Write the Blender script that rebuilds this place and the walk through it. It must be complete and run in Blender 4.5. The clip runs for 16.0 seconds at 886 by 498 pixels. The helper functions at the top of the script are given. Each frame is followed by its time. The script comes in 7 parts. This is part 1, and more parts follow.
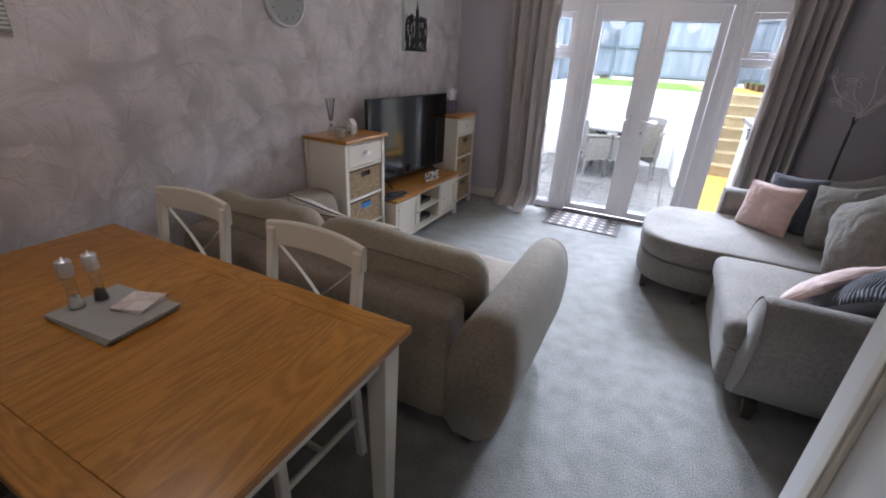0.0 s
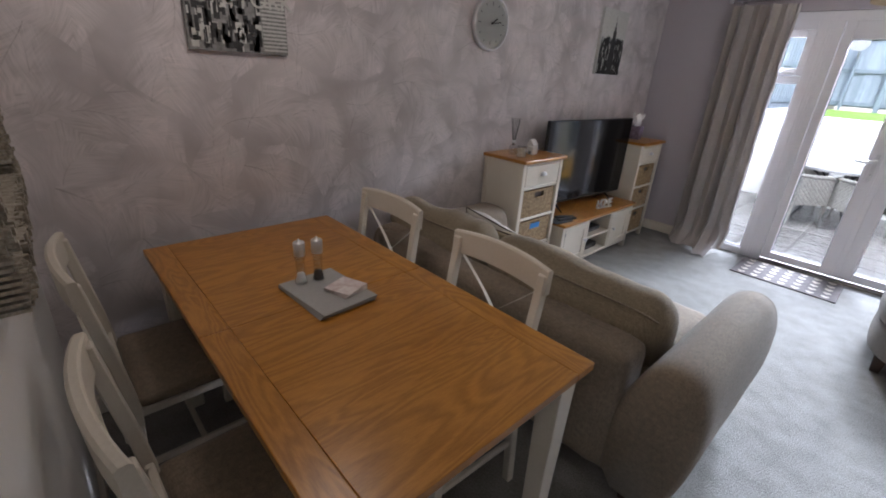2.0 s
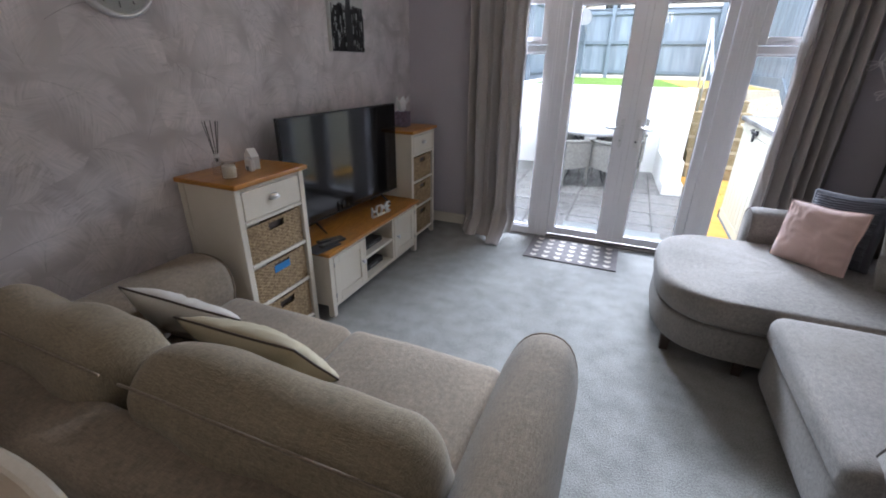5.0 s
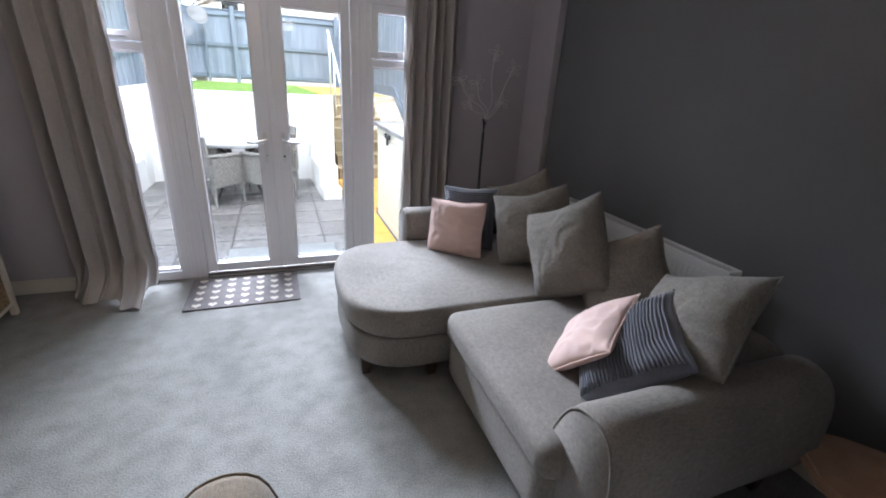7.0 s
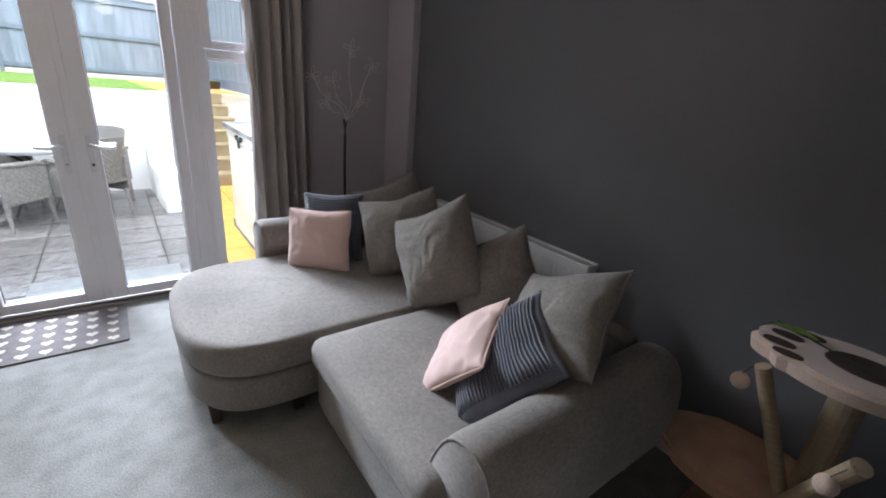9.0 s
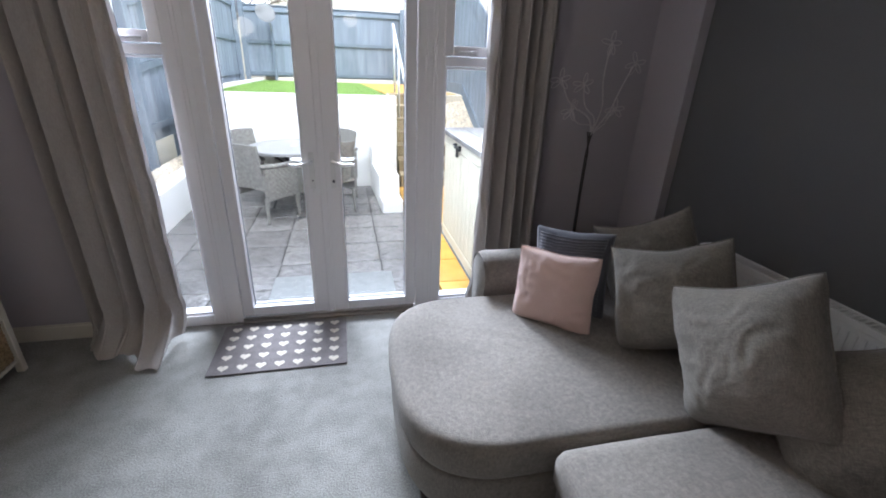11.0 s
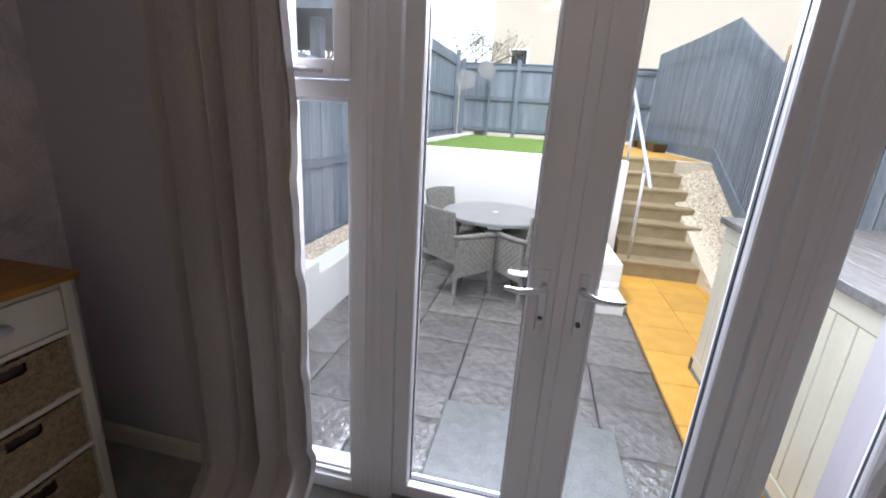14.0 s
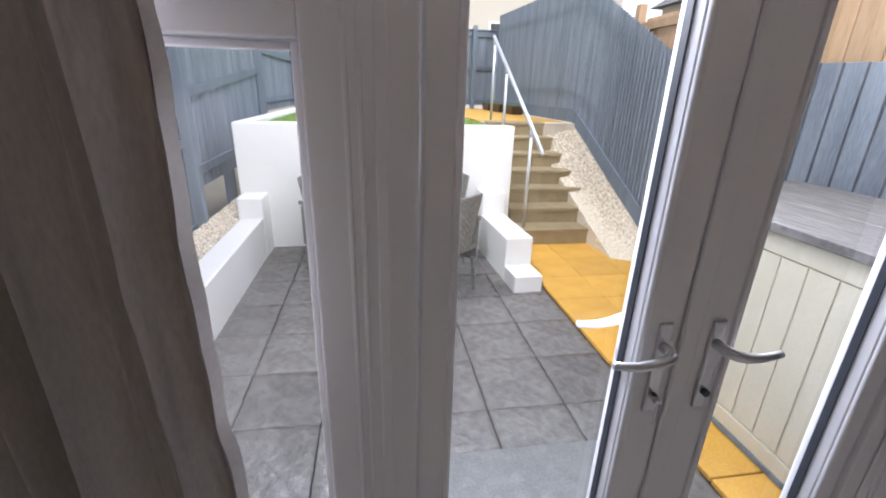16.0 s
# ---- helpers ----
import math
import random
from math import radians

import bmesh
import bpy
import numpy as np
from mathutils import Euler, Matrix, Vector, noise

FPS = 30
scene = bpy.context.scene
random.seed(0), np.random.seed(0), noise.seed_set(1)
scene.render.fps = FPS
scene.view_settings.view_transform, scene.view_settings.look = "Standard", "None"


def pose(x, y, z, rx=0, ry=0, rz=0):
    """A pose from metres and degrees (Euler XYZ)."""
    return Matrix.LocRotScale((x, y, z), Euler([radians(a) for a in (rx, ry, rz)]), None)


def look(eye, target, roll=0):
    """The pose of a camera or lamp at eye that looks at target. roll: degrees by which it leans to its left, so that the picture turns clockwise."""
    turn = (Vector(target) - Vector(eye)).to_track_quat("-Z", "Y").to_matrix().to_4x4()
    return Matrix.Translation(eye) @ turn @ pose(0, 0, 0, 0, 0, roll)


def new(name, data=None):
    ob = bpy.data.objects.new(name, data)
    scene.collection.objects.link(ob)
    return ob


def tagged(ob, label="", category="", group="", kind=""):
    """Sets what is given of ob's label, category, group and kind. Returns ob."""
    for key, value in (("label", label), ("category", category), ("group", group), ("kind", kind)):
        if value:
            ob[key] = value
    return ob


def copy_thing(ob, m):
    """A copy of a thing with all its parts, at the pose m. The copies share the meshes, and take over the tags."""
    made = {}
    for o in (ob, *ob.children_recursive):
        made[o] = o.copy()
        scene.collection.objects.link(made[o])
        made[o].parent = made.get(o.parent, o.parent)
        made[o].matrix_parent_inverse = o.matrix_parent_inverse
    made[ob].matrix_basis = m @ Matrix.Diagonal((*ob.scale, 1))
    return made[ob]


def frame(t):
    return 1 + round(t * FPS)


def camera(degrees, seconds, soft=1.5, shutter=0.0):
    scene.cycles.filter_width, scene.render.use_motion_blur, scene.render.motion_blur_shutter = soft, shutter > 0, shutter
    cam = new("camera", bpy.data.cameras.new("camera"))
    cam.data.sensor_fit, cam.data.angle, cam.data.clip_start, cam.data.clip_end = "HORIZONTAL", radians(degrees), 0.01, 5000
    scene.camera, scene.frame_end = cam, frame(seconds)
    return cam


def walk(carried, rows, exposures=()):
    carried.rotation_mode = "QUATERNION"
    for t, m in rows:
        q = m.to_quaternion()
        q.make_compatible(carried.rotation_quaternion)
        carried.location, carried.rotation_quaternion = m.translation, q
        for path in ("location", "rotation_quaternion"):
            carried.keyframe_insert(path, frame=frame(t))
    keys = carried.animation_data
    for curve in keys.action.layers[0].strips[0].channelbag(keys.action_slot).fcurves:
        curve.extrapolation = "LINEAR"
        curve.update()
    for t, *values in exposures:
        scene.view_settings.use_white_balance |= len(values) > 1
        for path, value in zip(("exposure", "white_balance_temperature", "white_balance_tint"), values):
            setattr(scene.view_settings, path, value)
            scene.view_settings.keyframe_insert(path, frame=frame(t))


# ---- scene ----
cam = camera(91.7, 16.0, soft=1.9)
PATH = [
    (0, (2.843, 1.488, 1.523), (2.052, 3.131, 0.702), 3.1),
    (0.5, (2.795, 1.469, 1.519), (1.786, 2.993, 0.709), 3.2),
    (1, (2.768, 1.438, 1.519), (1.595, 2.851, 0.726), 3.8),
    (1.5, (2.741, 1.41, 1.52), (1.445, 2.715, 0.733), 3.8),
    (2, (2.714, 1.419, 1.509), (1.38, 2.691, 0.735), 3.6),
    (2.5, (2.664, 1.467, 1.509), (1.373, 2.79, 0.746), 2.1),
    (3, (2.604, 1.642, 1.487), (1.359, 3.008, 0.724), 1.9),
    (5.5, (2.561, 2.528, 1.502), (2.114, 4.298, 0.687), 0.7),
    (6, (2.617, 2.635, 1.52), (2.481, 4.457, 0.706), 1.0),
    (6.5, (2.592, 2.761, 1.511), (2.875, 4.586, 0.742), 2.5),
    (7, (2.612, 2.835, 1.514), (3.287, 4.568, 0.78), 3.5),
    (7.5, (2.651, 2.867, 1.501), (3.639, 4.461, 0.804), 4.2),
    (8, (2.7, 2.874, 1.501), (3.891, 4.33, 0.822), 4.3),
    (10.5, (2.824, 3.415, 1.519), (3.534, 5.118, 0.746), 4.1),
    (11, (2.725, 3.653, 1.557), (3.139, 5.45, 0.783), 2.2),
    (11.5, (2.72, 3.866, 1.546), (2.929, 5.709, 0.799), 1.8),
    (12, (2.736, 4.083, 1.58), (2.848, 5.982, 0.965), 2.3),
    (12.5, (2.686, 4.314, 1.575), (2.721, 6.226, 0.99), 2.1),
    (13, (2.606, 4.546, 1.56), (2.624, 6.462, 0.989), 1.3),
    (13.5, (2.585, 4.778, 1.540), (2.411, 6.689, 0.968), 1.5),
    (14, (2.456, 4.915, 1.533), (2.07, 6.787, 0.942), 3.5),
    (14.5, (2.235, 5.028, 1.529), (1.802, 6.895, 0.925), 3.3),
    (15, (2.089, 5.161, 1.528), (1.814, 7.042, 0.905), 2.7),
    (15.5, (2.007, 5.398, 1.525), (1.914, 7.279, 0.851), 1.3),
    (16, (1.955, 5.571, 1.508), (2.255, 7.424, 0.816), 1.7),
]
walk(cam, [(t, look(eye, target, roll)) for t, eye, target, roll in PATH], ((0, 1.84, 5560, 14), (1.5, 1.84, 5680, 14), (3, 1.79, 5560, 14), (6, 1.54, 5520, 11), (8, 1.6, 5850, 12), (10.5, 1.4, 5600, 10), (11.5, 1.28, 5700, 12), (12.5, 0.98, 5680, 13), (13.5, 0.80, 5800, 13), (14.5, 0.76, 6000, 15), (16, 0.66, 6000, 16)))

# ---- light, sky, exposure ----
SKY = 0.30
world = bpy.data.worlds.new("world")
scene.world = world
world.use_nodes = True
wn = world.node_tree.nodes
wl = world.node_tree.links
sky = wn.new("ShaderNodeTexSky")
sky.sky_type = "NISHITA"
sky.sun_disc = False
sky.sun_elevation = radians(48)
sky.sun_rotation = radians(150)
sky.dust_density = 3.0
hsv = wn.new("ShaderNodeHueSaturation")
hsv.inputs["Saturation"].default_value = 0.22
wl.new(sky.outputs[0], hsv.inputs["Color"])
wl.new(hsv.outputs[0], wn["Background"].inputs["Color"])
wn["Background"].inputs["Strength"].default_value = SKY

sun = new("sun", bpy.data.lights.new("sun", "SUN"))
sun.data.energy = 1.4
sun.data.angle = radians(14)
sun.data.color = (1.0, 0.97, 0.92)
sun.matrix_world = look((2.6, 8.0, 10), (2.6 + 0.9, 8.0 + 0.2, 8.0))

# Added area lamp, out of view above the patio, that brightens the room through the glass.
day = new("daylight_fill_lamp", bpy.data.lights.new("daylight_fill_lamp", "AREA"))
day.data.shape, day.data.size, day.data.size_y = "RECTANGLE", 3.6, 1.1
day.data.energy, day.data.spread = 225.0, radians(80)
day.data.color = (0.93, 0.96, 1.0)
day.matrix_world = look((2.5, 9.6, 3.25), (2.5, 1.2, 1.25))

for nm, place, watts, tint in (("dining_light", (1.45, 2.05, 1.98), 2.0, (1.0, 0.84, 0.68)), ("hall_light", (2.9, 0.2, 2.30), 2.2, (1.0, 0.86, 0.70)), ("pendant_light_bulb", (2.47, 4.75, 2.10), 9.5, (1.0, 0.88, 0.74))):
    lamp = new(nm, bpy.data.lights.new(nm, "POINT"))
    lamp.data.energy, lamp.data.color, lamp.data.shadow_soft_size = watts, tint, 0.12
    lamp.location = place


# ---- materials ----
def surface(name, col, rough=0.6, col2=None, scale=6.0, fine=90.0, bump=0.15, depth=0.002, metal=0.0, sheen=0.0, coat=0.0, stretch=(1, 1, 1), piece=0.0, spec=0.5, mid=0.5):
    m = bpy.data.materials.new(name)
    m.use_nodes = True
    n, l = m.node_tree.nodes, m.node_tree.links
    b = n["Principled BSDF"]
    tc, mp = n.new("ShaderNodeTexCoord"), n.new("ShaderNodeMapping")
    l.new(tc.outputs["Object"], mp.inputs["Vector"])
    mp.inputs["Scale"].default_value = stretch
    big, small = n.new("ShaderNodeTexNoise"), n.new("ShaderNodeTexNoise")
    big.inputs["Scale"].default_value, small.inputs["Scale"].default_value = scale, fine
    big.inputs["Detail"].default_value, small.inputs["Detail"].default_value = 4, 3
    l.new(mp.outputs[0], big.inputs["Vector"]), l.new(mp.outputs[0], small.inputs["Vector"])
    mixf = n.new("ShaderNodeMix")
    mixf.data_type = "FLOAT"
    mixf.inputs[0].default_value = mid
    l.new(big.outputs["Fac"], mixf.inputs[2]), l.new(small.outputs["Fac"], mixf.inputs[3])
    ramp = n.new("ShaderNodeValToRGB")
    ramp.color_ramp.elements[0].position, ramp.color_ramp.elements[1].position = 0.36, 0.64
    c2 = col2 or tuple(min(1, c * 1.22) for c in col)
    ramp.color_ramp.elements[0].color, ramp.color_ramp.elements[1].color = (*col, 1), (*c2, 1)
    l.new(mixf.outputs[0], ramp.inputs[0])
    out = ramp.outputs[0]
    if piece:
        oi, h = n.new("ShaderNodeObjectInfo"), n.new("ShaderNodeHueSaturation")
        mr = n.new("ShaderNodeMapRange")
        mr.inputs["To Min"].default_value, mr.inputs["To Max"].default_value = 1 - piece, 1 + piece
        l.new(oi.outputs["Random"], mr.inputs["Value"])
        l.new(mr.outputs[0], h.inputs["Value"]), l.new(out, h.inputs["Color"])
        out = h.outputs[0]
    l.new(out, b.inputs["Base Color"])
    b.inputs["Roughness"].default_value, b.inputs["Metallic"].default_value = rough, metal
    b.inputs["Specular IOR Level"].default_value = spec
    if sheen:
        b.inputs["Sheen Weight"].default_value = sheen
    if coat:
        b.inputs["Coat Weight"].default_value = coat
        b.inputs["Coat Roughness"].default_value = 0.15
    if bump:
        bp = n.new("ShaderNodeBump")
        bp.inputs["Strength"].default_value, bp.inputs["Distance"].default_value = bump, depth
        l.new(small.outputs["Fac"], bp.inputs["Height"])
        l.new(bp.outputs[0], b.inputs["Normal"])
    return m


def weave(name, col, col2, size=500.0, rough=0.9):
    """A woven upholstery cloth: fine crossed threads, slubs and broad wear."""
    m = surface(name, col, rough, col2, scale=3.0, fine=420, bump=0.0, sheen=0.15, mid=0.5)
    n, l = m.node_tree.nodes, m.node_tree.links
    b = n["Principled BSDF"]
    tc = n["Texture Coordinate"]
    hs = []
    for ax in ((1, 9, 1), (9, 1, 1), (1, 1, 9)):
        mp, t = n.new("ShaderNodeMapping"), n.new("ShaderNodeTexNoise")
        mp.inputs["Scale"].default_value = ax
        t.inputs["Scale"].default_value, t.inputs["Detail"].default_value = size / 9, 2
        l.new(tc.outputs["Object"], mp.inputs["Vector"]), l.new(mp.outputs[0], t.inputs["Vector"])
        hs.append(t)
    a = n.new("ShaderNodeMath")
    l.new(hs[0].outputs["Fac"], a.inputs[0]), l.new(hs[1].outputs["Fac"], a.inputs[1])
    a2 = n.new("ShaderNodeMath")
    l.new(a.outputs[0], a2.inputs[0]), l.new(hs[2].outputs["Fac"], a2.inputs[1])
    bp = n.new("ShaderNodeBump")
    bp.inputs["Strength"].default_value, bp.inputs["Distance"].default_value = 0.5, 0.002
    l.new(a2.outputs[0], bp.inputs["Height"]), l.new(bp.outputs[0], b.inputs["Normal"])
    h = n.new("ShaderNodeHueSaturation")
    mr = n.new("ShaderNodeMapRange")
    mr.inputs["From Min"].default_value, mr.inputs["From Max"].default_value = 1.1, 1.9
    mr.inputs["To Min"].default_value, mr.inputs["To Max"].default_value = 0.72, 1.28
    l.new(a2.outputs[0], mr.inputs["Value"]), l.new(mr.outputs[0], h.inputs["Value"])
    src = b.inputs["Base Color"].links[0].from_socket
    l.new(src, h.inputs["Color"]), l.new(h.outputs[0], b.inputs["Base Color"])
    return m


def oak(name, dark, light, axis=(1, 14, 14), rough=0.38, rings=8.0):
    m = bpy.data.materials.new(name)
    m.use_nodes = True
    n, l = m.node_tree.nodes, m.node_tree.links
    b = n["Principled BSDF"]
    tc, mp = n.new("ShaderNodeTexCoord"), n.new("ShaderNodeMapping")
    l.new(tc.outputs["Object"], mp.inputs["Vector"])
    mp.inputs["Scale"].default_value = axis
    warp = n.new("ShaderNodeTexNoise")
    warp.inputs["Scale"].default_value, warp.inputs["Detail"].default_value = 0.8, 3
    warp.inputs["Distortion"].default_value = 0.6
    l.new(mp.outputs[0], warp.inputs["Vector"])
    mul, fr = n.new("ShaderNodeMath"), n.new("ShaderNodeMath")
    mul.operation, mul.inputs[1].default_value = "MULTIPLY", 16 * rings
    fr.operation = "SINE"
    l.new(warp.outputs["Fac"], mul.inputs[0]), l.new(mul.outputs[0], fr.inputs[0])
    fine = n.new("ShaderNodeTexNoise")
    fine.inputs["Scale"].default_value, fine.inputs["Detail"].default_value = 40, 6
    l.new(mp.outputs[0], fine.inputs["Vector"])
    mr = n.new("ShaderNodeMapRange")
    mr.inputs["From Min"].default_value, mr.inputs["From Max"].default_value = -1, 1
    l.new(fr.outputs[0], mr.inputs["Value"])
    mx = n.new("ShaderNodeMix")
    mx.data_type = "FLOAT"
    mx.inputs[0].default_value = 0.66
    l.new(mr.outputs[0], mx.inputs[2]), l.new(fine.outputs["Fac"], mx.inputs[3])
    ramp = n.new("ShaderNodeValToRGB")
    ramp.color_ramp.elements[0].position, ramp.color_ramp.elements[1].position = 0.10, 0.78
    ramp.color_ramp.elements[0].color, ramp.color_ramp.elements[1].color = (*dark, 1), (*light, 1)
    l.new(mx.outputs[0], ramp.inputs[0]), l.new(ramp.outputs[0], b.inputs["Base Color"])
    b.inputs["Roughness"].default_value = rough
    bp = n.new("ShaderNodeBump")
    bp.inputs["Strength"].default_value, bp.inputs["Distance"].default_value = 0.15, 0.001
    l.new(mx.outputs[0], bp.inputs["Height"]), l.new(bp.outputs[0], b.inputs["Normal"])
    return m


def feather_paper(name):
    """Lilac-grey wallpaper with a faint pearly print of curled plumes."""
    m = bpy.data.materials.new(name)
    m.use_nodes = True
    n, l = m.node_tree.nodes, m.node_tree.links
    b = n["Principled BSDF"]
    tc = n.new("ShaderNodeTexCoord")

    def math(op, a, b_=None):
        q = n.new("ShaderNodeMath")
        q.operation = op
        for i, v in enumerate((a, b_)):
            if v is None:
                continue
            if isinstance(v, (int, float)):
                q.inputs[i].default_value = v
            else:
                l.new(v, q.inputs[i])
        return q.outputs[0]

    def plume(scale, off, k):
        """Cells, each a plume on its own bent quill with fine barbs."""
        mp = n.new("ShaderNodeMapping")
        mp.inputs["Location"].default_value = (off, off * 1.7, off * 0.6)
        l.new(tc.outputs["Object"], mp.inputs["Vector"])
        wob = n.new("ShaderNodeTexNoise")
        wob.inputs["Scale"].default_value, wob.inputs["Detail"].default_value = 2.3, 1
        l.new(mp.outputs[0], wob.inputs["Vector"])
        vm = n.new("ShaderNodeVectorMath")
        vm.operation = "MULTIPLY_ADD"
        l.new(wob.outputs["Color"], vm.inputs[0])
        vm.inputs[1].default_value = (0, 0.20, 0.20)
        l.new(mp.outputs[0], vm.inputs[2])
        flat = n.new("ShaderNodeVectorMath")
        flat.operation = "MULTIPLY"
        flat.inputs[1].default_value = (0, 1, 1)
        l.new(vm.outputs[0], flat.inputs[0])
        v = n.new("ShaderNodeTexVoronoi")
        v.inputs["Scale"].default_value, v.inputs["Randomness"].default_value = scale, 0.7
        l.new(flat.outputs[0], v.inputs["Vector"])
        d = n.new("ShaderNodeVectorMath")
        d.operation = "SUBTRACT"
        sc = n.new("ShaderNodeVectorMath")
        sc.operation = "SCALE"
        sc.inputs["Scale"].default_value = 1.0
        l.new(flat.outputs[0], d.inputs[0]), l.new(v.outputs["Position"], d.inputs[1])
        l.new(d.outputs[0], sc.inputs[0])
        rnd = n.new("ShaderNodeSeparateColor")
        l.new(v.outputs["Color"], rnd.inputs[0])
        ang = math("MULTIPLY_ADD", rnd.outputs[0], 2.2)
        ang.node.inputs[2].default_value = k
        rot = n.new("ShaderNodeVectorRotate")
        rot.rotation_type = "X_AXIS"
        l.new(sc.outputs[0], rot.inputs["Vector"]), l.new(ang, rot.inputs["Angle"])
        xyz = n.new("ShaderNodeSeparateXYZ")
        l.new(rot.outputs[0], xyz.inputs[0])
        u, w = xyz.outputs[1], xyz.outputs[2]
        half = 1.0 / scale
        bent = math("ADD", w, math("MULTIPLY", math("MULTIPLY", u, u), 1.9))
        aw = math("ABSOLUTE", bent)
        run = n.new("ShaderNodeCombineXYZ")
        l.new(math("SUBTRACT", math("MULTIPLY", u, 1.0), math("MULTIPLY", aw, 1.3)), run.inputs[0])
        l.new(math("MULTIPLY", bent, 0.22), run.inputs[1]), l.new(rnd.outputs[2], run.inputs[2])
        hairs = n.new("ShaderNodeTexNoise")
        hairs.inputs["Scale"].default_value, hairs.inputs["Detail"].default_value = 95.0, 3
        l.new(run.outputs[0], hairs.inputs["Vector"])
        barb = math("MULTIPLY", math("SUBTRACT", hairs.outputs["Fac"], 0.30), 2.4)
        along = math("ADD", math("DIVIDE", u, 1.30 * half), 0.5)
        taper = math("MULTIPLY", math("MULTIPLY", along, math("SUBTRACT", 1.0, along)), 4.0)
        body = math("SUBTRACT", 1.0, math("DIVIDE", aw, math("MULTIPLY", math("MAXIMUM", taper, 0.02), 0.46 * half)))
        body = math("MINIMUM", math("MULTIPLY", math("MAXIMUM", body, 0.0), 1.5), 1.0)
        quill = math("MULTIPLY", math("LESS_THAN", aw, 0.0022), math("MULTIPLY", math("MAXIMUM", math("SUBTRACT", 0.6, along), 0.0), -1.1))
        grad = math("ADD", math("MULTIPLY", along, 0.75), 0.30)
        return math("MULTIPLY", body, math("ADD", math("MULTIPLY", barb, grad), quill)), rnd.outputs[1]

    p1, r1 = plume(3.1, 0.0, 0.2)
    p2, r2 = plume(4.1, 3.1, -1.4)
    sh = math("ADD", math("MULTIPLY", p1, 0.75), math("MULTIPLY", p2, 0.55))
    cloud = n.new("ShaderNodeTexNoise")
    cloud.inputs["Scale"].default_value, cloud.inputs["Detail"].default_value = 2.2, 5
    cloud.inputs["Distortion"].default_value = 1.2
    l.new(tc.outputs["Object"], cloud.inputs["Vector"])
    tot = math("ADD", math("MULTIPLY", sh, 0.50), math("MULTIPLY", cloud.outputs["Fac"], 0.58))
    ramp = n.new("ShaderNodeValToRGB")
    e = ramp.color_ramp.elements
    e[0].position, e[0].color = 0.16, (0.40, 0.365, 0.365, 1)
    e[1].position, e[1].color = 0.92, (0.88, 0.80, 0.80, 1)
    mid = e.new(0.42)
    mid.color = (0.62, 0.575, 0.575, 1)
    l.new(tot, ramp.inputs[0]), l.new(ramp.outputs[0], b.inputs["Base Color"])
    mr = n.new("ShaderNodeMapRange")
    mr.inputs["From Min"].default_value, mr.inputs["From Max"].default_value = 0.2, 0.9
    mr.inputs["To Min"].default_value, mr.inputs["To Max"].default_value = 0.62, 0.38
    l.new(tot, mr.inputs["Value"]), l.new(mr.outputs[0], b.inputs["Roughness"])
    b.inputs["Metallic"].default_value = 0.12
    bp = n.new("ShaderNodeBump")
    bp.inputs["Strength"].default_value, bp.inputs["Distance"].default_value = 0.25, 0.001
    l.new(sh, bp.inputs["Height"]), l.new(bp.outputs[0], b.inputs["Normal"])
    return m


def pane_glass(name):
    m = bpy.data.materials.new(name)
    m.use_nodes = True
    n, l = m.node_tree.nodes, m.node_tree.links
    n.remove(n["Principled BSDF"])
    t, g, mx, f = n.new("ShaderNodeBsdfTransparent"), n.new("ShaderNodeBsdfGlossy"), n.new("ShaderNodeMixShader"), n.new("ShaderNodeFresnel")
    t.inputs[0].default_value = (0.95, 0.97, 0.96, 1)
    g.inputs["Roughness"].default_value = 0.0
    f.inputs[0].default_value = 1.45
    l.new(f.outputs[0], mx.inputs[0]), l.new(t.outputs[0], mx.inputs[1]), l.new(g.outputs[0], mx.inputs[2])
    l.new(mx.outputs[0], n["Material Output"].inputs[0])
    return m


def glow(name, col, power):
    m = bpy.data.materials.new(name)
    m.use_nodes = True
    b = m.node_tree.nodes["Principled BSDF"]
    b.inputs["Base Color"].default_value = (*col, 1)
    b.inputs["Emission Color"].default_value, b.inputs["Emission Strength"].default_value = (*col, 1), power
    return m


def bottle_glass(name):
    m = bpy.data.materials.new(name)
    m.use_nodes = True
    n, l = m.node_tree.nodes, m.node_tree.links
    n.remove(n["Principled BSDF"])
    t, g, mx = n.new("ShaderNodeBsdfTransparent"), n.new("ShaderNodeBsdfGlossy"), n.new("ShaderNodeMixShader")
    t.inputs[0].default_value = (0.93, 0.94, 0.94, 1)
    g.inputs["Roughness"].default_value = 0.03
    mx.inputs[0].default_value = 0.12
    l.new(t.outputs[0], mx.inputs[1]), l.new(g.outputs[0], mx.inputs[2])
    l.new(mx.outputs[0], n["Material Output"].inputs[0])
    return m


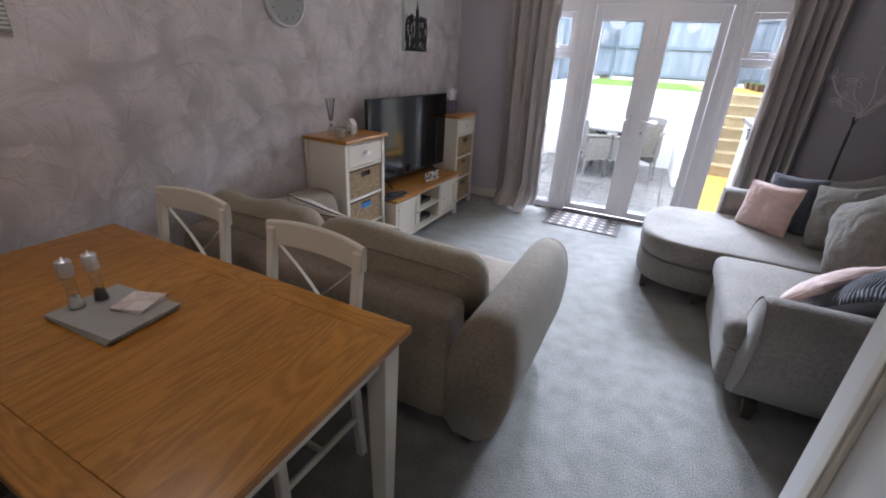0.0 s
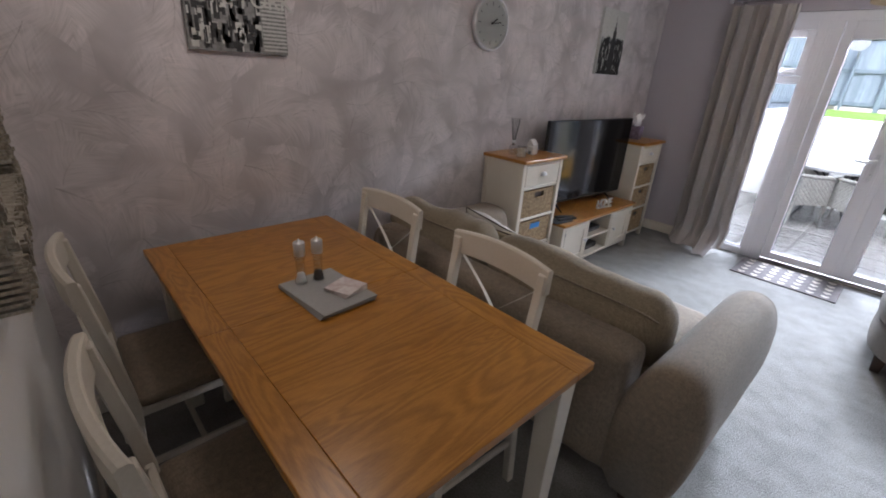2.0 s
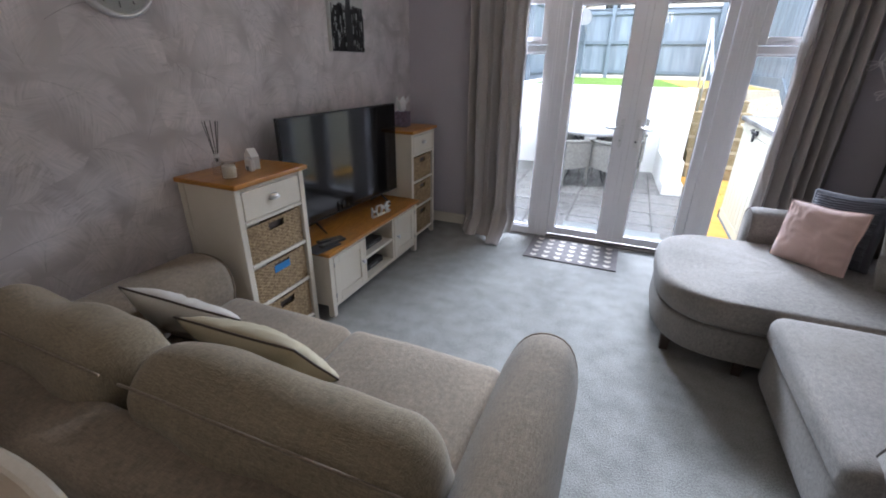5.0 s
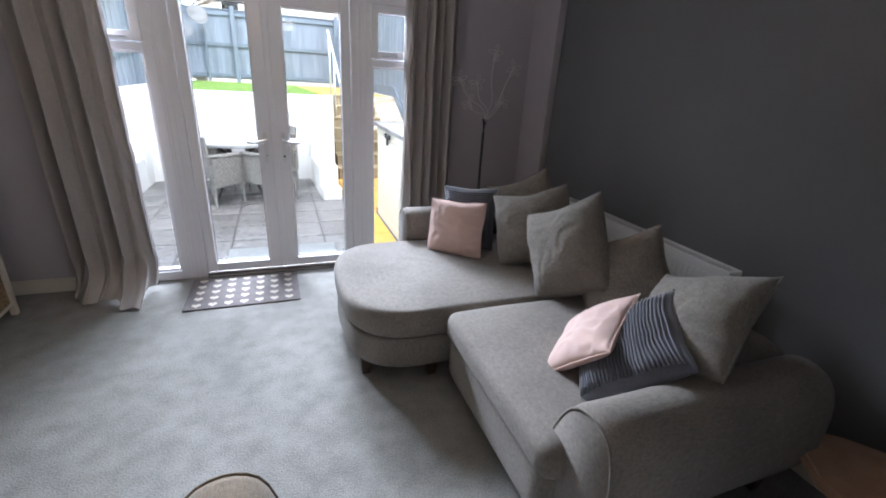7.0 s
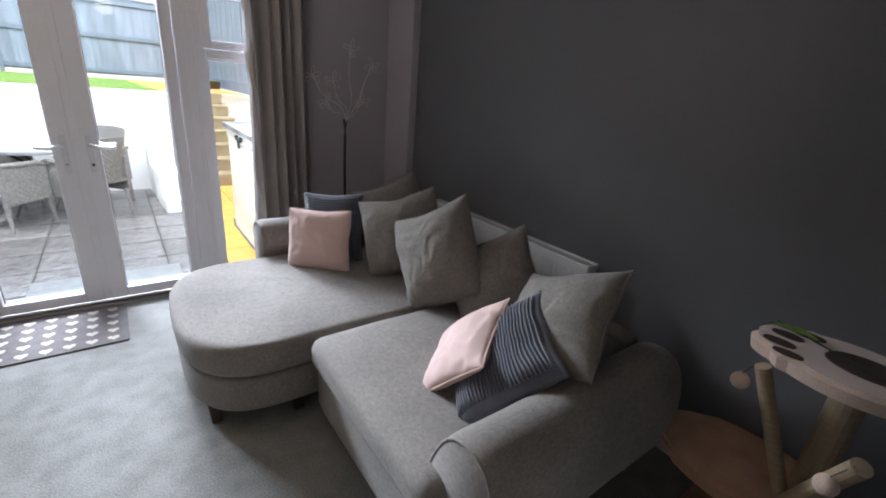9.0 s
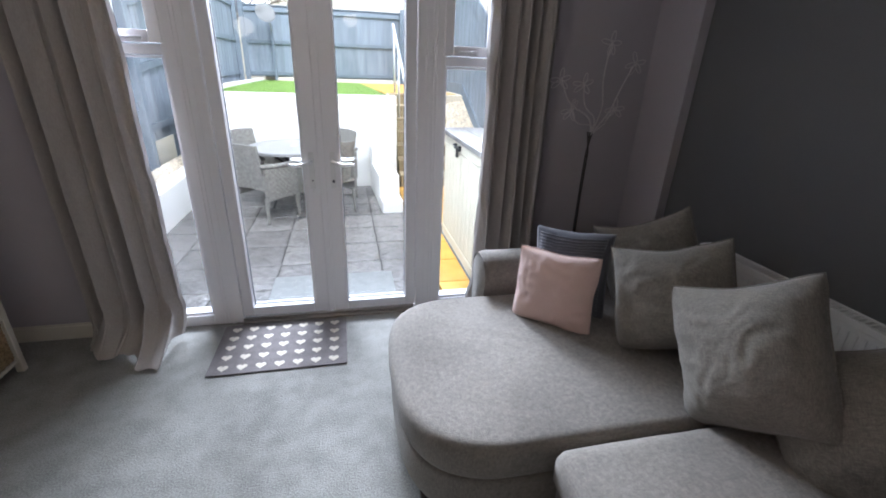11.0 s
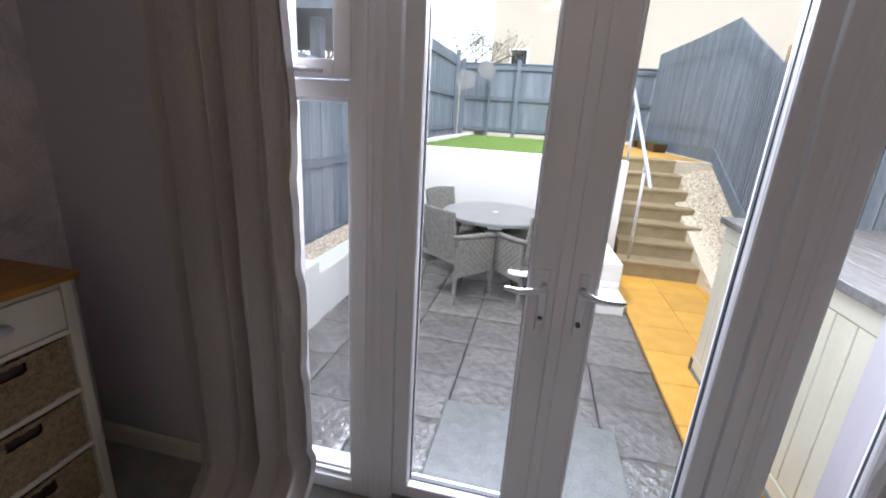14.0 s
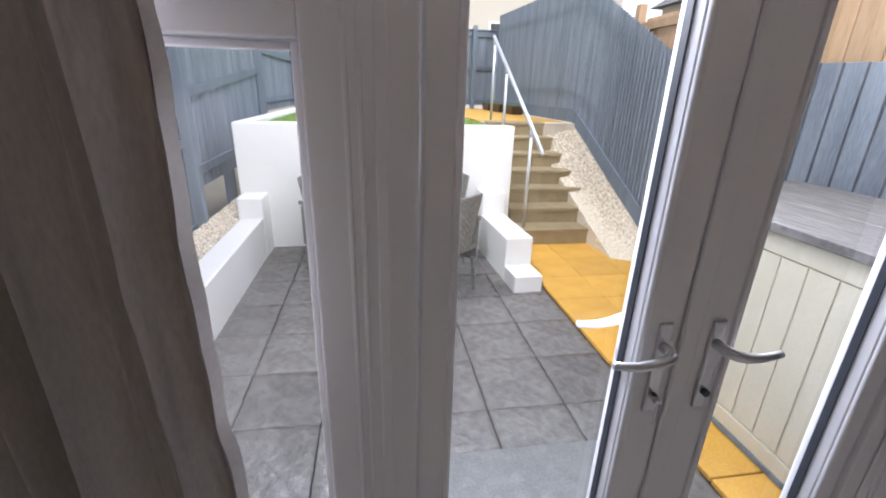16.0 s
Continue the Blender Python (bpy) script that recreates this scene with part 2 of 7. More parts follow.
M = dict(
    carpet=surface("carpet_pile", (0.158, 0.153, 0.141), 0.97, (0.298, 0.291, 0.272), scale=9, fine=140, bump=0.8, depth=0.005, sheen=0.15, mid=0.62),
    paper=feather_paper("plume_wallpaper"),
    lilac=surface("lilac_paint", (0.435, 0.40, 0.43), 0.75, (0.46, 0.425, 0.455), scale=1.5, fine=220, bump=0.1),
    grey=surface("slate_paint", (0.130, 0.128, 0.130), 0.5, (0.148, 0.146, 0.147), scale=1.5, fine=220, bump=0.12),
    white=surface("white_paint", (0.72, 0.71, 0.69), 0.55, (0.76, 0.75, 0.73), scale=2, fine=120, bump=0.06),
    trim=surface("cream_gloss", (0.66, 0.61, 0.52), 0.35, (0.70, 0.66, 0.57), scale=2, fine=120, bump=0.05),
    pvc=surface("white_pvc", (0.79, 0.78, 0.81), 0.42, (0.81, 0.80, 0.83), scale=2, fine=60, bump=0),
    seal=surface("black_seal", (0.05, 0.056, 0.072), 0.5),
    brass=surface("worn_sill_metal", (0.28, 0.26, 0.25), 0.4, metal=0.7),
    chrome=surface("satin_chrome", (0.70, 0.70, 0.71), 0.30, (0.76, 0.76, 0.77), metal=0.75, bump=0.02),
    glass=pane_glass("pane_glass"),
    clear=bottle_glass("clear_bottle"),
    oak=oak("oiled_oak", (0.25, 0.095, 0.010), (0.46, 0.205, 0.028), (1.2, 7, 7), 0.30),
    oaky=oak("oiled_oak_long", (0.25, 0.095, 0.010), (0.47, 0.210, 0.029), (7, 1.1, 7), 0.30),
    cream=surface("cream_painted_wood", (0.62, 0.565, 0.47), 0.5, (0.68, 0.625, 0.53), scale=4, fine=150, bump=0.12),
    # The cream paint at about a third, the shade of a recess put into its colour.
    creamshade=surface("shaded_recess_cream", (0.20, 0.18, 0.15), 0.6),
    sofa=weave("grey_weave", (0.165, 0.147, 0.128), (0.255, 0.228, 0.202)),
    sofab=weave("taupe_weave", (0.17, 0.132, 0.091), (0.26, 0.206, 0.147)),
    sofac=weave("olive_taupe_weave", (0.195, 0.155, 0.098), (0.30, 0.245, 0.165)),
    pillow=weave("grey_pillow_cloth", (0.155, 0.138, 0.118), (0.25, 0.228, 0.198)),
    pink=surface("blush_cotton", (0.60, 0.42, 0.37), 0.85, (0.68, 0.50, 0.45), scale=5, fine=300, bump=0.3, sheen=0.3),
    navy=surface("slate_cord_cloth", (0.085, 0.088, 0.108), 0.9, (0.13, 0.134, 0.162), scale=6, fine=160, bump=0.3, sheen=0.4),
    cushw=surface("pale_cushion_cloth", (0.50, 0.47, 0.42), 0.9, (0.60, 0.57, 0.52), scale=8, fine=240, bump=0.3),
    cushc=surface("cream_cushion_cloth", (0.38, 0.33, 0.225), 0.9, (0.44, 0.385, 0.27), scale=8, fine=240, bump=0.3),
    curtain=surface("taupe_curtain", (0.34, 0.305, 0.283), 0.40, (0.43, 0.392, 0.365), scale=2, fine=180, bump=0.15, sheen=0.3, stretch=(1, 1, 0.3)),
    lining=surface("curtain_lining", (0.52, 0.49, 0.48), 0.8, (0.6, 0.57, 0.55)),
    mat=surface("doormat_loop", (0.13, 0.115, 0.115), 0.95, (0.19, 0.17, 0.17), scale=20, fine=260, bump=0.6, depth=0.004),
    heart=surface("doormat_cream", (0.55, 0.50, 0.42), 0.95, (0.68, 0.63, 0.55), scale=20, fine=260, bump=0.6, depth=0.004),
    basket=surface("seagrass", (0.16, 0.10, 0.045), 0.75, (0.42, 0.30, 0.16), scale=60, fine=220, bump=0.5, depth=0.003),
    screen=surface("screen_glass", (0.004, 0.004, 0.005), 0.08, (0.006, 0.006, 0.007), bump=0),
    black=surface("black_plastic", (0.012, 0.012, 0.013), 0.4, (0.02, 0.02, 0.02)),
    dark=surface("dark_stained_foot", (0.035, 0.022, 0.016), 0.45, (0.055, 0.035, 0.025)),
    slate=surface("grey_slate_slab", (0.115, 0.108, 0.104), 0.17, (0.185, 0.175, 0.168), scale=5, fine=17, bump=0.9, depth=0.02, piece=0.16),
    ochre=surface("ochre_slab", (0.52, 0.27, 0.035), 0.5, (0.64, 0.37, 0.07), scale=5, fine=70, bump=0.3, piece=0.08),
    mortar=surface("slab_joint", (0.02, 0.02, 0.02), 0.9),
    render=surface("white_render", (0.72, 0.72, 0.70), 0.8, (0.78, 0.78, 0.76), scale=2, fine=140, bump=0.5, depth=0.004),
    stone=surface("sandstone_step", (0.24, 0.185, 0.10), 0.8, (0.33, 0.26, 0.15), scale=8, fine=90, bump=0.4, piece=0.06),
    fence=surface("blue_grey_board", (0.125, 0.150, 0.185), 0.75, (0.22, 0.25, 0.29), scale=3, fine=30, bump=0.4, stretch=(4, 4, 0.5), piece=0.12),
    fenced=surface("blue_grey_post", (0.105, 0.13, 0.16), 0.75, (0.16, 0.19, 0.225), scale=3, fine=30, bump=0.4, stretch=(4, 4, 0.5), piece=0.1),
    raww=surface("new_softwood", (0.42, 0.27, 0.15), 0.75, (0.55, 0.38, 0.23), scale=3, fine=30, bump=0.3, stretch=(4, 4, 0.4), piece=0.14),
    gravel=surface("pale_gravel", (0.50, 0.43, 0.32), 0.85, (0.72, 0.66, 0.54), scale=40, fine=90, bump=0.6, depth=0.01),
    grass=surface("lawn_blades", (0.11, 0.19, 0.03), 0.7, (0.20, 0.30, 0.06), scale=14, fine=90, bump=0.4),
    soil=surface("turf_ground", (0.07, 0.11, 0.02), 0.9),
    boxf=surface("cream_store_panel", (0.52, 0.49, 0.38), 0.6, (0.58, 0.55, 0.44), scale=3, fine=90, bump=0.12),
    boxt=surface("weathered_lid", (0.07, 0.064, 0.06), 0.6, (0.20, 0.188, 0.18), scale=5, fine=40, bump=0.5, stretch=(9, 0.8, 1), mid=0.4),
    rattan=surface("grey_rattan", (0.13, 0.125, 0.112), 0.7, (0.25, 0.242, 0.222), scale=30, fine=120, bump=0.6, depth=0.004),
    housew=surface("cream_house_render", (0.46, 0.415, 0.335), 0.85, (0.50, 0.455, 0.37), scale=0.6, fine=20, bump=0.04),
    roof=surface("grey_roof_tile", (0.10, 0.095, 0.10), 0.8, (0.15, 0.145, 0.15), scale=3, fine=20),
    bark=surface("bark", (0.09, 0.07, 0.05), 0.9, (0.15, 0.12, 0.09)),
    leaf=surface("spring_leaf", (0.10, 0.12, 0.05), 0.8, (0.17, 0.19, 0.09)),
    galv=surface("galvanised_tube", (0.55, 0.56, 0.58), 0.35, (0.65, 0.66, 0.68), metal=0.5, bump=0.1),
    plush=surface("tan_plush", (0.36, 0.19, 0.10), 0.95, (0.50, 0.29, 0.17), scale=12, fine=200, bump=0.5, sheen=0.5),
    plushl=surface("pale_plush", (0.50, 0.36, 0.27), 0.95, (0.62, 0.47, 0.37), scale=12, fine=200, bump=0.5, sheen=0.5),
    sisal=surface("sisal_wrap", (0.27, 0.20, 0.12), 0.9, (0.38, 0.29, 0.18), scale=10, fine=120, bump=0.6, stretch=(1, 1, 8)),
    brown=surface("dark_plush", (0.05, 0.03, 0.022), 0.95, (0.08, 0.05, 0.035), fine=200, bump=0.4),
    ground=surface("earth", (0.12, 0.11, 0.08), 0.95, (0.17, 0.15, 0.11), scale=2),
    placem=surface("placemat_grey", (0.34, 0.33, 0.31), 0.45, (0.38, 0.37, 0.35), bump=0.05),
    coaster=surface("coaster_marble", (0.55, 0.42, 0.38), 0.3, (0.78, 0.72, 0.68), scale=22, fine=60, bump=0.02),
    salt=surface("salt_grain", (0.75, 0.75, 0.73), 0.8),
    pepper=surface("peppercorns", (0.03, 0.022, 0.018), 0.7, (0.06, 0.05, 0.04), fine=200, bump=0.8, depth=0.004),
    wax=surface("candle_wax", (0.68, 0.62, 0.50), 0.4),
    paperw=surface("white_tissue", (0.75, 0.75, 0.75), 0.8),
    lilacd=surface("tissue_box_print", (0.12, 0.09, 0.13), 0.5, (0.28, 0.22, 0.30), scale=30),
    ink=surface("print_black", (0.02, 0.02, 0.022), 0.6, (0.05, 0.05, 0.05), scale=40),
    inkg=surface("print_grey", (0.16, 0.16, 0.155), 0.6, (0.30, 0.30, 0.29), scale=40),
    inkw=surface("print_pale", (0.50, 0.50, 0.47), 0.6, (0.60, 0.60, 0.57), scale=40),
    pearl=surface("wire_flower_silver", (0.60, 0.56, 0.56), 0.35, metal=0.5),
    stemm=surface("dark_bronze_stem", (0.06, 0.055, 0.055), 0.3, metal=0.7),
    blue=surface("blue_card", (0.02, 0.16, 0.42), 0.5),
)


# ---- builders ----
def part(name, bm, material, parent=None, label="", smooth=False, kind=""):
    me = bpy.data.meshes.new(name)
    bm.to_mesh(me)
    bm.free()
    if smooth:
        me.shade_smooth()
    me.materials.append(M[material] if isinstance(material, str) else material)
    ob = new(name, me)
    ob.parent = parent
    return tagged(ob, label, kind=kind)


def thing(name, m, label, category, group=""):
    ob = new(name)
    ob.matrix_basis = m
    ob.empty_display_size = 0.1
    return tagged(ob, label, category, group)


def box(bm, x0, x1, y0, y1, z0, z1, r=0.003, seg=1, m=None):
    """An edged block, its corners broken by r."""
    t = bmesh.new()
    bmesh.ops.create_cube(t, size=1)
    for v in t.verts:
        v.co = Vector(((x0 + x1) / 2 + v.co.x * (x1 - x0), (y0 + y1) / 2 + v.co.y * (y1 - y0), (z0 + z1) / 2 + v.co.z * (z1 - z0)))
    if r:
        bmesh.ops.bevel(t, geom=t.edges[:], offset=min(r, abs(x1 - x0) / 2.1, abs(y1 - y0) / 2.1, abs(z1 - z0) / 2.1), segments=seg, affect="EDGES", profile=0.5)
    if m:
        t.transform(m)
    me = bpy.data.meshes.new("tmp")
    t.to_mesh(me)
    t.free()
    bm.from_mesh(me)
    bpy.data.meshes.remove(me)
    return bm


def block(name, x0, x1, y0, y1, z0, z1, mat, parent=None, r=0.003, seg=1, label="", kind="", m=None):
    return part(name, box(bmesh.new(), x0, x1, y0, y1, z0, z1, r, seg, m), mat, parent, label, kind=kind)


def tube(bm, pts, rad, n=10, caps=True):
    """A round bar along points; rad is one radius or one per point."""
    pts = [Vector(p) for p in pts]
    rad = rad if isinstance(rad, (list, tuple)) else [rad] * len(pts)
    rings = []
    up = None
    for i, p in enumerate(pts):
        d = (pts[min(i + 1, len(pts) - 1)] - pts[max(i - 1, 0)]).normalized()
        if up is None:
            up = d.orthogonal().normalized()
        up = (up - d * up.dot(d)).normalized()
        s = d.cross(up)
        rings.append([bm.verts.new(p + (up * math.cos(2 * math.pi * k / n) + s * math.sin(2 * math.pi * k / n)) * rad[i]) for k in range(n)])
    for a, b in zip(rings, rings[1:]):
        for k in range(n):
            bm.faces.new((a[k], a[(k + 1) % n], b[(k + 1) % n], b[k]))
    if caps:
        bm.faces.new(rings[0][::-1]), bm.faces.new(rings[-1])
    return bm


def lathe(bm, prof, n=24, at=(0, 0, 0)):
    """A turned shape from (radius, height) pairs."""
    rings = []
    for r, z in prof:
        rings.append([bm.verts.new((at[0] + r * math.cos(2 * math.pi * k / n), at[1] + r * math.sin(2 * math.pi * k / n), at[2] + z)) for k in range(n)])
    for a, b in zip(rings, rings[1:]):
        for k in range(n):
            bm.faces.new((a[k], a[(k + 1) % n], b[(k + 1) % n], b[k]))
    bm.faces.new(rings[0][::-1]), bm.faces.new(rings[-1])
    return bm


def soft(bm, sx, sy, sz, r, crown=0.0, n=14, lump=0.0, m=None, seed=0.0):
    """A stuffed block: well-rounded edges, a swelling top and slight lumps."""
    idx = {}
    h = Vector((sx / 2, sy / 2, sz / 2))
    inner = Vector([max(0.001, c - r) for c in h])

    def vert(a, b, c):
        k = (round(a, 4), round(b, 4), round(c, 4))
        if k not in idx:
            p = Vector((a * h.x, b * h.y, c * h.z))
            q = Vector([max(-inner[i], min(inner[i], p[i])) for i in range(3)])
            d = p - q
            if d.length > 1e-7:
                w = Vector([d[i] / (h[i] - inner[i]) if h[i] > inner[i] else 0 for i in range(3)])
                mx = max(abs(w.x), abs(w.y), abs(w.z))
                p = q + w.normalized() * mx * r
            f = (1 - (a * a)) * (1 - (b * b))
            p.z += crown * f * (1 if c > 0 else 0) * max(0, c)
            if lump:
                p += Vector((0, 0, 1)) * lump * noise.noise(Vector((p.x * 5 + seed, p.y * 5, p.z * 5)))
                p += Vector((noise.noise(p * 6 + Vector((seed, 3, 1))), noise.noise(p * 6 + Vector((1, seed, 7))), 0)) * lump * 0.5
            idx[k] = bm.verts.new(m @ p if m else p)
        return idx[k]
    g = []
    for i in range(n + 1):
        t = -1 + 2 * i / n
        g.append(math.copysign(abs(t) ** 0.75, t))
    for ax in range(3):
        for s in (-1, 1):
            for i in range(n):
                for j in range(n):
                    q = []
                    for a, b in ((g[i], g[j]), (g[i + 1], g[j]), (g[i + 1], g[j + 1]), (g[i], g[j + 1])):
                        c = [0, 0, 0]
                        c[ax], c[(ax + 1) % 3], c[(ax + 2) % 3] = s, a, b
                        q.append(vert(*c))
                    bm.faces.new(q if s > 0 else q[::-1])
    return bm


def puff(u, v, t):
    """Half the thickness of a loosely filled cushion at u, v."""
    return t / 2 * max(0, (1 - abs(u) ** 2.5) * (1 - abs(v) ** 2.5)) ** 0.52


def cushion(bm, w, h, t, seed=0, sag=0.0, n=26, pinch=0.07, crease=0.006):
    """A knife-edge cushion standing in x-z, its front to -y: pointed corners, puckered seams, creases."""
    f, bk = {}, {}
    for i in range(n + 1):
        for j in range(n + 1):
            u, v = -1 + 2 * i / n, -1 + 2 * j / n
            px = u * (1 - pinch * (1 - v * v)) * w / 2
            pz = v * (1 - pinch * (1 - u * u)) * h / 2
            th = puff(u, v, t)
            q = Vector((px * 7 + seed * 3.1, pz * 7, seed))
            wr = noise.noise(q) * 0.6 + abs(noise.noise(q * 2.3 + Vector((noise.noise(q) * 2, 0, 0)))) * -1.0
            edge = math.sin((u + v) * 11 + seed) * 0.25 * max(abs(u), abs(v)) ** 3
            th2 = th + (wr * crease * 2.2 + edge * crease) * min(1, th / (t * 0.2))
            drop = -sag * (1 - u * u) * max(0, v) ** 2
            wav = 0.012 * noise.noise(Vector((u * 1.6, v * 1.6, seed * 2.7))) * (w / 0.4)
            px, pz = px + wav, pz - wav * 0.7
            r2 = abs(u * v)
            px, pz = px * (1 - 0.02 * r2 ** 3), pz * (1 - 0.02 * r2 ** 3)
            cr = math.sin(9 * math.atan2(v + 0.2, u - 0.1 * seed % 0.7) + seed * 2) * math.sin(math.pi * min(1, math.hypot(u, v)))
            th += cr * crease * 0.8 * min(1, th / (t * 0.2))
            f[i, j] = bm.verts.new((px, -th2, pz + drop))
            if 0 < i < n and 0 < j < n:
                bk[i, j] = bm.verts.new((px, th * 0.9, pz + drop))
            else:
                bk[i, j] = f[i, j]
    for i in range(n):
        for j in range(n):
            bm.faces.new((f[i, j], f[i + 1, j], f[i + 1, j + 1], f[i, j + 1]))
            q = (bk[i, j], bk[i, j + 1], bk[i + 1, j + 1], bk[i + 1, j])
            if len(set(q)) == 4:
                try:
                    bm.faces.new(q)
                except ValueError:
                    pass
    return bm


def prism(bm, prof, y0, y1, bulge=0.0, n=1):
    """A closed outline in x-z drawn out along y."""
    rings = []
    for k in range(n + 1):
        y = y0 + (y1 - y0) * k / n
        rings.append([bm.verts.new((x, y, z)) for x, z in prof])
    c = len(prof)
    for a, b in zip(rings, rings[1:]):
        for k in range(c):
            bm.faces.new((a[k], a[(k + 1) % c], b[(k + 1) % c], b[k]))
    bm.faces.new(rings[0][::-1]), bm.faces.new(rings[-1])
    bmesh.ops.recalc_face_normals(bm, faces=bm.faces[:])
    return bm


def text_mesh(name, body, size, mat, m, parent=None, depth=0.004, label=""):
    cu = bpy.data.curves.new(name, "FONT")
    cu.body, cu.size, cu.extrude, cu.align_x = body, size, depth, "CENTER"
    ob = bpy.data.objects.new(name, cu)
    me = bpy.data.meshes.new_from_object(ob)
    bpy.data.objects.remove(ob)
    me.materials.clear()
    me.materials.append(M[mat])
    o = new(name, me)
    o.matrix_basis = m
    o.parent = parent
    return tagged(o, label)


# ---- the room ----
XL, XR, YD, YB, HC = 0.63, 4.64, 6.22, 1.30, 2.38
S = "structure"
block("floor", XL - 0.1, XR + 0.1, -1.1, YD + 0.02, -0.10, 0.0, "carpet", r=0, kind=S, label="pale grey-beige cut pile carpet")
block("ceiling", XL - 0.1, XR + 0.3, -1.1, YD + 0.3, HC, HC + 0.1, "white", r=0, kind=S)
block("wall_west", XL - 0.12, XL, -1.1, YD + 0.3, -0.1, HC, "paper", r=0, kind=S, label="lilac-grey wallpaper printed with pearly plumes")
block("wall_east", XR + 0.002, XR + 0.14, 2.7, YD + 0.3, -0.1, HC, "grey", r=0, kind=S, label="dark slate grey painted wall")
block("wall_east_lilac", XR - 0.06, XR, 5.86, YD - 0.002, 0, HC - 0.002, "lilac", r=0.002, kind=S, label="lilac boxed-in corner of the wall")
FX0, FX1, FZ = 1.53, 3.63, 2.10
block("wall_north_west", XL, FX0, YD, YD + 0.28, -0.3, HC, "lilac", r=0, kind=S, label="plain lilac painted wall")
block("wall_north_east", FX1, XR + 0.14, YD, YD + 0.28, -0.3, HC, "lilac", r=0, kind=S, label="plain lilac painted wall")
block("wall_north_head", FX0, FX1, YD, YD + 0.28, FZ, HC, "lilac", r=0, kind=S)
block("wall_south", XL, 2.16, YB - 0.12, YB, 0, HC, "white", r=0, kind=S, label="off-white wall behind the dining chairs")
block("wall_hall_back", XL, XR + 0.1, -1.1, -1.0, 0, HC, "white", r=0, kind=S)
block("wall_hall_east", 3.472, 3.60, -1.0, 2.92, 0, HC, "white", r=0.004, kind=S, label="white wall end beside the doorway")
block("wall_nook", 3.60, XR + 0.1, 2.70, 2.80, 0, HC, "grey", r=0, kind=S)


def skirting(name, x0, x1, y0, y1):
    bm = bmesh.new()
    box(bm, x0, x1, y0, y1, 0, 0.085, 0.002)
    dx, dy = (0.006, 0) if x1 - x0 < y1 - y0 else (0, 0.006)
    box(bm, x0 + dx, x1 - dx, y0 + dy, y1 - dy, 0.0855, 0.10, 0.004, 2)
    return part(name, bm, "trim", kind=S, label="cream gloss skirting board")


skirting("baseboard", XL + 0.016, 1.50, YD - 0.018, YD - 0.001)
skirting("baseboard", 3.66, XR - 0.062, YD - 0.018, YD - 0.001)
skirting("baseboard", XL + 0.001, XL + 0.018, YB + 0.02, YD - 0.02)
skirting("baseboard", XR - 0.017, XR, 2.82, 5.85)
skirting("baseboard", XL + 0.02, 2.15, YB + 0.001, YB + 0.018)


def architrave(x, y0, y1):
    bm = bmesh.new()
    for yy in (y0, y1):
        box(bm, x - 0.018, x - 0.001, yy, yy + 0.07, 0, 2.08, 0.003)
        box(bm, x - 0.026, x - 0.0185, yy + 0.012, yy + 0.03, 0, 2.08, 0.003, 2)
    box(bm, x - 0.018, x - 0.001, y0, y1 + 0.07, 2.081, 2.15, 0.003)
    part("trim_doorway", bm, "trim", kind=S, label="cream moulded door architrave")


architrave(3.472, 1.80, 2.72)


# ---- the glazed door screen ----
def ring(bm, x0, x1, z0, z1, w, y0, y1, r=0.003):
    box(bm, x0, x0 + w, y0, y1, z0, z1, r, 2), box(bm, x1 - w, x1, y0, y1, z0, z1, r, 2)
    box(bm, x0 + w, x1 - w, y0, y1, z0, z0 + w, r, 2), box(bm, x0 + w, x1 - w, y0, y1, z1 - w, z1, r, 2)


def casement_handle(p, x, z, y, flip=1):
    bm = bmesh.new()
    box(bm, x - 0.028, x + 0.028, y - 0.008, y, z - 0.012, z + 0.012, 0.003, 2)
    lathe(bm, [(0.011, 0), (0.011, 0.02)], 14, (x, y - 0.022, z - 0.010))
    tube(bm, [(x, y - 0.026, z), (x + flip * 0.04, y - 0.034, z - 0.002), (x + flip * 0.095, y - 0.036, z - 0.004)], [0.008, 0.008, 0.006], 10)
    part("handle", bm, "chrome", p, "satin chrome window handle", smooth=True)


def sheet_pane(p, x0, x1, y, z0, z1):
    bm = bmesh.new()
    bm.faces.new([bm.verts.new(v) for v in ((x0, y, z0), (x1, y, z0), (x1, y, z1), (x0, y, z1))])
    g = part("pane", bm, "glass", p)
    g.visible_shadow = False


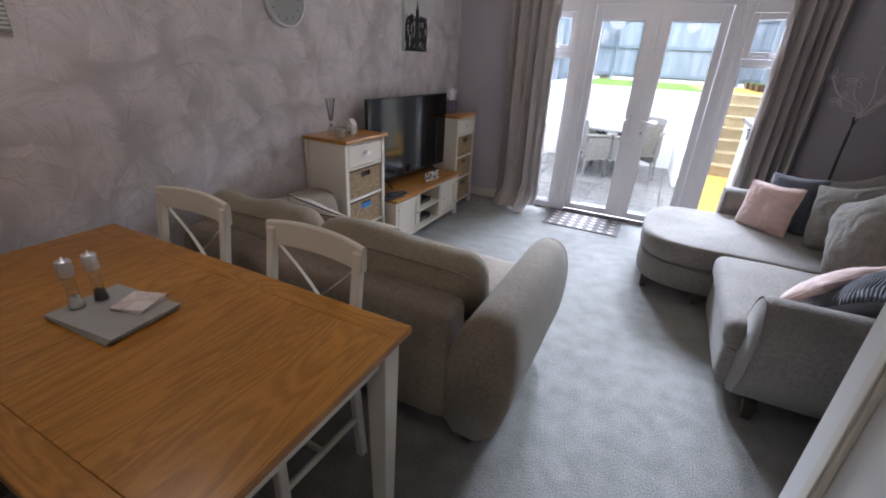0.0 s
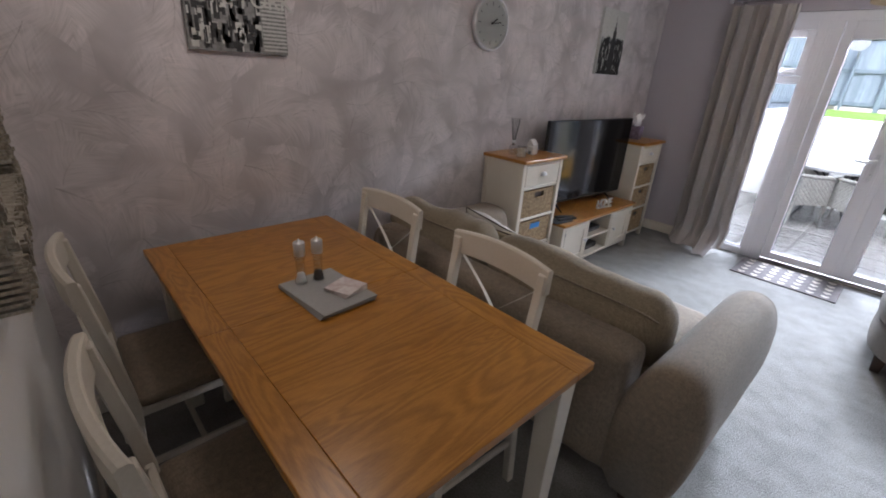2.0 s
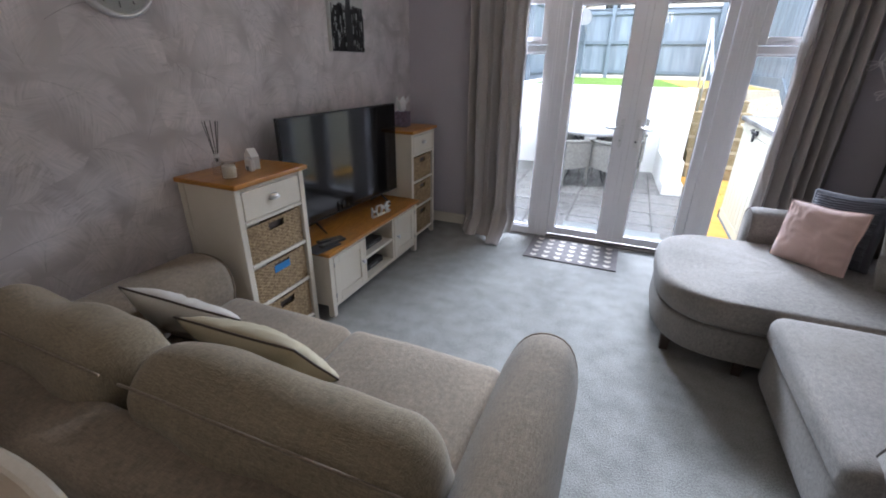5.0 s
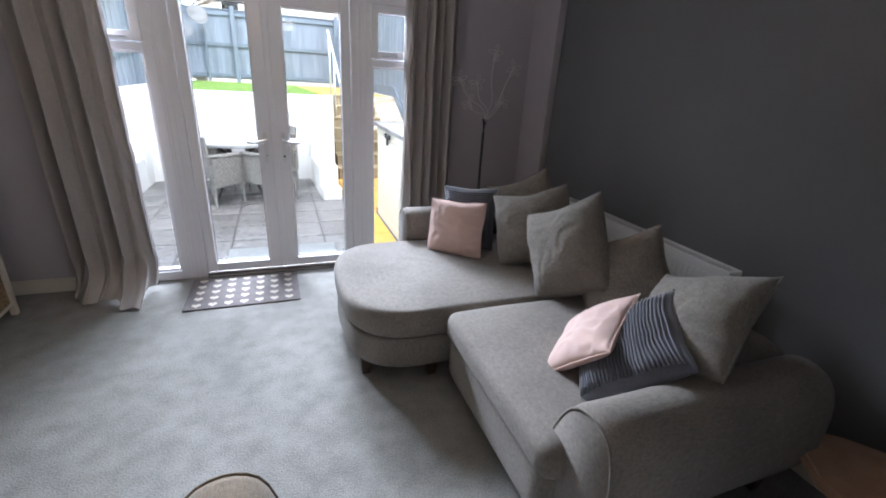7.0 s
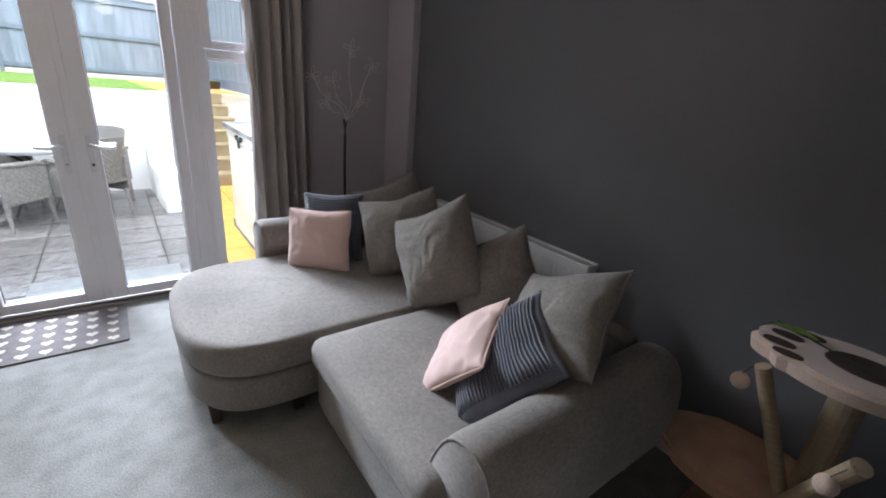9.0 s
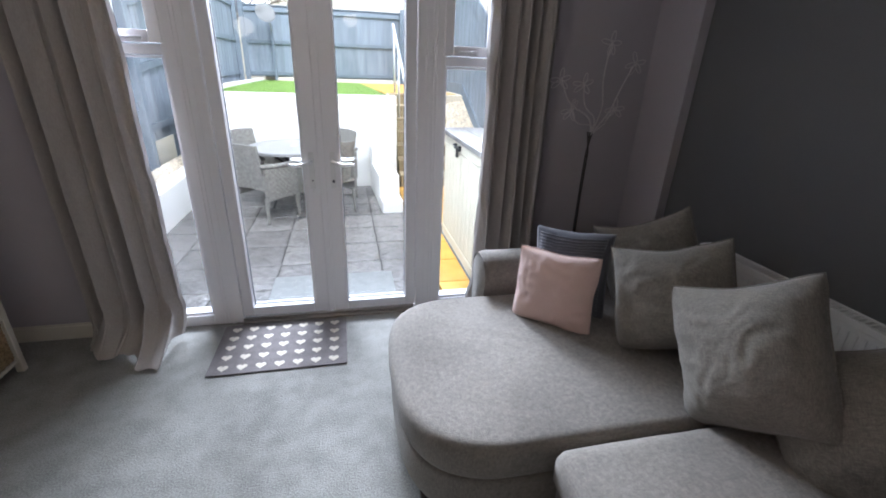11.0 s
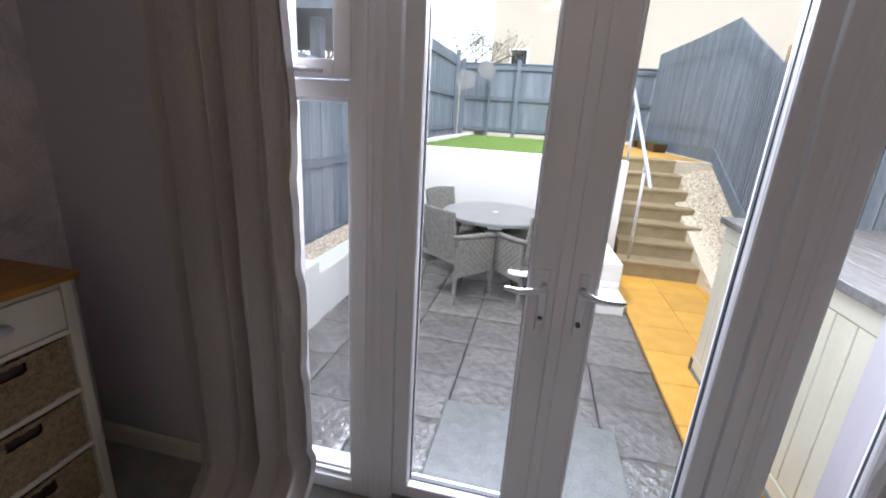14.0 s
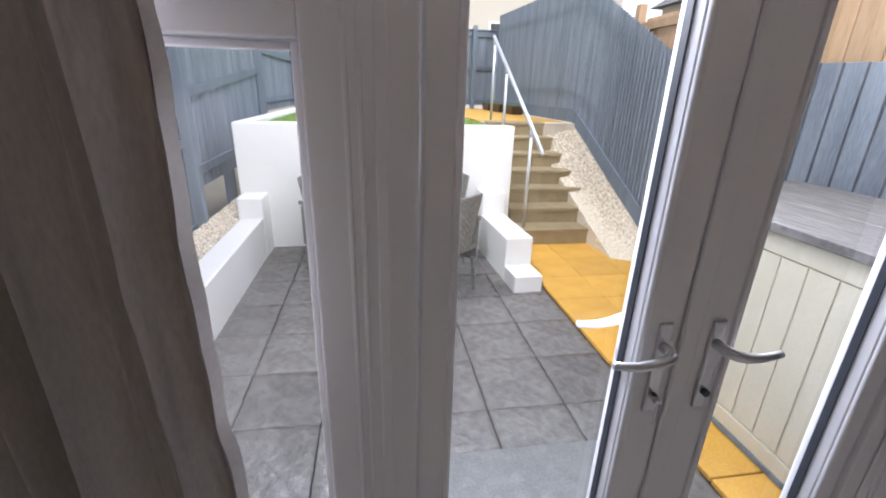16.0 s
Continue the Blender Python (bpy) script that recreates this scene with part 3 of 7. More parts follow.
def side_window(name, gx0, gx1, ux0, ux1, ox0, ox1, flip):
    w = new(name)
    tagged(w, "white upvc side window with a small opening top light", "window", kind=S)
    bm = bmesh.new()
    for a, b in ((ox0, gx0 - 0.0), (gx1, ox1)):
        box(bm, a, b, 6.235, 6.31, 0.0, FZ - 0.002, 0.004, 2)
    box(bm, gx0, gx1, 6.235, 6.31, 0.0, 0.068, 0.004, 2)
    box(bm, gx0, gx1, 6.237, 6.309, 1.568, 1.618, 0.004, 2)
    box(bm, gx0, gx1, 6.237, 6.309, 1.972, FZ - 0.002, 0.004, 2)
    part("frame", bm, "pvc", w, "white upvc frame", kind="")
    bm = bmesh.new()
    ring(bm, gx0 + 0.002, gx1 - 0.002, 0.070, 1.566, 0.012, 6.255, 6.272)
    part("bead", bm, "pvc", w)
    sash = bmesh.new()
    ring(sash, gx0 - 0.012, gx1 + 0.012, 1.622, 1.968, ux0 - gx0 + 0.012, 6.222, 6.262, 0.005)
    part("sash", sash, "pvc", w, "white opening sash")
    seal = bmesh.new()
    ring(seal, gx0 + 0.002, gx1 - 0.002, 0.070, 1.566, 0.006, 6.280, 6.290, 0.001)
    ring(seal, ux0 + 0.001, ux1 - 0.001, 1.673, 1.917, 0.004, 6.262, 6.266)
    part("seal", seal, "seal", w)
    casement_handle(w, (ux0 + ux1) / 2 - 0.02 * flip, 1.645, 6.222, flip)
    for z0, z1, a, b in ((0.074, 1.562, gx0 + 0.006, gx1 - 0.006), (1.676, 1.914, ux0 + 0.004, ux1 - 0.004)):
        sheet_pane(w, a, b, 6.293, z0, z1)
    sill = box(bmesh.new(), gx0 - 0.03, gx1 + 0.03, 6.312, 6.40, -0.03, 0.045, 0.006, 2)
    part("sill", sill, "pvc", w, "white outer sill")


side_window("window_1", 1.575, 1.855, 1.62, 1.816, FX0, 1.965, 1)
side_window("window_2", 3.295, 3.575, 3.335, 3.53, 3.195, FX1, -1)
bm = bmesh.new()
box(bm, 1.9665, 2.022, 6.237, 6.312, 0.0, 2.03, 0.004, 2), box(bm, 3.138, 3.1935, 6.237, 6.312, 0.0, 2.03, 0.004, 2)
box(bm, 1.9665, 3.1935, 6.237, 6.312, 2.031, FZ - 0.002, 0.004, 2)
for x in (1.915, 1.935, 3.225, 3.245):
    tube(bm, [(x, 6.235, 0.01), (x, 6.235, FZ - 0.01)], 0.0045, 8)
for x in (1.9655, 3.194):
    tube(bm, [(x, 6.236, 0.01), (x, 6.236, 2.08)], 0.006, 8)
part("door_frame", bm, "pvc", kind=S, label="white upvc door frame with moulded mullions")
bm = bmesh.new()
box(bm, 2.022, 3.138, 6.205, 6.32, -0.02, 0.014, 0.003), box(bm, 2.022, 3.138, 6.232, 6.244, 0.015, 0.028, 0.002)
part("threshold", bm, "brass", kind=S, label="worn metal door threshold")


def leaf(name, x0, x1, gx0, gx1, hx, flip):
    d = new(name)
    tagged(d, "closed white upvc french door leaf with a full-height pane", "door", kind=S)
    y0, y1 = 6.25, 6.32
    bm = bmesh.new()
    box(bm, x0, gx0, y0, y1, 0.034, 2.026, 0.006, 2), box(bm, gx1, x1, y0, y1, 0.034, 2.026, 0.006, 2)
    box(bm, gx0, gx1, y0 + 0.001, y1 - 0.001, 0.034, 0.100, 0.005, 2), box(bm, gx0, gx1, y0 + 0.001, y1 - 0.001, 1.898, 2.026, 0.005, 2)
    part("stile", bm, "pvc", d, "white upvc door stile and rails")
    bm = bmesh.new()
    ring(bm, gx0 - 0.014, gx1 + 0.014, 0.088, 1.911, 0.013, y0 - 0.009, y0 + 0.004, 0.004)
    part("bead", bm, "pvc", d)
    bm = bmesh.new()
    ring(bm, gx0 + 0.0, gx1 - 0.0, 0.101, 1.897, 0.003, y0 + 0.030, y0 + 0.050, 0.001)
    ring(bm, x0 + 0.001, x1 - 0.001, 0.030, 2.028, 0.004, y0 + 0.03, y0 + 0.06, 0.001)
    part("seal", bm, "seal", d, "black rubber seal")
    sheet_pane(d, gx0 + 0.004, gx1 - 0.004, 6.303, 0.104, 1.894)
    for side, yy, s in (("inner", y0 - 0.001, -1), ("outer", y1 + 0.001, 1)):
        bm = bmesh.new()
        box(bm, hx - 0.015, hx + 0.015, min(yy, yy + s * 0.009), max(yy, yy + s * 0.009), 0.872, 1.087, 0.010, 4)
        plate = part("handle_plate", bm, "chrome", d, "satin chrome backplate")
        bm = bmesh.new()
        yh = yy + s * 0.045
        tube(bm, [(hx, yy + s * 0.009, 1.034), (hx, yh - s * 0.012, 1.034), (hx + flip * 0.004, yh - s * 0.003, 1.033), (hx + flip * 0.014, yh + s * 0.003, 1.030), (hx + flip * 0.04, yh + s * 0.003, 1.022), (hx + flip * 0.075, yh + s * 0.001, 1.018), (hx + flip * 0.105, yh - s * 0.001, 1.020), (hx + flip * 0.124, yh - s * 0.002, 1.023)], [0.0115, 0.0115, 0.012, 0.012, 0.011, 0.0095, 0.0085, 0.0075], 14)
        part("lever", bm, "chrome" if s < 0 else "white", plate, "satin chrome lever handle" if s < 0 else "white painted lever handle", smooth=True)
        if s < 0:
            bm = bmesh.new()
            lathe(bm, [(0.008, 0), (0.008, 0.012)], 14)
            bm.transform(Matrix.Translation((hx, yy - 0.009, 0.917)) @ Matrix.Rotation(radians(90), 4, "X"))
            part("keyhole", bm, "seal", plate)
    return d


leaf("door_1", 2.026, 2.574, 2.093, 2.466, 2.520, -1)
leaf("door_2", 2.580, 3.134, 2.687, 3.067, 2.640, 1)
bm = bmesh.new()
for x in (1.9655, 3.194):
    box(bm, x - 0.010, x + 0.010, 6.229, 6.2342, 0.0, 2.09, 0.002)
box(bm, 1.97, 3.19, 6.229, 6.2342, 2.024, 2.040, 0.002)
part("cover_strip", bm, "pvc", kind=S)
bm = bmesh.new()
box(bm, 2.556, 2.598, 6.238, 6.2495, 0.04, 2.022, 0.006, 3)
part("door_meeting_strip", bm, "pvc", kind=S, label="white meeting strip between the door leaves")


def keys():
    k = thing("key_bunch", pose(2.520, 6.236, 0.912), "small bunch of steel keys hanging in the door lock", "keys")
    bm = bmesh.new()
    box(bm, -0.008, 0.008, -0.020, 0.004, -0.002, 0.010, 0.002)
    box(bm, -0.002, 0.002, -0.018, -0.014, -0.055, 0.0, 0.001)
    part("key", bm, "chrome", k)
    bm = bmesh.new()
    box(bm, 0.004, 0.007, -0.020, -0.012, -0.048, -0.006, 0.001)
    part("key", bm, "chrome", k)


keys()


# ---- curtains ----
def curtain(name, x0, x1, lean, inner, puddle, label, seed):
    """A gathered lined curtain: folds deepen downwards and the hem spreads on the carpet."""
    c = thing(name, pose((x0 + x1) / 2, 6.13, 0), label, "curtain", "pair of curtains")
    nu, nz = 260, 80
    w = x1 - x0

    def at(u, h, off=0.0):
        f = 5.0
        ph = seed + 0.55 * noise.noise(Vector((u * 2.6, h * 0.9, seed)))
        turn_ = math.pi * f * u + ph + 0.35 * math.sin(5.3 * u + seed)
        env = 0.62 + 0.38 * (1 - h) + 0.35 * noise.noise(Vector((round(turn_ / math.pi) * 1.7, h * 0.8, seed + 9)))
        low = max(0.0, 1 - h * 2.15 / 0.30)
        env *= 1 - 0.8 * low
        loose = max(0.0, (u if inner > 0 else 1 - u) - 0.74) / 0.26
        y = -0.115 * env * (1 - 0.75 * loose) * (abs(math.sin(turn_)) ** 0.9 - 0.5) - 0.012 * env * math.sin(turn_ * 3.1 + seed)
        y += 0.016 * math.sin(2 * math.pi * 2.3 * u + h * 1.2 + seed)
        q = Vector((u * 9 + h * 2.2, h * 4.2 - u * 3, seed + 5))
        crumple = abs(noise.noise(q)) + 0.5 * abs(noise.noise(q * 2.1))
        y -= (0.010 + 0.040 * loose) * (0.4 - crumple)
        x_edge = 0.003 * loose ** 2 * math.sin(h * 9 + 2 * math.sin(h * 5 + seed))
        x = (u - 0.5) * w + 0.014 * math.sin(2 * turn_) + lean * (1 - h) ** 1.4
        x += inner * (x_edge - 0.003 * loose * crumple)
        z = h * 2.15
        if z < 0.26:
            k = (0.26 - z) / 0.26
            spill = 0.45 + 0.70 * (u if inner > 0 else 0.3) + 0.35 * noise.noise(Vector((u * 3.1, seed, 2.0))) - 0.8 * max(0.0, u - 0.86) / 0.14 * (inner > 0)
            y -= puddle * k * k * max(0.1, spill + 0.14 * math.sin(u * 9 + seed))
            x += (u - 0.45) * (0.05 if inner > 0 else 0.03) * k + 0.018 * k * math.sin(u * 23 + seed)
            slump = Vector((u * 5.0, h * 9.0, seed + 3.0))
            x += 0.07 * k * noise.noise(slump)
            y += 0.09 * k * noise.noise(slump + Vector((7.0, 0, 0)))
            z = z + 0.006 + k * (0.028 * (0.5 + 0.5 * math.sin(turn_ * 0.9 + h * 20)) + 0.055 * crumple) * (0.55 + 0.45 * (z / 0.26))
        return Vector((x, y + off, max(z, 0.006)))
    for nm, mt, off, lab in (("fabric", "curtain", 0.0, "taupe faux-silk curtain face"), ("lining", "lining", 0.014, "pale curtain lining")):
        bm = bmesh.new()
        g = [[bm.verts.new(at(i / nu, j / nz, off)) for i in range(nu + 1)] for j in range(nz + 1)]
        for j in range(nz):
            for i in range(nu):
                bm.faces.new((g[j][i], g[j][i + 1], g[j + 1][i + 1], g[j + 1][i]))
        part(nm, bm, mt, c, lab, smooth=True)
    bm = bmesh.new()
    e = 1.0 if inner > 0 else 0.0
    a = [bm.verts.new(at(e, j / nz, -0.002) + Vector((inner * 0.003, 0, 0))) for j in range(nz + 1)]
    b = [bm.verts.new(at(e, j / nz, 0.022) + Vector((inner * (0.010 + 0.006 * abs(noise.noise(Vector((j * 0.2, seed, 0))))), 0, 0))) for j in range(nz + 1)]
    for j in range(nz):
        bm.faces.new((a[j], a[j + 1], b[j + 1], b[j]))
    part("hem", bm, "lining", c, "pale turned edge of the curtain", smooth=True)
    return c


curtain("curtain", 1.220, 1.694, 0.022, 1, 0.24, "long taupe curtain gathered beside the glazed doors, pooling on the carpet", 0.4)
curtain("curtain", 3.52, 3.90, 0.0, -1, 0.05, "long taupe curtain hanging behind the corner sofa", 2.9)
pole = thing("curtain_pole", pose(0, 6.12, 2.19), "satin steel curtain pole with ball finials above the doors", "curtain pole")
bm = bmesh.new()
tube(bm, [(1.24, 0, 0), (3.98, 0, 0)], 0.012, 14)
part("rod", bm, "chrome", pole, smooth=True)
for x, s in ((1.24, -1), (3.98, 1)):
    bm = bmesh.new()
    bmesh.ops.create_uvsphere(bm, u_segments=16, v_segments=10, radius=0.024)
    bm.transform(Matrix.Translation((x + s * 0.02, 0, 0)))
    part("finial", bm, "chrome", pole, smooth=True)
for x in (1.30, 2.6, 3.90):
    part("bracket", box(bmesh.new(), x - 0.012, x + 0.012, 0.0, 0.098, -0.02, 0.02, 0.003), "chrome", pole)


# ---- dining table and chairs ----
def dining_table():
    x0, x1, y0, y1, h = 0.757, 2.296, 1.625, 2.437, 0.770
    t = thing("dining_table", pose(0, 0, 0), "oak-topped extending dining table with cream painted legs", "dining table")
    mid = (x0 + x1) / 2
    for a, b in ((x0 + 0.0, mid - 0.0008), (mid + 0.0008, x1 - 0.0)):
        part("tabletop", box(bmesh.new(), a, b, y0 + 0.0842, y1 - 0.0842, h - 0.026, h, 0.002, 2), "oaky", t, "golden oak table leaf with open grain")
        for c, d in ((y0, y0 + 0.084), (y1 - 0.084, y1)):
            part("edge_board", box(bmesh.new(), a, b, c, d, h - 0.0262, h + 0.0002, 0.003, 2), "oak", t, "golden oak edge board")
    bm = bmesh.new()
    box(bm, x0 + 0.06, x1 - 0.06, y0 + 0.05, y0 + 0.072, h - 0.115, h - 0.027, 0.002), box(bm, x0 + 0.06, x1 - 0.06, y1 - 0.072, y1 - 0.05, h - 0.115, h - 0.027, 0.002)
    box(bm, x0 + 0.05, x0 + 0.072, y0 + 0.073, y1 - 0.073, h - 0.115, h - 0.027, 0.002), box(bm, x1 - 0.072, x1 - 0.05, y0 + 0.073, y1 - 0.073, h - 0.115, h - 0.027, 0.002)
    part("apron", bm, "cream", t, "cream painted apron")
    for x in (x0 + 0.075, x1 - 0.065):
        for y in (y0 + 0.065, y1 - 0.065):
            bm = bmesh.new()
            box(bm, -0.038, 0.038, -0.038, 0.038, 0, h - 0.027, 0.004, 2)
            for v in bm.verts:
                if v.co.z < 0.3:
                    v.co.x *= 0.72
                    v.co.y *= 0.72
            bm.transform(Matrix.Translation((x, y, 0)))
            part("leg", bm, "cream", t, "cream painted tapered leg")


dining_table()


def dining_chair():
    c = thing("dining_chair", pose(0, 0, 0), "cream cross-back dining chair with taupe seat, at the oak table", "dining chair", "chairs round the dining table")
    w, H = 0.205, 0.93
    for s in (-1, 1):
        bm = bmesh.new()
        pr = [(0.21, 0.0), (0.175, 0.45), (0.19, 0.60), (0.235, H - 0.02)]
        rings = []
        for y, z in pr:
            r = 0.017
            rings.append([bm.verts.new((s * w + dx, y + dy, z)) for dx, dy in ((-r, -r), (r, -r), (r, r), (-r, r))])
        for a, b in zip(rings, rings[1:]):
            for k in range(4):
                bm.faces.new((a[k], a[(k + 1) % 4], b[(k + 1) % 4], b[k]))
        bm.faces.new(rings[0][::-1]), bm.faces.new(rings[-1])
        bmesh.ops.bevel(bm, geom=bm.edges[:], offset=0.004, segments=1, affect="EDGES")
        part("back_post", bm, "cream", c)
        bm = bmesh.new()
        box(bm, s * w - 0.018, s * w + 0.018, -0.20, -0.164, 0, 0.43, 0.004)
        part("leg", bm, "cream", c)
    bm = bmesh.new()
    n = 14
    rows = []
    for i in range(n + 1):
        u = -1 + 2 * i / n
        x = u * (w + 0.022)
        y = 0.232 + 0.028 * (1 - u * u)
        top = H + 0.012 * (1 - u * u)
        bot = H - 0.088 + 0.004 * (1 - u * u)
        rows.append([bm.verts.new(p) for p in ((x, y - 0.013, bot), (x, y + 0.013, bot), (x, y + 0.017, top - 0.006), (x, y + 0.010, top), (x, y - 0.004, top), (x, y - 0.009, top - 0.006))])
    for a, b in zip(rows, rows[1:]):
        for k in range(6):
            bm.faces.new((a[k], a[(k + 1) % 6], b[(k + 1) % 6], b[k]))
    bm.faces.new(rows[0][::-1]), bm.faces.new(rows[-1])
    bmesh.ops.recalc_face_normals(bm, faces=bm.faces[:])
    part("top_rail", bm, "cream", c, "curved cream top rail")
    for s in (-1, 1):
        bm = bmesh.new()
        pts = []
        for k in range(9):
            u = k / 8
            x = s * ((w - 0.02) - 2 * (w - 0.02) * u)
            pts.append((x, 0.190 + 0.052 * (1 - u) + 0.018 * math.sin(math.pi * u) + s * 0.004, H - 0.088 - (H - 0.088 - 0.52) * u - 0.03 * math.sin(math.pi * u) * s * 0.4))
        prev = None
        for p in pts:
            q = [bm.verts.new((p[0] + a * 0.014, p[1] + b * 0.006, p[2] + a * 0.012 * s)) for a, b in ((-1, -1), (1, -1), (1, 1), (-1, 1))]
            if prev:
                for k in range(4):
                    bm.faces.new((prev[k], prev[(k + 1) % 4], q[(k + 1) % 4], q[k]))
            prev = q
        bmesh.ops.recalc_face_normals(bm, faces=bm.faces[:])
        part("cross_slat", bm, "cream", c)
    bm = bmesh.new()
    box(bm, -w + 0.018, w - 0.018, 0.172, 0.194, 0.50, 0.535, 0.004)
    part("lower_rail", bm, "cream", c)
    bm = bmesh.new()
    box(bm, -w - 0.01, w + 0.01, -0.205, 0.165, 0.415, 0.445, 0.005)
    for s in (-1, 1):
        box(bm, s * w - 0.008, s * w + 0.008, -0.17, 0.18, 0.20, 0.225, 0.003)
    box(bm, -w, w, -0.005, 0.012, 0.20, 0.222, 0.003)
    part("seat_frame", bm, "cream", c)
    bm = bmesh.new()
    soft(bm, 2 * w + 0.03, 0.38, 0.05, 0.022, 0.012, 10)
    bm.transform(Matrix.Translation((0, -0.02, 0.470)))
    part("seat", bm, "sofab", c, "taupe padded seat", smooth=True)
    return c


ch = dining_chair()
ch.matrix_basis = pose(1.115, 2.345, 0)
copy_thing(ch, pose(1.815, 2.31, 0, 0, 0, -2))
copy_thing(ch, pose(1.10, 1.63, 0, 0, 0, 180))
copy_thing(ch, pose(1.83, 1.63, 0, 0, 0, 182))


# ---- sofas ----
def arm_profile(w, top, flare, slim=False):
    """Outline of a padded arm that widens to a rolled top; 0 is the inner side at the seat."""
    k = w / 0.287
    pts = [(0.0, 0.09), (0.0, top - 0.31), (0.016 * k, top - 0.19), (0.055 * k, top - 0.083), (0.095 * k, top - 0.022), (0.15 * k, top + 0.004), (0.205 * k, top), (0.25 * k, top - 0.035), (w - 0.006, top - 0.13), (w, top - 0.28), (w - 0.015, 0.25), (w - flare, 0.09)] if slim else [(0.02, 0.09), (0.02, 0.45), (0.0, top - 0.16), (0.005, top - 0.08), (0.035, top - 0.025), (0.10, top), (w - 0.08, top - 0.002), (w - 0.02, top - 0.035), (w, top - 0.10), (w - 0.006, top - 0.17), (w - flare * 0.55, top - 0.34), (w - flare, 0.09)]
    out = []
    for i, p in enumerate(pts):
        q = pts[(i + 1) % len(pts)]
        out += [(p[0] * 0.75 + q[0] * 0.25, p[1] * 0.75 + q[1] * 0.25), (p[0] * 0.25 + q[0] * 0.75, p[1] * 0.25 + q[1] * 0.75)]
    return out


def sofa_arm(name, parent, m, w, top, flare, y0, y1, mat, label, slim=False):
    prof = arm_profile(w, top, flare, slim)
    bm = bmesh.new()
    rings = []
    cx, cz = w * 0.45, top * 0.55
    n = len(prof)
    ys = [(y0, 0.86), (y0 + 0.012, 0.95), (y0 + 0.035, 1.0)] + [(y0 + 0.035 + (y1 - y0 - 0.07) * k / 10, 1.0 + 0.006 * math.sin(k * 1.3)) for k in range(1, 10)] + [(y1 - 0.035, 1.0), (y1 - 0.012, 0.965), (y1, 0.90)]
    for y, s in ys:
        rings.append([bm.verts.new((cx + (x - cx) * s, y, cz + (z - cz) * s if z > 0.2 else z)) for x, z in prof])
    for a, b in zip(rings, rings[1:]):
        for k in range(n):
            bm.faces.new((a[k], a[(k + 1) % n], b[(k + 1) % n], b[k]))
    for r_ in (rings[0], rings[-1]):
        c0 = bm.verts.new(sum((v.co for v in r_), Vector()) / n)
        for k in range(n):
            bm.faces.new((r_[k], r_[(k + 1) % n], c0))
    bmesh.ops.recalc_face_normals(bm, faces=bm.faces[:])
    bm.transform(m)
    a = part(name, bm, mat, parent, label, smooth=True)
    bm = bmesh.new()
    tube(bm, [m @ v for v in [Vector((cx + (x - cx) * 0.955, y1 - 0.004, cz + (z - cz) * 0.955 if z > 0.2 else z)) for x, z in prof if z > 0.12]], 0.0045, 6)
    part("piping", bm, mat, a, "piped edge round the arm front", smooth=True)
    return a


def foot(parent, x, y, h=0.10):
    bm = bmesh.new()
    box(bm, -0.03, 0.03, -0.03, 0.03, 0, h, 0.004)
    for v in bm.verts:
        if v.co.z < h * 0.5:
            v.co.x *= 0.72
            v.co.y *= 0.72
    bm.transform(Matrix.Translation((x, y, 0)))
    part("foot", bm, "dark", parent, "dark stained wooden foot")


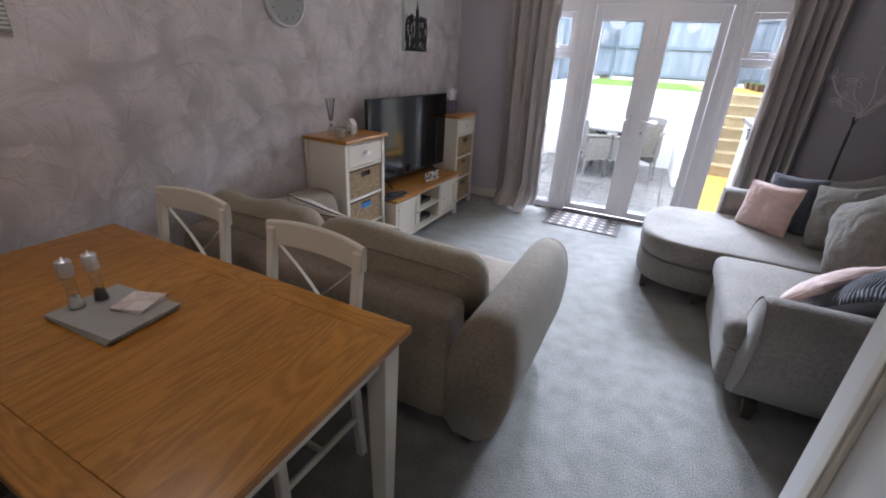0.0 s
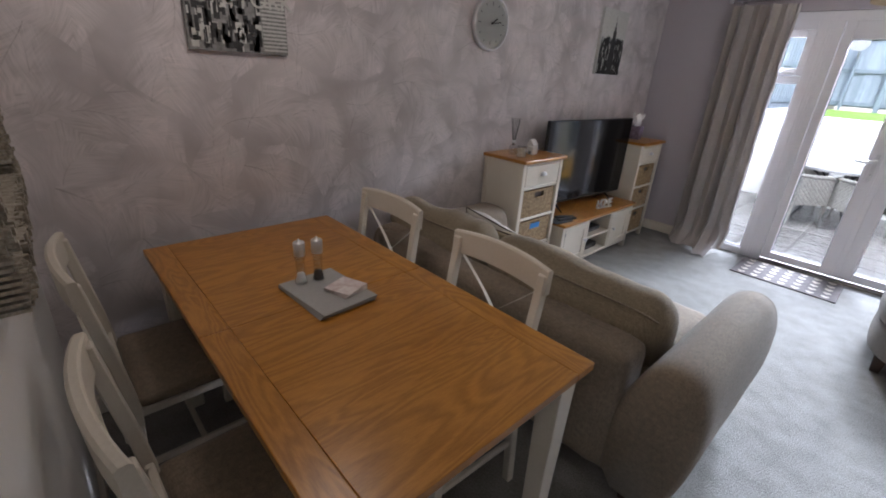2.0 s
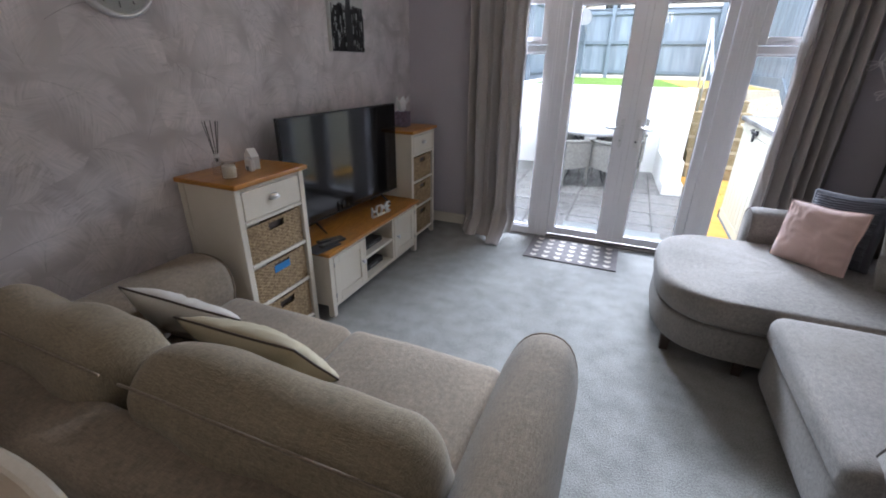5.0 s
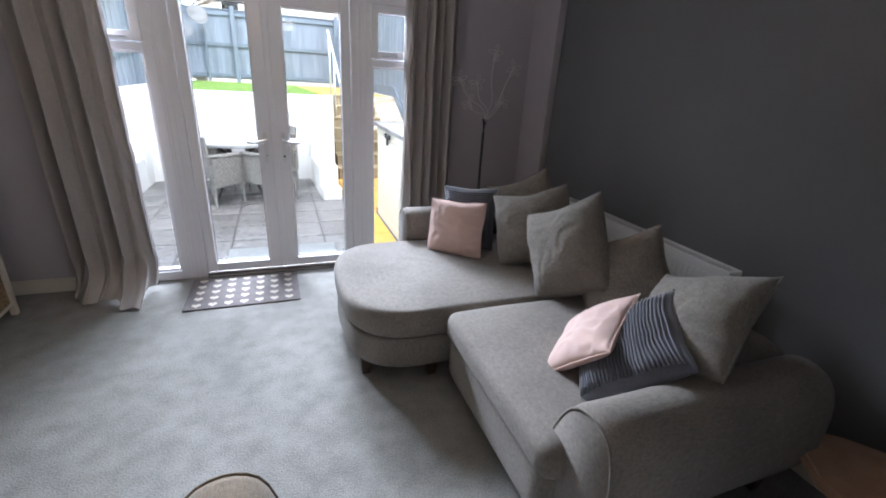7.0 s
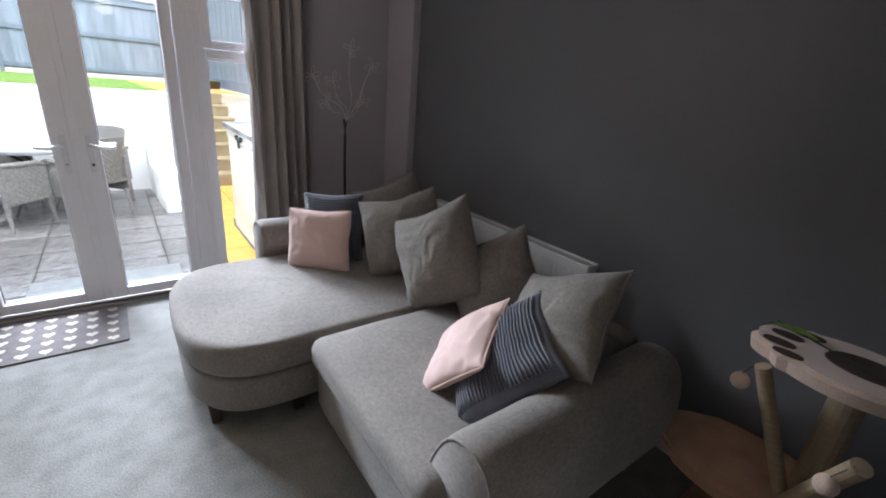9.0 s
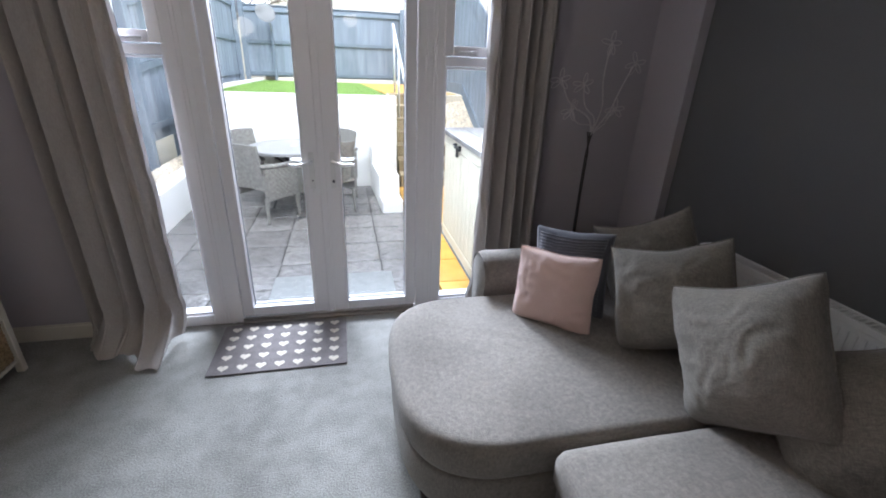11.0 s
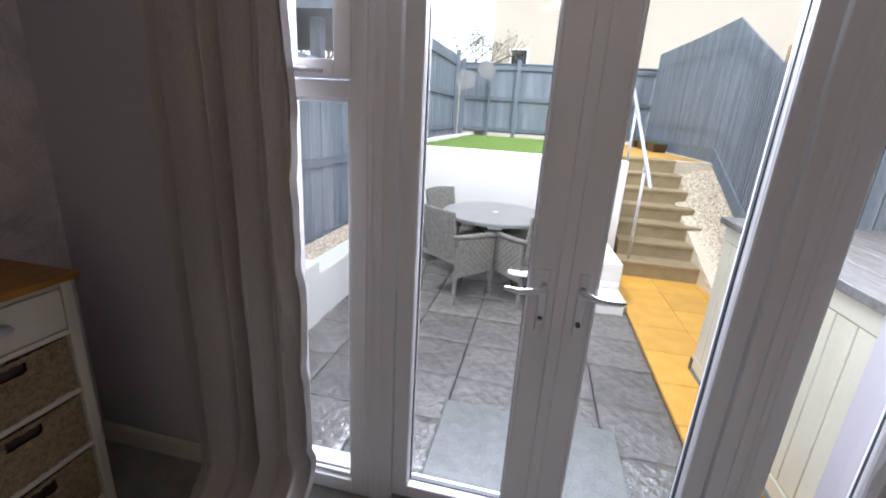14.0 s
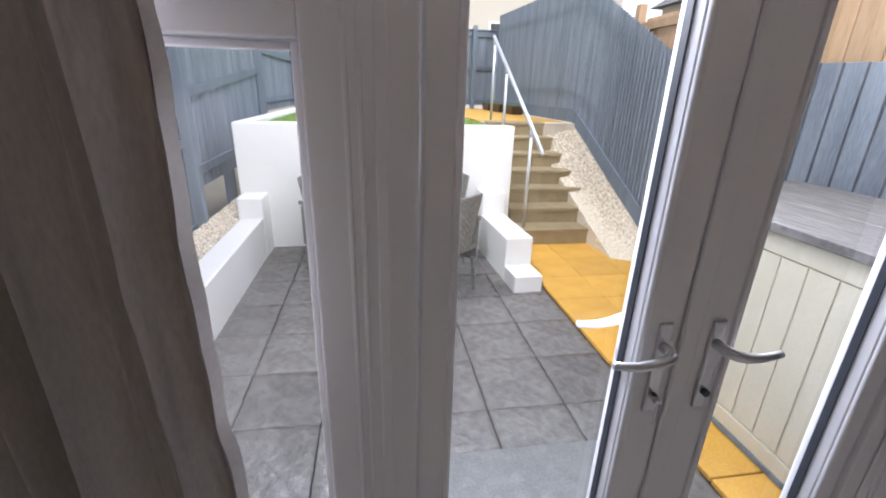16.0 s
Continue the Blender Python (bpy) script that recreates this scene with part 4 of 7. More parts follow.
def two_seater():
    s = thing("two_seater_sofa", pose(0, 0, 0), "taupe woven two-seat sofa with slouching cushions behind the dining table", "sofa")
    x0, x1 = 0.70, 2.56
    bm = bmesh.new()
    soft(bm, 1.46, 0.86, 0.25, 0.03, 0, 8)
    bm.transform(Matrix.Translation((1.60, 3.19, 0.205)))
    part("base", bm, "sofab", s, smooth=True)
    bm = bmesh.new()
    soft(bm, 1.50, 0.20, 0.55, 0.05, 0.0, 16)
    for v in bm.verts:
        v.co.y -= 0.05 * max(0, v.co.z + 0.3)
    bm.transform(Matrix.Translation((1.545, 2.82, 0.380)))
    b = part("backrest", bm, "sofab", s, "padded taupe back", smooth=True)
    bm = bmesh.new()
    tube(bm, [(0.83, 2.718, 0.605), (1.5, 2.710, 0.614), (2.26, 2.718, 0.605)], 0.004, 6)
    tube(bm, [(2.285, 2.725, 0.59), (2.292, 2.742, 0.35), (2.29, 2.76, 0.11)], 0.004, 6)
    part("piping", bm, "sofab", b)
    for cx in (1.325, 1.975):
        bm = bmesh.new()
        soft(bm, 0.655, 0.74, 0.17, 0.055, 0.02, 18, 0.006, None, cx)
        bm.transform(Matrix.Translation((cx, 3.30, 0.395)))
        part("seat_cushion", bm, "sofab", s, "grey-brown woven seat cushion", smooth=True)
    for cx, tilt, sd, w in ((1.06, -1.0, 1.0, 0.77), (1.89, 1.5, 2.4, 0.86)):
        bm = bmesh.new()
        soft(bm, w, 0.41, 0.25, 0.115, 0.02, 28, 0.030, None, sd)
        for v in bm.verts:
            v.co.y -= 0.015 * (1 - (2 * v.co.x / w) ** 2) * (1 if v.co.y > 0 else 0)
        bm.transform(Matrix.Translation((cx, 3.015, 0.600)) @ Euler((radians(117), radians(tilt), radians(tilt))).to_matrix().to_4x4())
        bc = part("back_cushion", bm, "sofac", s, "slouching taupe back cushion with a piped seam", smooth=True)
        bm = bmesh.new()
        R_ = Matrix.Translation((cx, 3.015, 0.600)) @ Euler((radians(117), radians(tilt), radians(tilt))).to_matrix().to_4x4()
        tube(bm, [R_ @ Vector((w / 2 * 0.93 * a_, 0.209 - 0.015 * (1 - a_ * a_) - 0.03 * abs(a_) ** 6, 0.06)) for a_ in [-1 + k / 8 for k in range(17)]], 0.004, 6)
        part("piping", bm, "sofab", bc, smooth=True)
    sofa_arm("arm", s, Matrix.Translation((2.272, 0, 0)), 0.287, 0.668, 0.06, 2.72, 3.66, "sofab", "padded taupe arm, rounded at the top", True)
    sofa_arm("arm", s, Matrix.Translation((1.005, 0, 0)) @ Matrix.Diagonal((-1, 1, 1, 1)), 0.30, 0.665, 0.10, 2.74, 3.66, "sofab", "padded taupe arm, flared at the top")
    for x, y in ((2.38, 2.80), (2.38, 3.56), (0.86, 2.80), (0.86, 3.56)):
        foot(s, x, y)


two_seater()


def corner_sofa():
    s = thing("corner_sofa", pose(0, 0, 0), "grey woven corner sofa with rounded chaise against the slate wall", "sofa")
    bm = bmesh.new()
    soft(bm, 1.14, 0.90, 0.24, 0.03, 0, 8)
    bm.transform(Matrix.Translation((3.92, 4.12, 0.19)))
    part("base", bm, "sofa", s, smooth=True)
    bm = bmesh.new()
    soft(bm, 1.12, 0.94, 0.16, 0.06, 0.018, 20, 0.006, None, 3)
    bm.transform(Matrix.Translation((3.885, 4.12, 0.365)))
    part("seat_cushion", bm, "sofa", s, "deep grey seat cushion", smooth=True)

    def d_shape(inset, z0, z1, r, crown, mat, name, label):
        bm = bmesh.new()
        out = []
        ya, yb, xa, xb = 4.60 + inset, 5.62 - inset, 2.86 + inset, 4.42
        ry = (yb - ya) / 2
        for k in range(33):
            a = math.pi / 2 + math.pi * k / 32
            ca, sa = math.cos(a), math.sin(a)
            px = xa + 0.42 + 0.42 * math.copysign(abs(ca) ** 0.72, ca)
            py = (ya + yb) / 2 + ry * math.copysign(abs(sa) ** 0.62, sa)
            out.append((px, py))
        for k in range(1, 12):
            out.append((xa + 0.42 + (xb - xa - 0.42) * k / 12, ya))
        out.append((xb, ya))
        out.append((xb, yb))
        for k in range(11, 0, -1):
            out.append((xa + 0.42 + (xb - xa - 0.42) * k / 12, yb))
        cx, cy = (xa + xb) / 2 - 0.1, (ya + yb) / 2
        rings = []
        lv = [(z0, r)] + [(z0 + r * (1 - math.cos(t)), r * (1 - math.sin(t))) for t in (0.5, 1.0, 1.57)]
        lv += [(z1 - r * (1 - math.cos(1.57 - t)), r * (1 - math.sin(1.57 - t))) for t in (0.0, 0.4, 0.8, 1.2, 1.57)]
        for z, ins in lv:
            ring_ = []
            for x, y in out:
                d = Vector((x - cx, y - cy))
                f = max(0.0, 1 - ins / max(0.05, d.length))
                ring_.append(bm.verts.new((cx + d.x * f, cy + d.y * f, z)))
            rings.append(ring_)
        for f in (0.85, 0.65, 0.45, 0.25, 0.1):
            z = z1 + crown * (1 - f * f)
            rings.append([bm.verts.new((cx + (v.co.x - cx) * f, cy + (v.co.y - cy) * f, z + 0.004 * noise.noise(v.co * 4))) for v in rings[8]])
        n = len(out)
        for a, b in zip(rings, rings[1:]):
            for k in range(n):
                bm.faces.new((a[k], a[(k + 1) % n], b[(k + 1) % n], b[k]))
        bm.faces.new(rings[0][::-1]), bm.faces.new(rings[-1])
        bmesh.ops.recalc_face_normals(bm, faces=bm.faces[:])
        return part(name, bm, mat, s, label, smooth=True)
    d_shape(0.012, 0.10, 0.275, 0.02, 0.0, "sofa", "chaise_base", "rounded grey chaise base")
    d_shape(0.0, 0.278, 0.435, 0.045, 0.022, "sofa", "chaise_cushion", "rounded grey chaise cushion")
    bm = bmesh.new()
    soft(bm, 0.14, 1.9, 0.50, 0.05, 0.0, 14)
    bm.transform(Matrix.Translation((4.42, 4.66, 0.34)))
    part("backrest", bm, "sofa", s, "padded grey back along the wall", smooth=True)
    sofa_arm("arm", s, Matrix.Translation((0, 3.77, 0)) @ Matrix.Rotation(radians(90), 4, "Z") @ Matrix.Diagonal((-1, 1, 1, 1)), 0.31, 0.635, 0.12, -4.40, -3.40, "sofa", "wide rolled grey arm with a piped oval front", True)
    sofa_arm("arm", s, Matrix.Translation((0, 5.60, 0)) @ Matrix.Rotation(radians(90), 4, "Z"), 0.24, 0.635, 0.03, -4.40, -3.41, "sofa", "slim upright grey arm with piped front")
    for x, y in ((2.96, 4.78), (3.30, 4.68), (3.50, 3.58), (3.45, 5.72), (4.35, 3.6), (4.35, 5.7)):
        foot(s, x, y)


corner_sofa()


def scatter(name, mat, w, h, t, m, label, seed, sag=0.0, ribs=0, pipe=""):
    c = thing(name, m, label, "cushion", "cushions on the corner sofa")
    w, h = w * 0.94, h * 0.94
    bm = cushion(bmesh.new(), w, h, t, seed, sag, 34 if ribs else 44, 0.08, 0.0055 if mat == "pillow" else 0.007)
    part("cover", bm, mat, c, smooth=True)
    if ribs:
        bm = bmesh.new()
        for k in range(ribs):
            v = -0.86 + 1.72 * k / (ribs - 1)
            pts = []
            for i in range(13):
                u = -0.86 + 1.72 * i / 12
                th = puff(u, v, t)
                wav = 0.012 * noise.noise(Vector((u * 1.6, v * 1.6, seed * 2.7))) * (w / 0.4)
                pts.append((u * (1 - 0.08 * (1 - v * v)) * w / 2 + wav, -th - 0.002, v * (1 - 0.08 * (1 - u * u)) * h / 2 - wav * 0.7 - sag * (1 - u * u) * max(0, v) ** 2 + 0.004 * noise.noise(Vector((u * 4, v * 5, seed)))))
            tube(bm, pts, 0.0045, 6)
        part("rib", bm, mat, c, "raised cord ribs", smooth=True, kind="stuff")
    else:
        bm = bmesh.new()
        pts = []
        n = 16
        for a, b in (((-1, -1), (1, -1)), ((1, -1), (1, 1)), ((1, 1), (-1, 1)), ((-1, 1), (-1, -1))):
            for k in range(n):
                u, v = a[0] + (b[0] - a[0]) * k / n, a[1] + (b[1] - a[1]) * k / n
                wav = 0.012 * noise.noise(Vector((u * 1.6, v * 1.6, seed * 2.7))) * (w / 0.4)
                k3 = 1 - 0.02 * abs(u * v) ** 3
                pts.append(((u * (1 - 0.08 * (1 - v * v)) * w / 2 + wav) * k3, 0, (v * (1 - 0.08 * (1 - u * u)) * h / 2 - wav * 0.7) * k3 - sag * (1 - u * u) * max(0, v) ** 2))
        pts.append(pts[0])
        tube(bm, pts, 0.004, 6)
        part("piping", bm, pipe or mat, c, smooth=True)
    return c


def lay(x, y, z, turn, back=-14, spin=0):
    return pose(x, y, z) @ Matrix.Rotation(radians(turn), 4, "Z") @ Matrix.Rotation(radians(back), 4, "X") @ Matrix.Rotation(radians(spin), 4, "Y")


scatter("scatter_cushion", "pink", 0.42, 0.40, 0.15, lay(3.654, 5.303, 0.604, -45, -14, -3), "blush pink cotton cushion propped on the chaise", 1.2)
scatter("scatter_cushion", "navy", 0.42, 0.48, 0.15, lay(3.80, 5.43, 0.625, -43, -15, -5), "slate blue corded cushion behind a pink one", 2.1, ribs=26)
scatter("back_cushion", "pillow", 0.51, 0.51, 0.28, lay(4.05, 5.02, 0.69, -45, -20, -17), "grey woven back cushion slumped on the chaise", 3.3, 0.02)
scatter("back_cushion", "pillow", 0.50, 0.50, 0.20, lay(4.185, 5.36, 0.70, -46, -5, -24), "grey woven cushion at the back by the window arm", 4.2, 0.03)
scatter("back_cushion", "pillow", 0.51, 0.55, 0.29, lay(4.01, 4.60, 0.705, -74, -14, -30), "large creased grey cushion at the sofa corner", 5.6, 0.01)
scatter("back_cushion", "pillow", 0.50, 0.50, 0.21, lay(4.165, 4.33, 0.625, -70, -26, -35), "grey woven cushion fallen against the radiator", 6.4, 0.0)
scatter("back_cushion", "pillow", 0.53, 0.49, 0.22, lay(4.06, 3.86, 0.70, -114, -42, -33), "grey woven cushion at the arm end", 7.7, 0.02)
scatter("scatter_cushion", "pink", 0.40, 0.39, 0.14, lay(3.75, 4.03, 0.575, -133, -41, 20), "blush pink cotton cushion leaning on a slate one", 8.1)
scatter("scatter_cushion", "navy", 0.47, 0.47, 0.16, lay(3.80, 3.88, 0.60, -110, -46, 19), "slate blue corded cushion resting on the rolled arm", 9.0, ribs=28)
bm_c = scatter("scatter_cushion", "cushc", 0.56, 0.34, 0.14, lay(1.54, 3.27, 0.585, 181, -36, 4), "cream cushion with dark piping on the two-seater", 3.9, pipe="dark")
bm_d = scatter("scatter_cushion", "cushw", 0.44, 0.36, 0.13, lay(1.17, 3.31, 0.585, 190, -34, -22), "off-white cushion at the end of the two-seater", 5.1, pipe="dark")
for o in (bm_c, bm_d):
    o["group"] = "cushions on the two-seater"


# ---- radiator ----
def radiator():
    r = thing("radiator", pose(0, 0, 0), "white steel panel radiator on the slate wall behind the sofa", "radiator")
    x0, x1, y0, y1, z0, z1 = 4.53, 4.605, 4.07, 5.42, 0.16, 0.755
    part("panel", box(bmesh.new(), x0, x0 + 0.012, y0, y1, z0, z1 - 0.012, 0.003, 2), "white", r)
    part("panel", box(bmesh.new(), x1 - 0.012, x1, y0, y1, z0, z1 - 0.012, 0.003, 2), "white", r)
    bm = bmesh.new()
    n = 42
    for k in range(n):
        y = y0 + 0.03 + (y1 - y0 - 0.06) * k / (n - 1)
        box(bm, x0 - 0.005, x0 - 0.0005, y - 0.008, y + 0.008, z0 + 0.03, z1 - 0.05, 0.002)
    part("flute", bm, "white", r, kind="stuff")
    bm = bmesh.new()
    box(bm, x0 - 0.006, x0 + 0.008, y0 - 0.004, y1 + 0.004, z1 - 0.03, z1, 0.003), box(bm, x1 - 0.008, x1 + 0.004, y0 - 0.004, y1 + 0.004, z1 - 0.03, z1, 0.003)
    box(bm, x0 + 0.009, x1 - 0.009, y0 - 0.004, y0 + 0.006, z0, z1, 0.002), box(bm, x0 + 0.009, x1 - 0.009, y1 - 0.006, y1 + 0.004, z0, z1, 0.002)
    n = 60
    for k in range(n):
        y = y0 + 0.02 + (y1 - y0 - 0.04) * k / (n - 1)
        box(bm, x0 + 0.009, x1 - 0.009, y - 0.003, y + 0.003, z1 - 0.012, z1 - 0.004, 0)
    part("grille", bm, "white", r)
    part("bracket", box(bmesh.new(), x1, XR + 0.001, 4.7, 4.74, 0.2, 0.7, 0.002), "white", r)


radiator()


# ---- TV, cabinets and the things on them ----
def cup_handle(p, m):
    bm = bmesh.new()
    n, k = 12, 6
    rows = []
    for j in range(k + 1):
        b = math.pi / 2 * j / k
        rows.append([bm.verts.new(m @ Vector((0.036 * math.cos(math.pi * i / n) * math.cos(b * 0.9), -0.004 - 0.022 * math.sin(math.pi * i / n) * math.cos(b) - 0.0, 0.026 * math.sin(b) - 0.006))) for i in range(n + 1)])
    for a, c in zip(rows, rows[1:]):
        for i in range(n):
            bm.faces.new((a[i], a[i + 1], c[i + 1], c[i]))
    bmesh.ops.solidify(bm, geom=bm.faces[:], thickness=0.0015)
    part("cup_handle", bm, "chrome", p, "satin metal cup handle", smooth=True)


def basket(parent, w, h, d, m, card=False):
    """A woven seagrass drawer: interlaced strands on the front, an open hole for a grip."""
    bm = bmesh.new()
    nx, nz = 64, 44
    g = {}
    for j in range(nz + 1):
        for i in range(nx + 1):
            x, z = -w / 2 + w * i / nx, h * j / nz
            row = j // 2
            y = -0.004 * math.sin(math.pi * (i / 3.0 + row)) * abs(math.sin(math.pi * (j + 0.5) / 2)) - 0.0025 * noise.noise(Vector((x * 60, z * 60, w)))
            y -= 0.006 * (1 - (2 * i / nx - 1) ** 2)
            g[i, j] = bm.verts.new((x, y, z + 0.002 * noise.noise(Vector((x * 30, 0, z * 30)))))
    for j in range(nz):
        for i in range(nx):
            if abs(i - nx / 2 + 0.5) < 9 and 32 <= j < 40:
                continue
            bm.faces.new((g[i, j], g[i + 1, j], g[i + 1, j + 1], g[i, j + 1]))
    box(bm, -w / 2, -w / 2 + 0.008, 0.0, d, 0, h, 0.002), box(bm, w / 2 - 0.008, w / 2, 0.0, d, 0, h, 0.002)
    box(bm, -w / 2 + 0.009, w / 2 - 0.009, 0.006, d, 0.0, 0.008, 0.002)
    bm.transform(m)
    b = part("basket", bm, "basket", parent, "woven seagrass drawer basket", smooth=True)
    # Dark block behind the grip hole, in place of the shade inside the basket.
    bm = bmesh.new()
    box(bm, -w * 0.15, w * 0.15, 0.010, 0.02, h * 0.70, h * 0.92, 0.002, 1, None)
    bm.transform(m)
    part("slot", bm, "dark", b)
    if card:
        bm = box(bmesh.new(), -w * 0.16, w * 0.14, -0.010, -0.007, h * 0.66, h * 0.86, 0.001)
        bm.transform(m)
        part("card", bm, "blue", b, "blue card tucked in the grip")


def tower(label, y0, y1, card):
    """Faces +x. Local x runs along the wall, -y to the room."""
    w, d, h = y1 - y0, 0.36, 0.978
    c = thing("basket_cabinet", Matrix.Translation((XL + 0.012 + d, y0, 0)) @ Matrix.Rotation(radians(90), 4, "Z"), label, "cabinet", "basket cabinets")
    part("top", box(bmesh.new(), -0.015, w + 0.015, -0.022, d - 0.002, h - 0.024, h, 0.006, 2), "oak", c, "chestnut-stained oak top")
    for x in (0, w - 0.035):
        for ya, yb in ((0, 0.035), (d - 0.04, d - 0.005)):
            part("corner_post", box(bmesh.new(), x, x + 0.035, ya, yb, 0, h - 0.025, 0.003), "cream", c, "cream painted corner post")
    for x in (0.006, w - 0.016):
        part("side_panel", box(bmesh.new(), x, x + 0.010, 0.036, d - 0.041, 0.09, h - 0.025, 0.001), "cream", c, "cream painted side panel")
    part("back_panel", box(bmesh.new(), 0.036, w - 0.036, d - 0.03, d - 0.02, 0.09, h - 0.025, 0.001), "cream", c)
    levels = [0.085, 0.335, 0.560, 0.785]
    for z in levels:
        part("shelf", box(bmesh.new(), 0.036, w - 0.036, 0.002, d - 0.031, z - 0.018, z, 0.002), "cream", c, "cream painted shelf")
    part("top_rail", box(bmesh.new(), 0.036, w - 0.036, 0.004, 0.03, h - 0.045, h - 0.0255, 0.002), "cream", c)
    dr = part("drawer", box(bmesh.new(), 0.039, w - 0.039, 0.001, 0.30, 0.790, h - 0.048, 0.003), "cream", c, "cream drawer front")
    cup_handle(dr, Matrix.Translation((w / 2, 0.001, 0.865)))
    for i, z in enumerate(levels[:3]):
        basket(c, w - 0.084, levels[i + 1] - z - 0.032, d - 0.06, Matrix.Translation((w / 2, 0.014, z + 0.002)), card and i == 1)
    return c


tower("tall cream cabinet with three seagrass baskets, beside the two-seater arm", 3.745, 4.205, True)
tower("tall cream cabinet with three baskets, in the corner past the television", 5.50, 5.945, False)


def tv_stand():
    y0, y1, d, h = 4.27, 5.45, 0.40, 0.445
    w = y1 - y0
    c = thing("tv_stand", Matrix.Translation((XL + 0.035 + d, y0, 0)) @ Matrix.Rotation(radians(90), 4, "Z"), "low cream television stand with oak top and open middle shelf", "tv stand")
    part("top", box(bmesh.new(), -0.018, w + 0.018, -0.018, d, h - 0.024, h, 0.006, 2), "oak", c, "oiled oak top")
    for x in (0, w - 0.04):
        for y in (0, d - 0.04):
            part("leg", box(bmesh.new(), x, x + 0.04, y, y + 0.04, 0, h - 0.025, 0.003), "cream", c, "cream painted leg")
        part("side_panel", box(bmesh.new(), x + 0.01, x + 0.02, 0.041, d - 0.041, 0.07, h - 0.025, 0.001), "cream", c)
    part("bottom_board", box(bmesh.new(), 0.041, w - 0.041, 0.003, d - 0.02, 0.062, 0.082, 0.002), "cream", c)
    part("top_rail", box(bmesh.new(), 0.041, w - 0.041, 0.003, 0.028, h - 0.045, h - 0.0255, 0.002), "cream", c)
    for x in (0.385, w - 0.405):
        part("divider", box(bmesh.new(), x, x + 0.02, 0.003, d - 0.02, 0.083, h - 0.046, 0.002), "cream", c)
    part("shelf", box(bmesh.new(), 0.406, w - 0.406, 0.006, d - 0.02, 0.232, 0.250, 0.002), "cream", c, "cream painted open shelf")
    # Back board in darkened cream: the recess shade is in its colour.
    part("back", box(bmesh.new(), 0.041, w - 0.041, d - 0.018, d - 0.01, 0.083, h - 0.026, 0), "creamshade", c)
    for x0, x1, kx in ((0.045, 0.380, 0.345), (w - 0.380, w - 0.045, w - 0.345)):
        dbm = bmesh.new()
        z0, z1 = 0.086, h - 0.05
        ring(dbm, x0, x1, z0, z1, 0.05, 0.0, 0.018, 0.003)
        box(dbm, x0 + 0.051, x1 - 0.051, 0.006, 0.014, z0 + 0.051, z1 - 0.051, 0.001)
        dr = part("cupboard_door", dbm, "cream", c, "cream panelled cupboard door")
        bm = bmesh.new()
        lathe(bm, [(0.006, 0), (0.006, 0.012), (0.015, 0.018), (0.015, 0.024), (0.006, 0.030)], 16)
        bm.transform(Matrix.Translation((kx, -0.001, 0.25)) @ Matrix.Rotation(radians(90), 4, "X"))
        part("knob", bm, "chrome", dr, "satin metal knob", smooth=True)
        hx = x0 - 0.004 if kx > (x0 + x1) / 2 else x1 + 0.004
        for z in (z0 + 0.04, z1 - 0.06):
            part("hinge", box(bmesh.new(), hx - 0.004, hx + 0.004, -0.004, 0.0, z, z + 0.03, 0.001), "brass", dr)


tv_stand()


def television():
    t = thing("television", pose(0, 0, 0), "large black flat television switched off, standing on the oak-topped stand", "television")
    a = Vector((0.785, 4.300, 0)), Vector((0.875, 5.478, 0))
    d = (a[1] - a[0])
    w = d.length
    m = Matrix.Translation(a[0]) @ Matrix.Rotation(math.atan2(d.y, d.x), 4, "Z")
    z0, z1 = 0.515, 1.188
    b = box(bmesh.new(), 0, w, 0.004, 0.030, z0, z1, 0.003, 2)
    box(b, 0.18, w - 0.18, 0.031, 0.07, z0 + 0.06, z1 - 0.25, 0.01, 2)
    b.transform(m)
    part("casing", b, "black", t, "slim black casing")
    b = box(bmesh.new(), 0.007, w - 0.007, 0.0015, 0.0035, z0 + 0.014, z1 - 0.007, 0)
    b.transform(m)
    part("screen", b, "screen", t, "glossy black screen")
    for x in (0.22, w - 0.22):
        b = bmesh.new()
        tube(b, [(x, -0.075, 0.4505), (x, 0.01, 0.512), (x, 0.02, 0.53)], [0.006, 0.008, 0.008], 8)
        tube(b, [(x, 0.115, 0.4505), (x, 0.02, 0.512)], [0.006, 0.008], 8)
        b.transform(m)
        part("foot", b, "black", t)


television()


